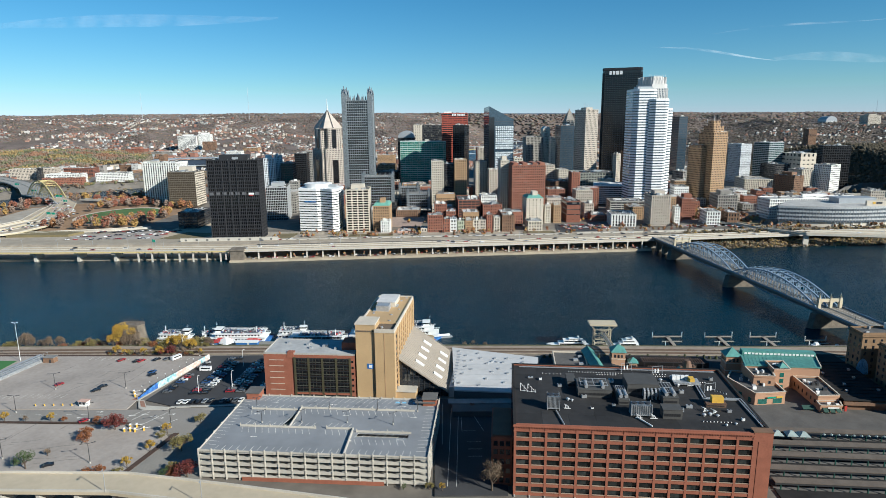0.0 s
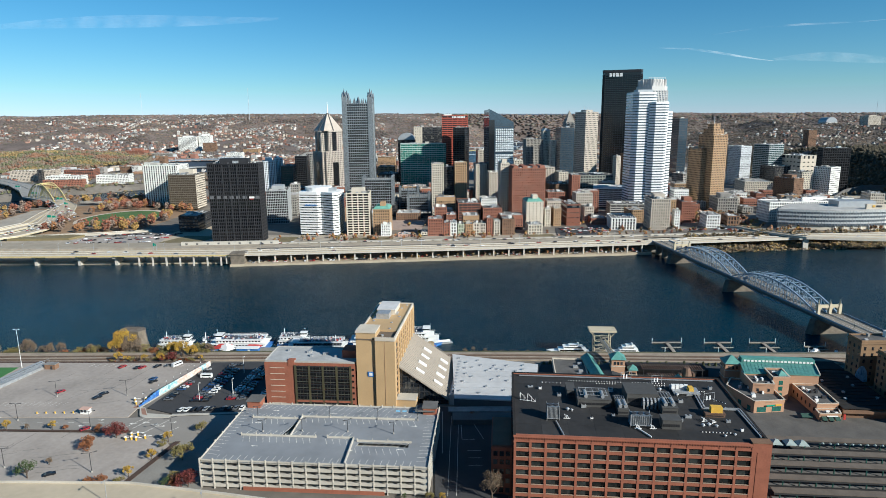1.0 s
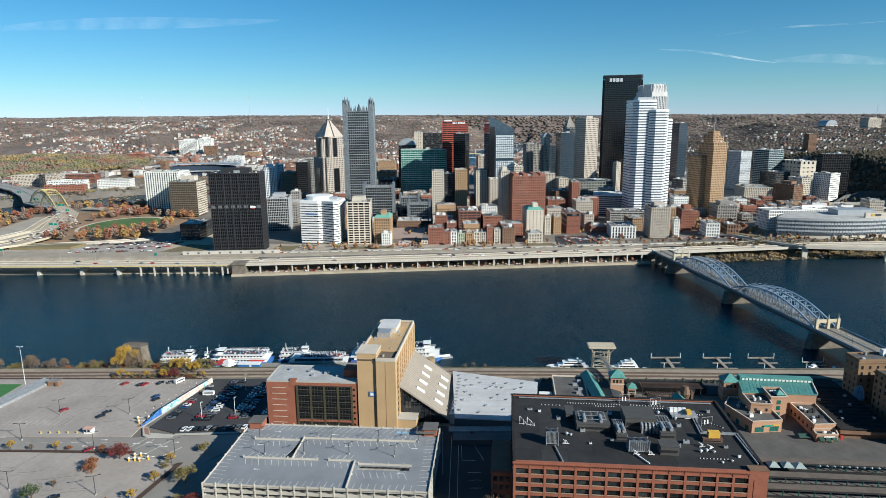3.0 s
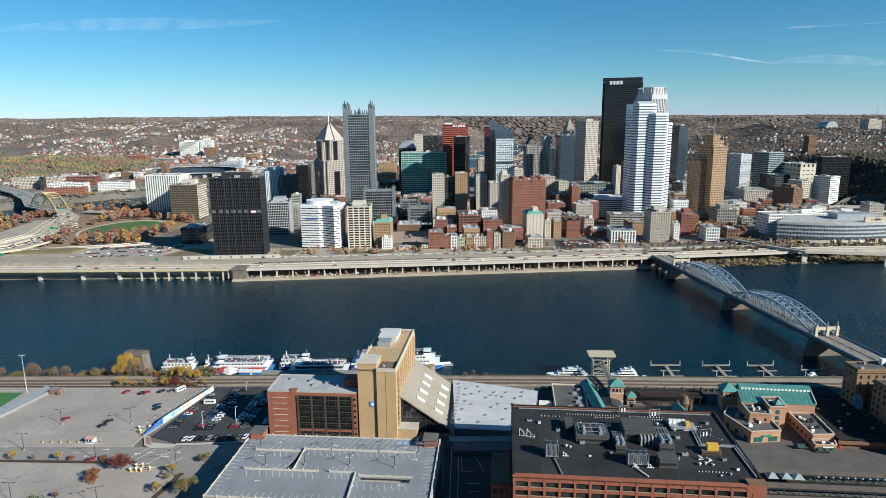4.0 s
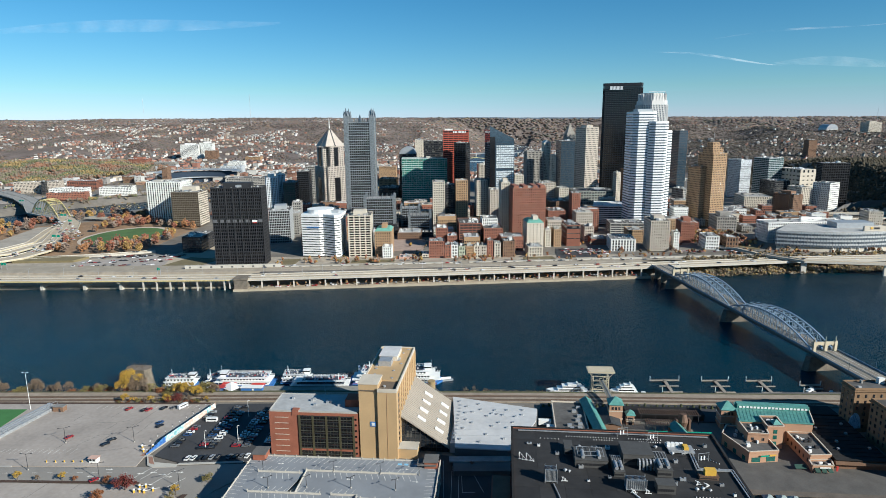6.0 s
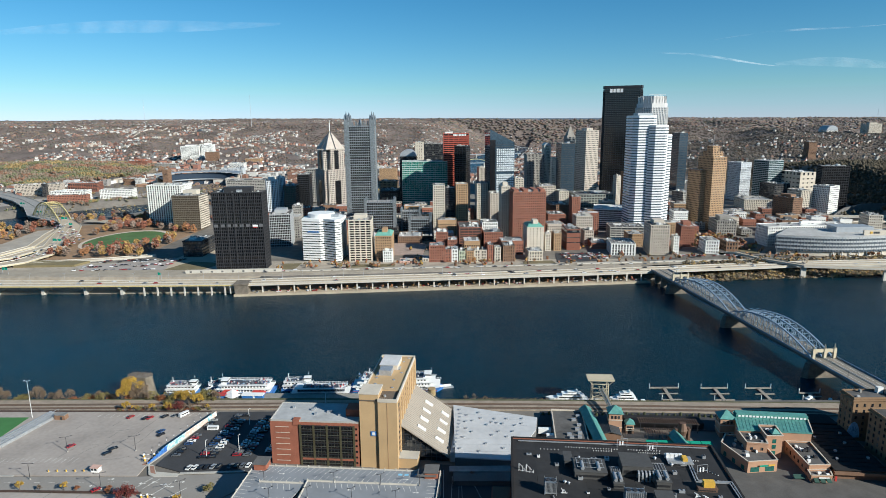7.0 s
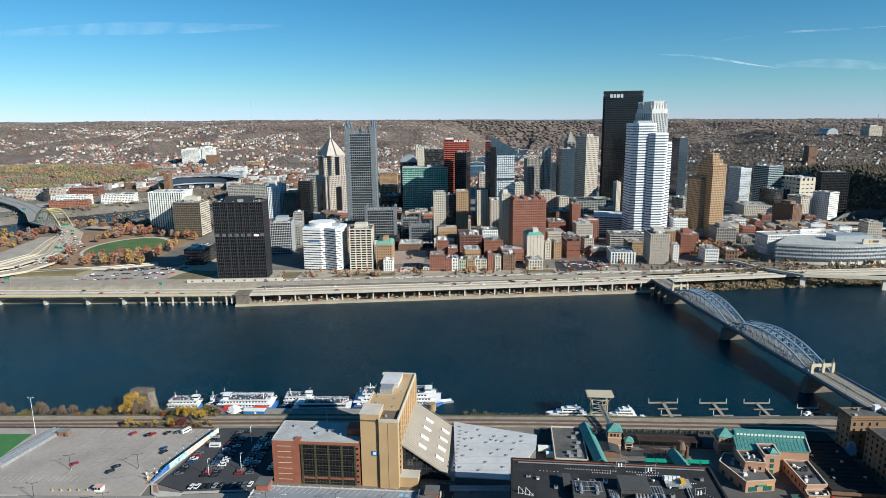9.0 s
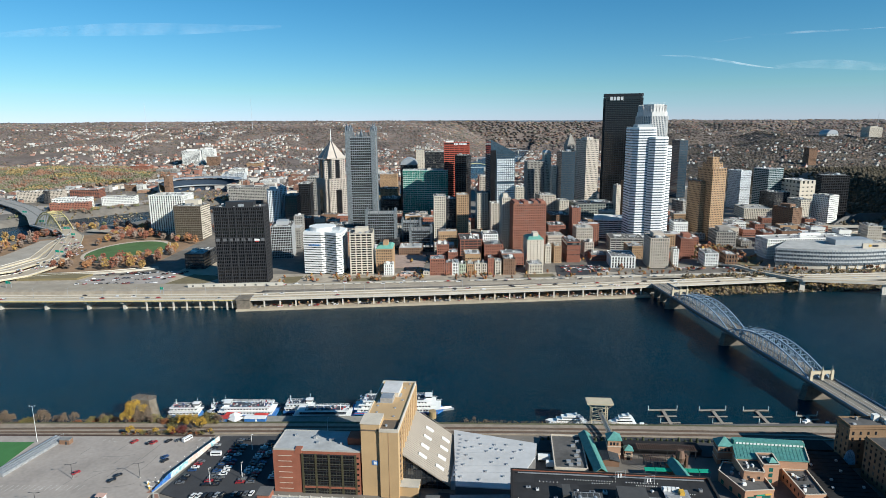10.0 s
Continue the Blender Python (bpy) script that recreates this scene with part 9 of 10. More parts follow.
def far_cars(name, spots, label):
    """Small far-off cars."""
    verts, faces = [], []
    for x, y, z, a in spots:
        c, s = math.cos(a), math.sin(a)
        for L, W, z0, z1 in ((4.6, 1.9, 0.3, 0.95), (2.4, 1.7, 0.95, 1.45)):
            k = len(verts)
            for q in (z0, z1):
                for u, v in ((-L / 2, -W / 2), (L / 2, -W / 2), (L / 2, W / 2), (-L / 2, W / 2)):
                    verts.append((x + u * c - v * s, y + u * s + v * c, z + q))
            faces += [[k + i for i in f] for f in ((4, 5, 6, 7), (0, 1, 5, 4), (1, 2, 6, 5), (2, 3, 7, 6), (3, 0, 4, 7))]
    m = mat("far_car_paint", (0.6, 0.6, 0.6), 0.35, 0.05, tint=((0.02, 0.02, 0.025), (0.35, 0.35, 0.36), (0.7, 0.7, 0.7), (0.25, 0.03, 0.03), (0.03, 0.03, 0.04), (0.1, 0.11, 0.13)))
    bulk(name, verts, faces, m, label, "cars")


spots = []
for i in range(70):
    t = lot.random()
    x = -650 + 1350 * t
    yc = 657 if x < -226 else 657 + 0.0955 * (x + 226)
    spots.append((x, yc + lot.choice((-7.5, -3.5, 3.5, 7.5)), 12.22, 0.08 + 3.14 * lot.randint(0, 1)))
for i in range(60):
    x = -220 + lot.random() * 900
    yc = 704 + 0.058 * (x + 226)
    spots.append((x, yc + lot.choice((-4, 0, 4)), 12.1, 0.06))
for i in range(150):
    x = -215 + i * 3.0
    if lot.random() < 0.55:
        spots.append((x, 661 + 0.0955 * (x + 226) - lot.choice((8, 13)), 2.25, 1.5))
for i in range(120):
    u, v = lot.randint(0, 21), lot.randint(0, 4)
    if lot.random() < 0.8:
        spots.append((-440 + u * 4.6 + v * 3, 716 + v * 13 + (v % 2) * 4 + 0.25 * u, 12.1, 0.5))
for i in range(70):
    t = lot.random()
    y = 750 + 300 * t
    spots.append((-530 - 130 * max(0, (y - 880) / 170) + lot.choice((-16, -10, -4, 4, 10)), y, 16.3 + 4 * t, 1.57))
for i in range(40):
    spots.append((150 + lot.random() * 55, 760 + lot.random() * 34, 12.1, 0.1))
for i in range(30):
    x = 300 + lot.random() * 90
    spots.append((x, 768 + lot.choice((0, 5)), 12.2, 0.06))
far_cars("distant_cars", spots, "small distant cars on roads and parking lots")


# ---- painted banner wall, kiosk and ticket gates of the car parks ----
bw = thing("banner_wall", "long fence of colourful printed banners between the lots", "fence", -157.5, 297.5, 6.6, 72.8)
def print_mat(name, colors, scale):
    """A printed banner: soft-edged fields of a few inks."""
    m = mat(name, colors[0], 0.7, 0.2, 0.5)
    nt = m.node_tree
    geo, oi = nt.nodes.new("ShaderNodeNewGeometry"), nt.nodes.new("ShaderNodeObjectInfo")
    n = nt.nodes.new("ShaderNodeTexNoise")
    n.noise_dimensions = "4D"
    n.inputs["Scale"].default_value, n.inputs["Detail"].default_value = scale, 3.0
    nt.links.new(geo.outputs["Position"], n.inputs["Vector"])
    nt.links.new(oi.outputs["Random"], n.inputs["W"])
    ramp = nt.nodes.new("ShaderNodeValToRGB")
    el = ramp.color_ramp.elements
    el[0].position, el[0].color = 0.30, (*colors[0], 1)
    el[1].position, el[1].color = 0.70, (*colors[-1], 1)
    for i, c in enumerate(colors[1:-1]):
        el.new(0.30 + 0.4 * (i + 1) / (len(colors) - 1)).color = (*c, 1)
    nt.links.new(n.outputs["Fac"], ramp.inputs["Fac"])
    nt.links.new(ramp.outputs["Color"], nt.nodes["Principled BSDF"].inputs["Base Color"])
    return m


INKS = (print_mat("blue_print", ((0.02, 0.06, 0.22), (0.05, 0.14, 0.42), (0.10, 0.25, 0.5)), 0.6),
        print_mat("aqua_print", ((0.08, 0.2, 0.26), (0.25, 0.48, 0.52), (0.6, 0.66, 0.64), (0.12, 0.3, 0.36)), 0.5),
        print_mat("pale_print", ((0.28, 0.42, 0.46), (0.66, 0.66, 0.62), (0.6, 0.4, 0.33), (0.68, 0.62, 0.55)), 0.4))
for i in range(28):
    h = 0.5 + 2.7 * min(1, (i + 1) / 7)
    ink = INKS[0] if i < 7 else INKS[1] if i < 14 or i in (24, 25) else INKS[2]
    part("banner", cbox(2.0, 0.1, h, 0.2, 1.05 + i * 2.05, 0), ink, bw)
repeat("post", cbox(0.15, 0.15, 3.4), GALV, bw, [shift(i * 4.1, 0.1, 0) for i in range(15)])
slab("brick_walk", [(-160.5, 297), (-158.4, 297), (-141.5, 352), (-144.5, 353)], 6.64, mat("brick_paving", (0.30, 0.17, 0.12), 0.9, 0.2, 0.6), "red brick walk along the banner wall", "walk", 0.1)
for i in range(10):
    p_ = thing("bollard_lamp", "short dark lamp post on the brick walk", "street lamp", -160.6 + i * 1.75, 300 + i * 5.4, 6.6, 0, group="walk lamps")
    bm = bmesh.new()
    cone(bm, 0.09, 0.07, 0, 3.6, 6)
    part("pole", bm, DARK_METAL, p_)
    bm = bmesh.new()
    cone(bm, 0.2, 0.28, 3.6, 4.1, 6)
    part("lantern", bm, WHITE, p_)
ks = thing("ticket_kiosk", "small white and pink ticket kiosk with flat roof", "kiosk", -181.5, 291.5, 6.6, -6)
part("cabin", cbox(4.2, 2.6, 2.5), WHITE, ks)
part("roof", cbox(5.0, 3.4, 0.25, 2.5), PINK, ks)
repeat("window", cbox(1.3, 0.1, 1.1, 1.0), GLASS_DK, ks, [shift(x, -1.31, 0) for x in (-1.2, 0.6)])
for x, y in ((-147.5, 263.8), (-145.0, 264.2), (-142.5, 263.5), (-146.5, 267.5), (-143.8, 268), (-139, 265), (-160.5, 301), (-163, 305), (-157.5, 305.5)):
    g = thing("ticket_gate", "yellow and white parking ticket gate post", "barrier gate", x, y, 6.6, 20, group="ticket gates")
    part("cabinet", cbox(0.7, 0.7, 1.5), YELLOW, g)
    part("head", cbox(0.8, 0.8, 0.5, 1.5), WHITE, g)
    part("arm", cbox(2.6, 0.12, 0.14, 1.1, 1.5), WHITE, g)
for i in range(5):
    b = thing("bollard", "short yellow steel bollard beside the kiosk", "bollard", -206 + i * 4.6, 291, 6.6, 0, group="bollards")
    bm = bmesh.new()
    cone(bm, 0.3, 0.3, 0, 1.2, 8)
    part("post", bm, YELLOW, b)
    part("base", cbox(1.1, 0.8, 0.2), CONCRETE, b)


# ---- boats and docks ----
def riverboat(x, y, rz, L, W, decks, label, trim=BLUE, tower_=True, walls=WHITE):
    r = thing("riverboat", label, "boat", x, y, 0, rz, group="moored riverboats")
    hull = bmesh.new()
    o = [(-L / 2, -W / 2), (L * 0.42, -W / 2), (L / 2, 0), (L * 0.42, W / 2), (-L / 2, W / 2)]
    prism(hull, o, -0.4, 1.3)
    part("hull", hull, trim, r)
    for k in range(decks):
        s = 0.92 - 0.1 * k
        cab = part("cabin", cbox(L * s * 0.9, W * (0.86 - 0.06 * k), 2.0, 1.4 + 2.7 * k, -L * 0.02), walls, r)
        dk = part("deck", cbox(L * s, W * (0.98 - 0.05 * k), 0.25, 3.5 + 2.7 * k, -L * 0.01), WHITE, r)
        n = max(4, int(L * s / 2.4))
        repeat("window", cbox(1.2, W * (0.86 - 0.06 * k) + 0.1, 0.9, 2.1 + 2.7 * k), GLASS_BLACK, cab, [shift(-L * s * 0.42 + i * L * s * 0.82 / (n - 1), 0, 0) for i in range(n)])
        rail = bmesh.new()
        for sy in (-1, 1):
            yy = sy * W * (0.98 - 0.05 * k) / 2
            for z in (4.2, 4.65):
                box(rail, -L * s / 2, L * s / 2, yy - 0.05, yy + 0.05, z + 2.7 * k, z + 0.08 + 2.7 * k)
            for i in range(n + 1):
                xx = -L * s / 2 + i * L * s / n
                box(rail, xx - 0.05, xx + 0.05, yy - 0.05, yy + 0.05, 3.7 + 2.7 * k, 4.7 + 2.7 * k)
        part("railing", rail, WHITE, dk)
    top = 3.75 + 2.7 * (decks - 1)
    part("roof_cover", cbox(L * 0.6, W * 0.6, 0.2, top, -L * 0.03), mat("dark_deck_cover", (0.07, 0.08, 0.10), 0.8, 0.3, 0.4), r, "dark sun deck floor")
    if tower_:
        wh = part("wheelhouse", cbox(4.2, W * 0.42, 2.4, top, L * 0.32), WHITE, r)
        part("wheelhouse_window", cbox(4.3, W * 0.42 + 0.1, 0.8, top + 1.2, L * 0.32), GLASS_BLACK, wh)
        part("wheelhouse_roof", cbox(5, W * 0.5, 0.2, top + 2.4, L * 0.32), WHITE, wh)
    st = bmesh.new()
    cone(st, 0.25, 0.2, top, top + 4.5, 8, -L * 0.3, W * 0.2)
    part("stack", st, WHITE, r)
    gear = bmesh.new()
    for _ in range(int(L * 1.2)):
        cbox(lot.uniform(0.3, 1.1), lot.uniform(0.3, 0.9), lot.uniform(0.4, 1.2), top + 0.15, lot.uniform(-0.42, 0.3) * L, lot.uniform(-0.36, 0.36) * W, gear)
    part("deck_gear", gear, mat("deck_gear", (0.5, 0.5, 0.5), 0.7, 0.1, tint=((0.6, 0.6, 0.58), (0.06, 0.09, 0.2), (0.05, 0.05, 0.06), (0.5, 0.5, 0.5), (0.35, 0.05, 0.05), (0.3, 0.4, 0.5))), r, "benches and gear on the top deck")["kind"] = "stuff"
    for sx in (-1, 1):
        bm = bmesh.new()
        beam(bm, (sx * L * 0.40, -W * 0.46, 1.4), (sx * L * 0.28, -W * 0.46, 3.8), 1.0, 0.25)
        part("stair", bm, GALV, r)
    part("rub_rail", box(bmesh.new(), -L / 2 - 0.1, L * 0.42, -W / 2 - 0.15, -W / 2 - 0.01, 0.9, 1.2), RED if L > 40 else DARK_METAL, r)
    bm = bmesh.new()
    cone(bm, 0.07, 0.04, top, top + 6.5, 6, L * 0.36, 0)
    beam(bm, (L * 0.36, -1.2, top + 5), (L * 0.36, 1.2, top + 5), 0.08)
    part("mast", bm, WHITE, r)
    return r


riverboat(-181.5, 401, 0, 24, 8, 2, "small white and blue moored riverboat")
riverboat(-139, 403, 180, 42, 13, 2, "large white excursion riverboat with open top deck")
riverboat(-161, 409, 20, 12, 5, 1, "small white workboat moored by the bank")
riverboat(-103, 406, 0, 22, 8, 2, "white workboat with wheelhouse beside the barge")
# the barge's dark cabin walls stand in for shade inside open decks
riverboat(-85, 396, 180, 43, 11, 2, "long white restaurant barge with dark blue hull", mat("navy_hull", (0.02, 0.03, 0.10), 0.5, 0.15), False, mat("dim_deckhouse", (0.07, 0.08, 0.10), 0.6, 0.3, 0.5))
riverboat(-33, 406, 0, 66, 14, 3, "white paddle steamer with pale blue rounded decks")
gang = thing("gangway", "pale steel gangway on floats by the steamer", "gangway", -2, 405, 0, 14)
part("float", cbox(16, 2.4, 0.8, 0), GALV, gang)
part("ramp", cbox(13, 1.6, 0.2, 1.2), WHITE, gang)
part("rail", cbox(13, 0.1, 0.9, 1.4, 0, 0.8), WHITE, gang)
dolphin = bmesh.new()
cone(dolphin, 2.6, 2.6, -2, 5, 14)
solid("mooring_cell", dolphin, mat("ochre_steel", (0.30, 0.22, 0.11), 0.9, 0.3, 0.5), "round rusty mooring cell in the river", "mooring", m=shift(-9, 394, 0))
for x, y, w, m_, label in ((-151, 385, 9, RED, "small hut with red roof on the landing"), (-128, 384.5, 14, BLUE, "blue container hut with white roof on the landing")):
    h = thing("landing_hut", label, "hut", x, y, 3.2, -2)
    part("wall", cbox(w, 3.6, 2.6), BLUE, h)
    part("roof", cbox(w + 0.6, 4.4, 0.5, 2.6), m_ if m_ is RED else WHITE, h)
    part("door", cbox(1.2, 0.1, 2.0, 0.1, 1, -1.85), WHITE, h)
for x, y in ((-143, 388), (-141, 383.5)):
    tn = thing("canopy_tent", "white peaked canopy tent on the landing", "tent", x, y, 3.2, 10)
    bm = bmesh.new()
    cone(bm, 5.4, 0.2, 2.4, 4.6, 4)
    part("canopy", bm, WHITE, tn)
    repeat("pole", cbox(0.12, 0.12, 2.5), GALV, tn, [shift(3.4 * a, 3.4 * b, 0) for a in (-1, 1) for b in (-1, 1)])
bm = bmesh.new()
prism(bm, [(-158, 380), (-20, 378), (-20, 390), (-60, 391), (-158, 393)], -2, 3.1)
solid("landing_stage", bm, mat("landing_concrete", (0.26, 0.25, 0.22), 0.9, 0.3, 0.3), "grey concrete landing stage of the riverboats", "landing", kind="structure")

# old stone pier with scrub by the bank
op = thing("old_bridge_pier", "weathered old stone bridge pier with iron stubs on top", "pier", -209, 398.5, 0, -8)
bm = bmesh.new()
lo = [(-8, -5), (8, -5), (11, 0), (8, 5), (-8, 5), (-11, 0)]
v0 = [bm.verts.new((x, y, -3)) for x, y in lo]
v1 = [bm.verts.new((x * 0.78, y * 0.8, 13.6)) for x, y in lo]
for i in range(6):
    bm.faces.new((v0[i], v0[(i + 1) % 6], v1[(i + 1) % 6], v1[i]))
bm.faces.new(v1)
part("masonry", bm, STONE, op)
repeat("stone_course", prism(bmesh.new(), [(x * 0.98, y) for x, y in lo], 0, 0.25), STONE, op, [shift(0, 0, z) @ Matrix.Diagonal((1 - 0.0132 * (z + 3), 1 - 0.012 * (z + 3), 1, 1)) for z in (1, 3, 5, 7, 9, 11)])
part("cap", prism(bmesh.new(), [(x * 0.84, y * 0.86) for x, y in lo], 13.4, 14.4), STONE, op)
repeat("iron_stub", cbox(0.12, 0.12, 3.6, 14.2), RUSTY, op, [shift(-6.5 + i * 1.2, -2 + (i % 3) * 1.8, 0) for i in range(12)])


for x, y, w in ((-146.5, 393.0, 9.5), (-126.5, 391.5, 9.0)):
    hut_ = thing("landing_hut", "small blue ticket hut with a red roof on the boat landing", "hut", x, y, 1.2, -3, group="landing huts")
    part("wall", cbox(w, 4.2, 3.0), BLUE, hut_)
    hr = bmesh.new()
    f_ = [hr.verts.new(c) for c in ((-w / 2 - 0.4, -2.6, 2.9), (w / 2 + 0.4, -2.6, 2.9), (w / 2 + 0.4, 2.6, 2.9), (-w / 2 - 0.4, 2.6, 2.9), (-w / 2 + 1.4, 0, 4.4), (w / 2 - 1.4, 0, 4.4))]
    for q_ in ((0, 1, 5, 4), (1, 2, 5), (2, 3, 4, 5), (3, 0, 4), (3, 2, 1, 0)):
        hr.faces.new([f_[i] for i in q_])
    part("roof", hr, RED, hut_, "red hipped roof")
    part("counter", cbox(w * 0.7, 0.5, 0.2, 1.1, 0, -2.2), WHITE, hut_)
slab("boat_landing", [(-160, 386.5), (-72, 383.5), (-72, 394), (-160, 397.5)], 1.2, mat("landing_deck", (0.34, 0.29, 0.25), 0.9, 0.3, 0.2), "weathered plank landing under the boats", "landing", 1.6)


def jetty(xb, yb, half, xs, ys):
    r = thing("boat_jetty", "grey timber boat jetty with mooring piles", "jetty", 0, 0, 0, group="boat jetties")
    bm = bmesh.new()
    box(bm, xb - half, xb + half, yb - 0.9, yb + 0.9, 0.4, 0.8)
    part("cross_pier", bm, WOOD, r)
    bm = bmesh.new()
    beam(bm, (xb, yb, 0.6), (xs, ys, 0.6), 2.2, 0.4)
    part("walkway", bm, WOOD, r)
    for k, f in enumerate((0.42, 0.85)):
        px, py = xb + (xs - xb) * f, yb + (ys - yb) * f
        part("finger", box(bmesh.new(), px - 6, px + 7, py - 0.6, py + 0.6, 0.35, 0.7), WOOD, r)
    bm = bmesh.new()
    cone(bm, 0.22, 0.22, -2, 3.8, 8)
    repeat("pile", bm, WHITE, r, [shift(xb - half, yb, 0), shift(xb + half, yb, 0), shift(xs - 6, ys + 4, 0)])


jetty(152, 402, 10, 150.5, 380)
jetty(186.4, 401, 9.2, 185.0, 379)
jetty(216.3, 400.2, 8.8, 215.5, 378)
jetty(247, 392, 7, 243, 378)

# lift tower over the dock
dt = thing("dock_tower", "cream steel stair tower with flat canopy over the dock", "tower", 101.5, 379.5, 0, -4)
part("canopy", cbox(17, 9.5, 1.0, 17.6), PORTAL, dt)
part("canopy_soffit", cbox(14, 8, 0.6, 17.0), GALV, dt)
fr = bmesh.new()
for sx in (-5, 5):
    for sy in (-3, 3):
        beam(fr, (sx, sy, 0), (sx, sy, 15), 0.5)
        beam(fr, (sx, sy, 14), (sx * 1.5, sy * 1.3, 17.2), 0.3)
for z in (3, 6, 9, 12, 15):
    for sy in (-3, 3):
        beam(fr, (-5, sy, z), (5, sy, z), 0.25)
        beam(fr, (-5, sy, z - 3), (5, sy, z), 0.12)
    for sx in (-5, 5):
        beam(fr, (sx, -3, z), (sx, 3, z), 0.25)
part("frame", fr, PORTAL, dt)
part("base", cbox(14, 9, 2.0, -0.4), PALE_CONC, dt)
st = bmesh.new()
beam(st, (0, -3, 12), (3, -38, 9), 2.6, 0.4)
part("footbridge", st, GALV, dt)
for s in (-1.3, 1.3):
    st = bmesh.new()
    beam(st, (s, -3, 13.2), (3 + s, -38, 10.2), 0.12, 1.2)
    part("footbridge_rail", st, PORTAL, dt)
for x, y, L in ((81, 384.5, 28), (118, 383, 18)):
    yb_ = thing("motor_yacht", "white motor yacht moored at the dock", "boat", x, y, 0, 178, group="yachts")
    hull = bmesh.new()
    o = [(-L / 2, -2.9), (L * 0.2, -2.9), (L * 0.4, -1.9), (L / 2, 0), (L * 0.4, 1.9), (L * 0.2, 2.9), (-L / 2, 2.9)]
    lo = [hull.verts.new((px * 0.95, py * 0.85, -0.3)) for px, py in o]
    hi = [hull.verts.new((px, py, 1.9 + (0.7 if px > L * 0.15 else 0))) for px, py in o]
    for i in range(7):
        hull.faces.new((lo[i], lo[(i + 1) % 7], hi[(i + 1) % 7], hi[i]))
    hull.faces.new(hi)
    bmesh.ops.recalc_face_normals(hull, faces=hull.faces)
    part("hull", hull, WHITE, yb_)
    part("hull_stripe", box(bmesh.new(), -L * 0.48, L * 0.18, -2.93, -2.88, 1.0, 1.3), BLUE, yb_)
    for k, (l_, w_, z_, h_, x_) in enumerate(((0.6, 4.8, 1.9, 1.9, -0.08), (0.42, 4.2, 3.9, 1.6, -0.1), (0.2, 3.2, 5.6, 0.9, -0.12))):
        cab = part("cabin", cbox(L * l_, w_, h_, z_, L * x_), WHITE, yb_)
        part("windows", cbox(L * l_ * 0.92, w_ + 0.08, h_ * 0.4, z_ + h_ * 0.4, L * x_), GLASS_BLACK, cab)
        part("cabin_roof", cbox(L * l_ + 1.4, w_ + 0.5, 0.16, z_ + h_, L * x_ - 0.4), WHITE, cab)
    part("arch", cbox(0.6, 3.4, 2.0, 5.6, -L * 0.24), WHITE, yb_)
    part("radar", cone(bmesh.new(), 0.5, 0.4, 7.4, 8.0, 10, -L * 0.22, 0), WHITE, yb_)
bm = bmesh.new()
prism(bm, [(62, 376), (160, 371), (160, 374), (62, 379)], -0.2, 0.8)
solid("floating_dock", bm, WOOD, "long grey floating dock along the bank", "dock", kind="structure")
for x, y, a in ((70, 381, 10), (126, 381, -5), (108, 388, 80), (131, 380.5, 0), (-122, 408, 40), (-160, 398, 15), (243, 384, 20), (254, 380, 60), (-165, 404, -30)):
    sb = thing("motor_boat", "small white motor boat with dark windscreen", "boat", x, y, 0, a, group="small boats")
    bm = bmesh.new()
    prism(bm, [(-3.6, -1.2), (1.6, -1.2), (3.8, 0), (1.6, 1.2), (-3.6, 1.2)], -0.1, 0.9)
    part("hull", bm, WHITE, sb)
    part("cabin", cbox(2.6, 1.9, 1.1, 0.9, -0.2), WHITE, sb)
    part("windscreen", cbox(0.3, 1.7, 0.8, 1.1, 1.2), GLASS_DK, sb)
ft = thing("steel_works_relic", "dark rusted old steel converter on display", "monument", 133, 320, 6.6, 0)
bm = bmesh.new()
cone(bm, 2.2, 3.0, 3, 6, 12)
cone(bm, 3.0, 1.6, 6, 10, 12)
part("vessel", bm, RUSTY, ft)
for s in (-1, 1):
    part("stand", cbox(1.2, 3.0, 7, 0, s * 3.6), RUSTY, ft)
for x0, x1, y, label in ((112, 146, 331, "dark steel trellis canopy over the walk"), (112, 130, 319, "dark steel trellis canopy over the walk")):
    tc = thing("trellis_canopy", label, "canopy", (x0 + x1) / 2, y, 6.6, -5, group="trellis canopies")
    w = x1 - x0
    part("slab", cbox(w, 0.4, 0.4, 5.2, 0, -3), DARK_METAL, tc)
    part("slab", cbox(w, 0.4, 0.4, 5.2, 0, 3), DARK_METAL, tc)
    repeat("rafter", cbox(0.25, 6.6, 0.3, 5.6), BROWN, tc, [shift(-w / 2 + 0.5 + i * 1.3, 0, 0) for i in range(int(w / 1.3))])
    repeat("post", cbox(0.3, 0.3, 5.2), DARK_METAL, tc, [shift(-w / 2 + 1 + i * (w - 2) / 4, sy, 0) for i in range(5) for sy in (-3, 3)])
aw = thing("market_awning", "row of bright green market awnings", "awning", 113, 311, 6.6, -4)
repeat("awning", cbox(5.6, 3.2, 0.5, 3.4), mat("bright_green_canvas", (0.03, 0.32, 0.20), 0.8, 0.2, 0.5), aw, [shift(i * 5.9, 0, 0) for i in range(6)])
repeat("post", cbox(0.15, 0.15, 3.4), GALV, aw, [shift(-2.8 + i * 5.9, -1.5, 0) for i in range(7)])


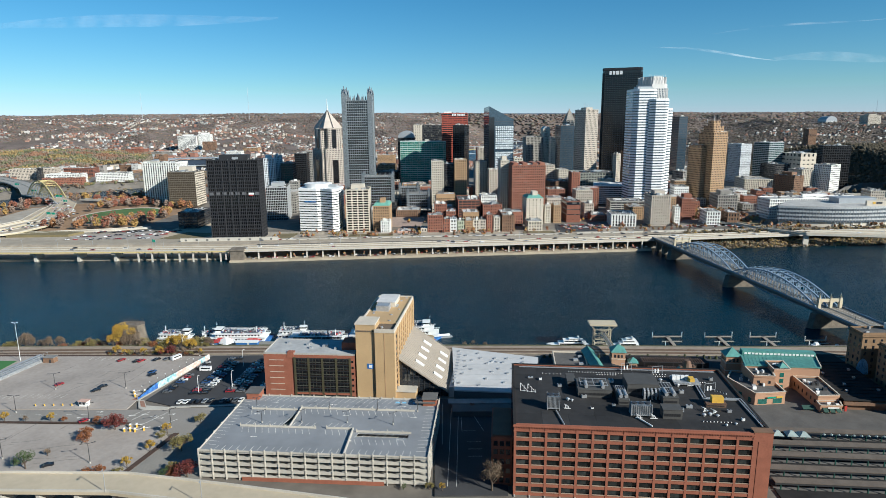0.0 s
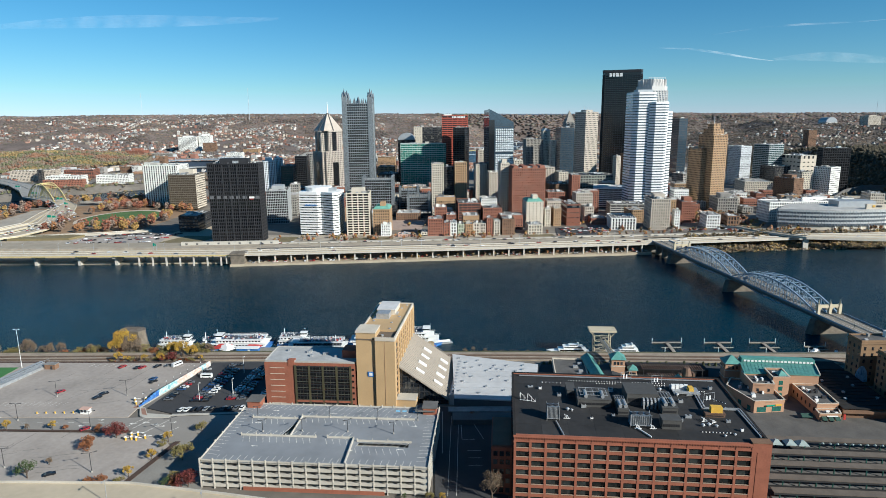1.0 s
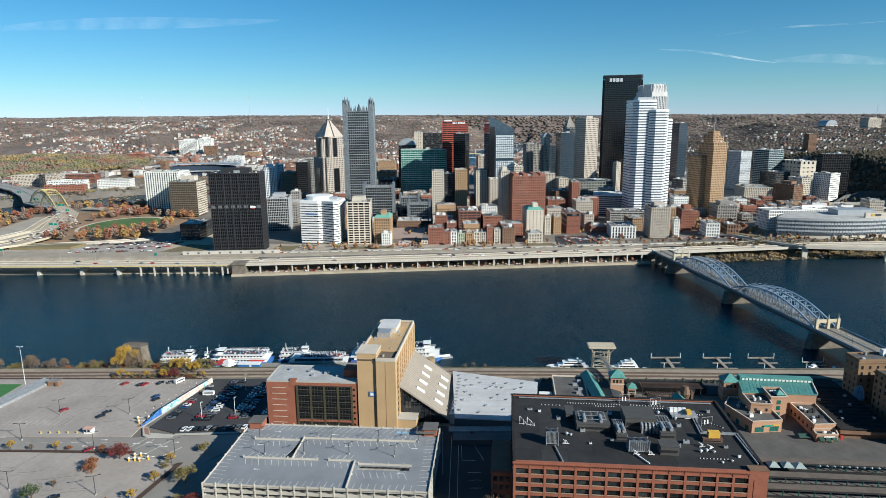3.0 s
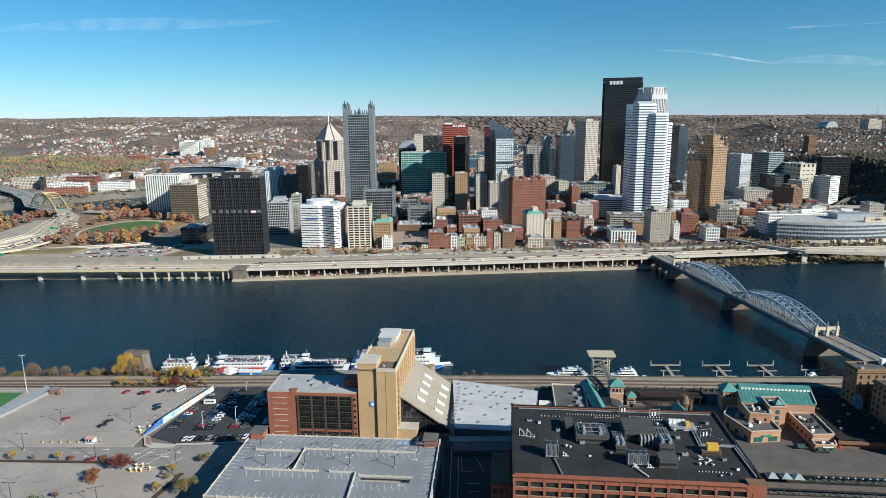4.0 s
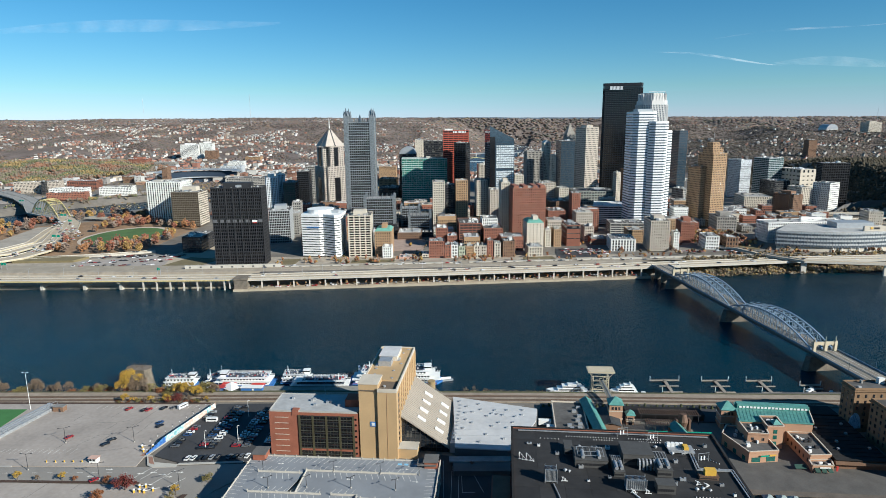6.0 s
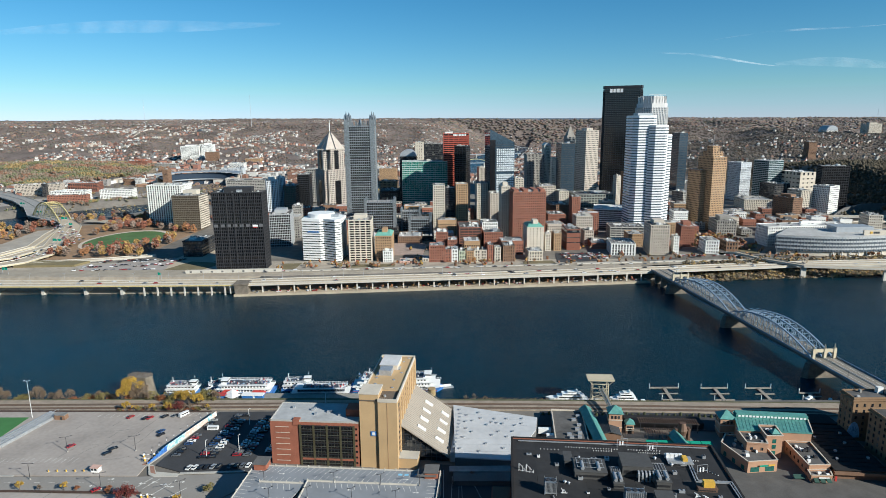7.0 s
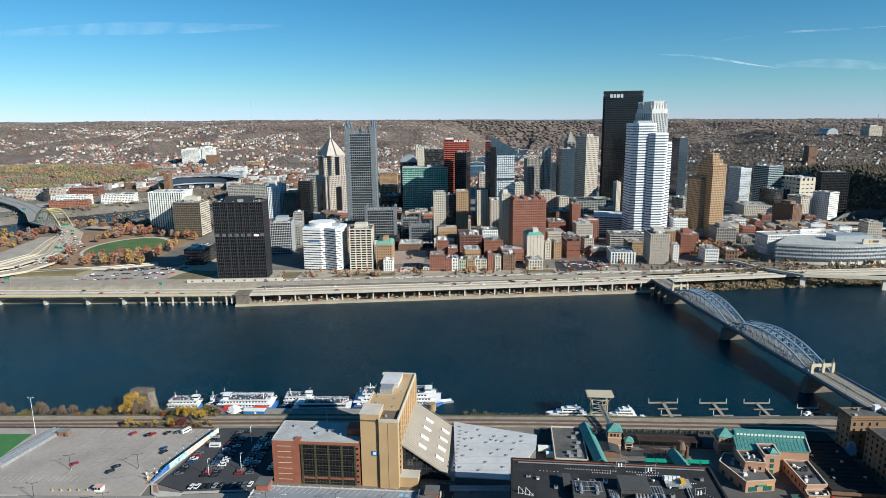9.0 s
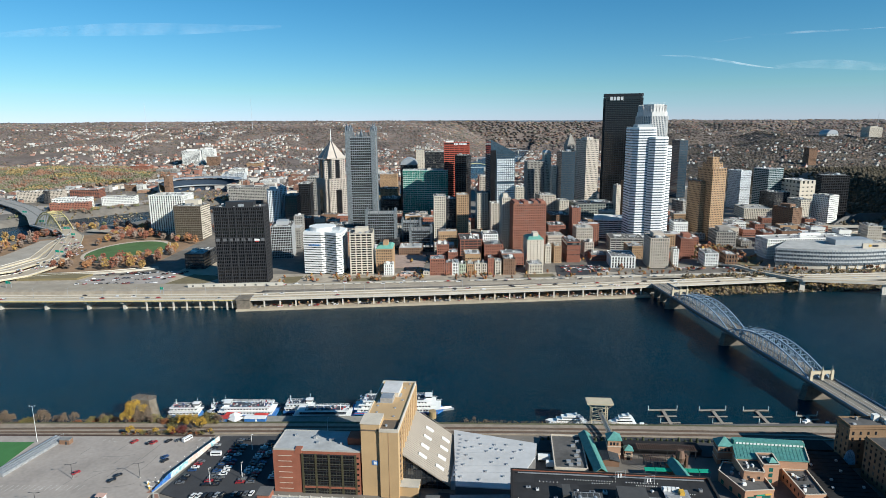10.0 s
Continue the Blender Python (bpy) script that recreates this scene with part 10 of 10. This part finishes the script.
# ---- the point: park, ramps, arch bridge and parking ----
bm = bmesh.new()
prism(bm, [(-478 + 58 * math.cos(a), 918 + 80 * math.sin(a)) for a in np.linspace(0, 2 * math.pi, 36, endpoint=False)], 11.5, 11.9)
solid("park_path", bm, PATH_STONE, "pale stone path round the oval lawn", "path", kind="structure")
bm = bmesh.new()
prism(bm, [(-478 + 52 * math.cos(a), 915 + 73 * math.sin(a)) for a in np.linspace(0, 2 * math.pi, 36, endpoint=False)], 11.5, 12.0)
solid("oval_lawn", bm, LAWN, "green oval lawn in the park", "lawn", kind="structure")
slab("park_ground", [(-700, 780), (-400, 780), (-395, 1010), (-560, 1090), (-690, 1000)], 11.75, mat("leafy_ground", (0.26, 0.17, 0.10), 0.95, 0.35, 0.04, fine=0.4), "brown leaf-strewn park ground", "ground", 0.4)
slab("point_roads", [(-735, 696), (-575, 712), (-556, 800), (-572, 880), (-608, 965), (-640, 1012), (-664, 1000), (-646, 890), (-652, 800), (-735, 748)], 12.0, mat("pale_road_concrete", (0.36, 0.32, 0.265), 0.9, 0.2, 0.06, fine=0.3), "pale concrete road fan among the highway ramps", "road", 0.4)
slab("point_lot", [(-452, 738), (-400, 690), (-330, 700), (-345, 782)], 12.0, OLD_ASPHALT, "grey parking lot beside the boulevard", "parking lot", 0.4)
slab("fort_wall", [(-525, 735), (-452, 738), (-445, 760), (-520, 765)], 14.5, mat("fort_grass", (0.19, 0.155, 0.08), 0.95, 0.25, 0.1), "grassy earthwork beside the ramps", "earthwork", 3)
slab("commercial_street", [(-345, 782), (-330, 700), (-300, 705), (-285, 790), (-300, 960), (-330, 960)], 12.02, ROAD_CONC, "pale street beside the towers", "road", 0.3)


def ramp(pts, half, label, rails=True, girder=mat("cream_girder", (0.50, 0.44, 0.30), 0.7, 0.15, 0.2)):
    r = thing("highway_ramp", label, "ramp", 0, 0, 0, group="highway ramps")
    strip(pts, half, 0, 1.3, ROAD_CONC, r, "deck")
    for off in (half - 0.2, -half + 0.2):
        strip([(x, y, z + 0.9) for x, y, z in offset_line(pts, off)], 0.22, 0, 0.9, PALE_CONC, r, "parapet")
    strip([(x, y, z - 0.3) for x, y, z in offset_line(pts, half + 0.1)], 0.15, 0, 1.2, girder, r, "edge_girder")
    for x, y, z in pts[1:-1]:
        part("column", cbox(half * 1.2, 2.0, z - 0.5, 0, x, y), PALE_CONC, r)


ramp([(-640, 672, 13), (-560, 716, 15.5), (-528, 750, 16.2), (-524, 790, 16.2), (-540, 850, 16.2), (-572, 930, 17), (-606, 1000, 19), (-648, 1046, 21.6), (-668, 1064, 22.2)], 12, "curving concrete highway ramp towards the arch bridge")
ramp([(-700, 690, 13), (-610, 735, 15), (-560, 775, 16), (-552, 850, 16.2), (-590, 935, 17), (-622, 1010, 19), (-660, 1060, 21.4), (-672, 1072, 22.0)], 8, "second highway ramp beside the first")
ramp([(-640, 700, 12.5), (-596, 790, 13), (-585, 860, 13.5), (-622, 960, 14), (-640, 1030, 15), (-700, 1080, 15)], 5, "low highway ramp in the park")
ramp([(-520, 752, 14), (-430, 775, 13.4), (-380, 800, 12.6)], 5, "short concrete ramp down to the street", True, PALE_CONC)
ramp([(-625, 1075, 17), (-560, 1055, 17.5), (-520, 1062, 17), (-440, 1085, 16)], 6, "concrete ramp beyond the lawn", True, PALE_CONC)
ramp([(520, 850, 13), (600, 930, 14), (668, 996, 15), (720, 1010, 16), (860, 1030, 17), (1050, 1060, 18)], 8, "concrete highway rising towards the hill", True, PALE_CONC)
ramp([(560, 1010, 13), (606, 1050, 14), (660, 1062, 16), (760, 1040, 18), (960, 1050, 20)], 7, "second highway carriageway below the hill", True, PALE_CONC)
ramp([(640, 1180, 12.8), (650, 1105, 13), (668, 1020, 13.2), (690, 960, 13.4), (760, 900, 13.4), (900, 860, 13)], 8, "highway sunk below the hill", False, PALE_CONC)
ramp([(340, 812, 13), (376, 776, 15), (390, 740, 15), (418, 703, 15), (504, 688, 14.5), (640, 696, 14)], 5, "curved concrete slip road to the boulevard", True, PALE_CONC)
rw = bmesh.new()
for a, b, h0, h1 in (((688, 1085), (722, 1112), 2, 10), ((722, 1112), (760, 1124), 10, 15), ((760, 1124), (800, 1112), 15, 17), ((800, 1112), (900, 1080), 17, 17)):
    v = [rw.verts.new(c) for c in ((*a, 8), (*b, 8), (*b, 13 + h1), (*a, 13 + h0), (a[0] + 1, a[1] + 4, 8), (b[0] + 1, b[1] + 4, 8), (b[0] + 1, b[1] + 4, 13 + h1), (a[0] + 1, a[1] + 4, 13 + h0))]
    for f_ in ((0, 1, 2, 3), (5, 4, 7, 6), (3, 2, 6, 7), (0, 3, 7, 4), (1, 5, 6, 2)):
        rw.faces.new([v[i] for i in f_])
# dark concrete here stands in for the hill's shade on the wall
solid("hill_retaining_wall", rw, DARK_CONC, "curved concrete retaining wall under the hill, coloured dark as if in shade", "wall", kind="structure")
arch = thing("arch_bridge", "yellow steel tied-arch bridge over the far river", "bridge", 0, 0, 0)
A, B = Vector((-644, 1044, 22)), Vector((-730, 1108, 23))
d_ = (B - A)
side = Vector((d_.y, -d_.x, 0)).normalized()
for s in (-10, 9):
    bm, hang = bmesh.new(), bmesh.new()
    prev = None
    for i in range(17):
        t = i / 16
        p0 = A + d_ * t + side * s
        p1 = p0 + Vector((0, 0, 4 * 27 * t * (1 - t)))
        if prev is not None:
            beam(bm, prev, p1, 1.2)
            beam(bm, prev - Vector((0, 0, 4)) if 0.1 < t < 0.95 else prev, p1 - Vector((0, 0, 4)) if 0.1 < t < 0.95 else p1, 0.7)
        if 0 < i < 16:
            beam(hang, p0, p1, 0.45)
        prev = p1
    part("arch_rib", bm, YELLOW_STEEL, arch)
    part("hanger_set", hang, YELLOW_STEEL, arch)["kind"] = "stuff"
bm = bmesh.new()
for i in range(4, 13):
    t = i / 16
    p1 = A + d_ * t + Vector((0, 0, 4 * 27 * t * (1 - t)))
    beam(bm, p1 + side * -10, p1 + side * 9, 0.7)
part("top_brace", bm, YELLOW_STEEL, arch)
for x, y, z, w in ((-545, 858, 17, 16), (-640, 1035, 21, 14), (-720, 1095, 24, 14), (-830, 1215, 24, 12), (-510, 700, 13, 8), (-600, 985, 19, 8), (-318, 672, 12.2, 4)):
    g = thing("sign_gantry", "green highway sign on a steel gantry", "road sign", x, y, z, -15, group="highway signs")
    part("post", cbox(0.4, 0.4, 7, 0, -w / 2), GALV, g)
    part("post", cbox(0.4, 0.4, 7, 0, w / 2), GALV, g)
    part("beam", cbox(w, 0.4, 0.5, 6.3), GALV, g)
    part("sign_panel", cbox(w * 0.42, 0.2, 3.2, 4.8, -w * 0.24, -0.35), GREEN_SIGN, g)
    part("sign_panel", cbox(w * 0.34, 0.2, 2.8, 4.9, w * 0.25, -0.35), GREEN_SIGN, g)


# ---- street furniture along the far bank ----
hl = lamp_post(-200, 668, 12.2, 90, 11, 2.2, GALV, True, "grey twin-headed highway lamp post")
for i in range(1, 22):
    x = -200 + i * 22
    copy_thing(hl, shift(x, 657 + 0.0955 * (x + 226), 12.2, 95))
for i in range(12):
    copy_thing(hl, shift(-225 - i * 38, 657, 12.2, 90))
spots = []
for i in range(190):
    x = lot.uniform(-210, 700)
    y = 712 + 0.06 * (x + 226) + lot.uniform(-3, 30)
    for k in range(4):
        s = lot.uniform(0.8, 1.7)
        spots.append((x + lot.uniform(-1, 1), y + lot.uniform(-1, 1), 12.5 + lot.uniform(0, 3), s, s))
for i in range(120):
    x = lot.uniform(-160, 480)
    y = lot.uniform(740, 1150)
    for k in range(4):
        s = lot.uniform(0.9, 2.0)
        spots.append((x + lot.uniform(-1, 1), y + lot.uniform(-1, 1), 12.5 + lot.uniform(0, 3), s, s))
for i in range(60):
    x = 345 + lot.uniform(0, 70)
    for k in range(6):
        s = lot.uniform(1.2, 2.6)
        spots.append((x + lot.uniform(-2, 2), 850 + lot.uniform(-45, 60), 12 + lot.uniform(0, 5), s, s))
for i in range(40):
    x = -180 + i * 10.2 + lot.uniform(-3, 3)
    for k in range(4):
        s = lot.uniform(0.6, 1.3)
        spots.append((x + lot.uniform(-0.8, 0.8), 650 + 0.0955 * (x + 226), 3.2 + lot.uniform(0, 2.4), s, s))
v, f = clumps(spots, 0.5)
bulk("street_trees", v, f, PARK_WOODS, "small rust and brown street trees downtown", "street trees")

slab("north_shore_lot", [(-1060, 1240), (-760, 1425), (-600, 1550), (-680, 1600), (-1080, 1400)], 12.0, OLD_ASPHALT, "pale parking lots along the north shore", "parking lot", 0.5)

# low-rise infill of the downtown grid
def infill():
    wall_m = mat("infill_walls", (0.30, 0.16, 0.11), 0.9, 0.2, 0.1, island=0.2, tint=((0.45, 0.38, 0.29), (0.6, 0.59, 0.56), (0.55, 0.54, 0.52), (0.24, 0.13, 0.09), (0.5, 0.47, 0.42), (0.33, 0.20, 0.13), (0.28, 0.26, 0.24), (0.2, 0.11, 0.08)))
    verts, faces, wv, wf = [], [], [], []
    def block(V, F, x, y, w, d, z0, z1):
        k = len(V)
        for q in (z0, z1):
            V += [(x - w / 2, y - d / 2, q), (x + w / 2, y - d / 2, q), (x + w / 2, y + d / 2, q), (x - w / 2, y + d / 2, q)]
        F += [[k + i for i in f_] for f_ in ((4, 5, 6, 7), (0, 1, 5, 4), (1, 2, 6, 5), (2, 3, 7, 6), (3, 0, 4, 7))]
    for i in range(190, 820):
        x, y = (lot.uniform(-1050, -120), lot.uniform(1640, 2150)) if i < 330 else (lot.uniform(260, 900), lot.uniform(1600, 3400))
        if river_gap(x, y) < 150 or land(x, y) > 40 or spur(x, y) < 1.05 or -800 < x < -590 and y < 1790:
            continue
        w, d, h = lot.uniform(14, 30), lot.uniform(14, 30), lot.uniform(8, 24) + (10 if 1000 < y < 1500 else 0)
        if i >= 330:
            w, d, h = w * 1.5, d * 1.5, h * 0.45
        block(verts, faces, x, y, w, d, 11, 12 + h)
        block(verts, faces, x + lot.uniform(-4, 4), y, w * 0.3, d * 0.3, 12 + h, 15 + h)
        for k in range(int(h / 3.6)):
            n = int(w / 3)
            for j in range(n):
                block(wv, wf, x - w / 2 + (j + 0.5) * w / n, y - d / 2, 1.4, 0.2, 13.3 + 3.6 * k, 15.2 + 3.6 * k)
    bulk("infill_blocks", verts, faces, wall_m, "low brick and stone blocks between the towers", "buildings")
    bulk("infill_windows", wv, wf, GLASS_DK, "dark windows of the low blocks", "windows")


infill()


def low_block(x, y, w, d, h, rz, wall, roof, label):
    """A low city block: walls with rows of windows, roof, parapet and roof gear."""
    r = thing("commercial_building", label, "building", x, y, 0, rz, group="low city blocks")
    z0 = 11.4
    part("wall", cbox(w, d, h, z0), wall, r)
    win = bmesh.new()
    n, m = max(2, round(w / 3.1)), max(2, round(d / 3.1))
    for k in range(max(1, int((h - 1.2) / 3.6))):
        z = z0 + 1.3 + 3.6 * k
        for i in range(n):
            cbox(w / n * (0.48 if k else 0.78), 0.16, 1.9, z, -w / 2 + (i + 0.5) * w / n, -d / 2, win)
        for i in range(m):
            for s in (-1, 1):
                cbox(0.16, d / m * 0.45, 1.9, z, s * w / 2, -d / 2 + (i + 0.5) * d / m, win)
    part("windows", win, GLASS_DK, r)["kind"] = "stuff"
    par = bmesh.new()
    for x0, x1, y0, y1 in ((-w / 2 - 0.2, w / 2 + 0.2, -d / 2 - 0.2, -d / 2 + 0.4), (-w / 2 - 0.2, w / 2 + 0.2, d / 2 - 0.4, d / 2 + 0.2), (-w / 2 - 0.2, -w / 2 + 0.4, -d / 2 + 0.4, d / 2 - 0.4), (w / 2 - 0.4, w / 2 + 0.2, -d / 2 + 0.4, d / 2 - 0.4)):
        box(par, x0, x1, y0, y1, z0 + h - 0.4, z0 + h + 0.8)
    part("parapet", par, wall if lot.random() < 0.6 else BEIGE, r)
    part("roof", cbox(w - 0.8, d - 0.8, 0.3, z0 + h), roof, r)
    gear = bmesh.new()
    cbox(w * lot.uniform(0.15, 0.35), d * lot.uniform(0.15, 0.35), lot.uniform(2, 4), z0 + h, w * lot.uniform(-0.25, 0.25), d * lot.uniform(-0.2, 0.3), gear)
    for _ in range(int(3 + w * d / 70)):
        cbox(lot.uniform(0.8, 2.4), lot.uniform(0.8, 2.4), lot.uniform(0.7, 2.0), z0 + h + 0.2, w * lot.uniform(-0.42, 0.42), d * lot.uniform(-0.42, 0.42), gear)
    part("roof_gear", gear, GEAR, r, "vents and units on the roof")["kind"] = "stuff"


def clear_of(x, y, w, d, gap):
    for px, py, pw, pd, pr in PLOTS:
        c, s = abs(math.cos(radians(pr))), abs(math.sin(radians(pr)))
        if abs(x - px) < (w + pw * c + pd * s) / 2 + gap and abs(y - py) < (d + pw * s + pd * c) / 2 + gap:
            return False
    return True


def city_grid():
    looks = ((BRICK, "red brick"), (BRICK, "red brick"), (BROWN, "brown brick"), (TAN, "tan brick"), (BEIGE, "beige stone"), (CREAM, "cream brick"), (GREY_STONE, "grey stone"), (WHITE_PANEL, "white plastered"))
    tops = ((ROOF_GREY, "grey"), (ROOF_DARK, "dark"), (ROOF_MID, "pale"), (ROOF_PALE, "white"))
    made = 0
    for step in (0, 1):
        y = 768.0 + 9 * step
        while y < 1400 and made < 128:
            x = -310.0 + lot.uniform(0, 20)
            while x < 650:
                w, d = (lot.uniform(16, 32), lot.uniform(18, 32)) if step == 0 else (lot.uniform(9, 15), lot.uniform(11, 18))
                if far_shore(x) + 100 < y - d / 2 and clear_of(x, y, w, d, 1.5) and lot.random() < 0.9 and made < 128 and not (x < -190 and y < 930):
                    h = lot.uniform(8, 20) if y < 900 else lot.uniform(12, 34) if x < 430 else lot.uniform(7, 16)
                    (wall, word), (roof, tone) = lot.choice(looks), lot.choice(tops)
                    low_block(x, y, w, d, h, 2 if x < 200 else -6, wall, roof, word + " low block with a " + tone + " flat roof")
                    PLOTS.append((x, y, w, d, 3))
                    made += 1
                x += w + lot.uniform(1, 7)
            y += 33


city_grid()
for pts in ([(-335, 716), (-288, 716), (-276, 752), (-318, 762)], [(-196, 716), (-178, 717), (-176, 748), (-198, 746)], [(-112, 722), (-60, 726), (-60, 742), (-112, 738)], [(96, 735), (136, 738), (134, 752), (98, 748)], [(352, 792), (410, 788), (418, 880), (356, 884)]):
    slab("verge_planting", pts, 12.1, DRY_GRASS, "dry grass and planting beside the boulevard", "verge", 0.3)
slab("market_plaza", [(-72, 790), (-28, 790), (-24, 872), (-76, 872)], 12.03, mat("plaza_brick", (0.36, 0.27, 0.22), 0.9, 0.25, 0.2), "pinkish paved plaza among the downtown blocks", "plaza", 0.3)
slab("corner_lot", [(138, 742), (190, 746), (194, 796), (146, 798)], 12.03, ASPHALT, "dark asphalt corner parking lot", "parking lot", 0.3)


def ballpark(cx, cy, rz):
    """Open horseshoe stands with a pale steel canopy and light towers."""
    r = thing("ballpark", "steel and limestone ballpark with dark blue seats and pale canopy", "stadium", cx, cy, 11.5, rz)
    seats = mat("blue_seats", (0.03, 0.045, 0.07), 0.7, 0.3, 0.3)
    angles = [math.pi * (-0.05 + 1.1 * i / 26) for i in range(27)]

    def ring(profile, material, name, label=""):
        bm = bmesh.new()
        rows = [[bm.verts.new((1.15 * q * math.cos(a), q * math.sin(a), z)) for q, z in profile] for a in angles]
        m = len(profile)
        for a, b in zip(rows, rows[1:]):
            for k in range(m):
                bm.faces.new((a[k], b[k], b[(k + 1) % m], a[(k + 1) % m]))
        bm.faces.new(rows[0][::-1])
        bm.faces.new(rows[-1])
        bmesh.ops.recalc_face_normals(bm, faces=bm.faces)
        part(name, bm, material, r, label)
    ring([(52, 1), (74, 11), (74, 9), (54, 0)], seats, "lower_stand", "dark blue lower seats")
    ring([(68, 18), (88, 31), (88, 29), (70, 16.5)], seats, "upper_stand", "dark blue upper seats")
    ring([(78, 35), (96, 37), (96, 35.8), (78, 34)], GREY_METAL, "canopy", "pale steel canopy")
    ring([(90, 0), (93, 0), (93, 29), (90, 29)], BEIGE, "outer_wall", "limestone outer wall")
    ring([(66, 14), (69, 14), (69, 17), (66, 17)], GREY_METAL, "deck_front")
    bm = bmesh.new()
    prism(bm, [(1.1 * 52 * math.cos(a), 50 * math.sin(a)) for a in np.linspace(0, 2 * math.pi, 24, endpoint=False)], -0.2, 0.6)
    part("field", bm, LAWN, r, "green playing field")
    mast = bmesh.new()
    cone(mast, 0.9, 0.5, 0, 46, 6)
    cbox(11, 1, 6, 45, 0, 0, mast)
    repeat("light_tower", mast, GALV, r, [shift(1.15 * 98 * math.cos(a), 98 * math.sin(a), 0, math.degrees(a) - 90) for a in (0.3, 1.0, 1.6, 2.2, 2.9)], "steel light tower")


ballpark(-665, 1690, 12)
# river bridge deck behind the arches, in one broad carriageway
deck = thing("river_bridge_deck", "broad grey concrete bridge deck over the second river", "bridge", 0, 0, 0)
axis_ = [(-655, 1052, 22.4), (-728, 1106, 23), (-806, 1215, 22.6), (-905, 1330, 22.2), (-1022, 1440, 21.5), (-1150, 1560, 20)]
strip(axis_, 19, 0, 1.6, mat("bridge_deck_grey", (0.30, 0.285, 0.26), 0.9, 0.2, 0.08), deck, "deck")
for off in (18.6, 0.0, -18.6):
    strip([(x, y, z + 1.0) for x, y, z in offset_line(axis_, off)], 0.3, 0, 1.0, PALE_CONC, deck, "parapet")
strip([(x, y, z - 0.8) for x, y, z in offset_line(axis_, 19.2)], 0.25, 0, 2.0, YELLOW_STEEL, deck, "edge_girder")
repeat("pier", cbox(26, 4, 24, -3), DARK_CONC, deck, [shift(x, y, 0, 40) for x, y in ((-735, 1113), (-812, 1222), (-905, 1330), (-1000, 1420))])

# bridges over the far reach of the second river
for y, span, label in ((2500, 330, "grey steel arch bridge over the far river"), (3150, 330, "grey girder bridge over the far river"), (3800, 360, "pale far bridge over the river")):
    xs_ = 60 + (y - 2200) * 0.22
    fb = thing("far_bridge", label, "bridge", xs_, y, 0, 12, group="far bridges")
    part("deck", cbox(span, 12, 2.4, 14), GREY_METAL, fb)
    repeat("pier", cbox(5, 12, 18, -4), CONCRETE, fb, [shift(-110 + 73 * k, 0, 0) for k in range(4)])
    bm = bmesh.new()
    for i in range(16):
        t0, t1 = i / 16, (i + 1) / 16
        for sy in (-5, 5):
            beam(bm, (-60 + 120 * t0, sy, 16 + 60 * t0 * (1 - t0)), (-60 + 120 * t1, sy, 16 + 60 * t1 * (1 - t1)), 1.6)
    part("arch", bm, YELLOW_STEEL if y == 2500 else GREY_METAL, fb)

# hilltop masts
for x, y, h in ((-1000, 3300, 165), (-1530, 3250, 170), (2050, 3000, 140), (1640, 3150, 40), (1180, 3200, 40)):
    mm = thing("radio_mast", "thin lattice radio mast on the ridge", "mast", x, y, land(x, y), 0, group="radio masts")
    bm = bmesh.new()
    cone(bm, 0.9, 0.5, 0, h, 4)
    part("shaft", bm, GALV, mm)
    bm = bmesh.new()
    for k in range(int(h / 12)):
        cbox(2.2, 2.2, 0.4, 6 + k * 12, 0, 0, bm)
    part("platform", bm, GALV, mm)

# thin high contrails
def contrail(x0, z0, x1, z1, w, fade, label):
    m = mat("contrail_" + str(fade), (0.9, 0.9, 0.9), 1.0, 0.02)
    nt = m.node_tree
    bs = nt.nodes["Principled BSDF"]
    geo = nt.nodes.new("ShaderNodeNewGeometry")
    n = nt.nodes.new("ShaderNodeTexNoise")
    n.inputs["Scale"].default_value, n.inputs["Detail"].default_value = 0.006, 6.0
    nt.links.new(geo.outputs["Position"], n.inputs["Vector"])
    mr = nt.nodes.new("ShaderNodeMapRange")
    mr.inputs["From Min"].default_value, mr.inputs["From Max"].default_value = 0.35, 0.75
    mr.inputs["To Max"].default_value = fade
    nt.links.new(n.outputs["Fac"], mr.inputs["Value"])
    nt.links.new(mr.outputs[0], bs.inputs["Alpha"])
    bm = bmesh.new()
    n_ = 40
    rows = []
    for i in range(n_ + 1):
        t = i / n_
        x, z = x0 + (x1 - x0) * t, z0 + (z1 - z0) * t + 14 * math.sin(5 * t)
        half = w * (0.25 + 0.75 * math.sin(math.pi * t)) / 2
        rows.append((bm.verts.new((x, 4600, z - half)), bm.verts.new((x, 4640, z + half))))
    for a, b in zip(rows, rows[1:]):
        bm.faces.new((a[0], b[0], b[1], a[1]))
    solid("contrail", bm, m, label, "cloud", group="contrails")


contrail(1500, 640, 2420, 556, 22, 0.30, "long thin white contrail in the sky")
contrail(2380, 556, 3350, 560, 70, 0.10, "faint spread contrail in the sky")
contrail(1930, 728, 3200, 840, 18, 0.18, "thin white contrail high in the sky")
contrail(-3300, 810, -1150, 872, 90, 0.12, "broad faint cirrus streak in the sky")
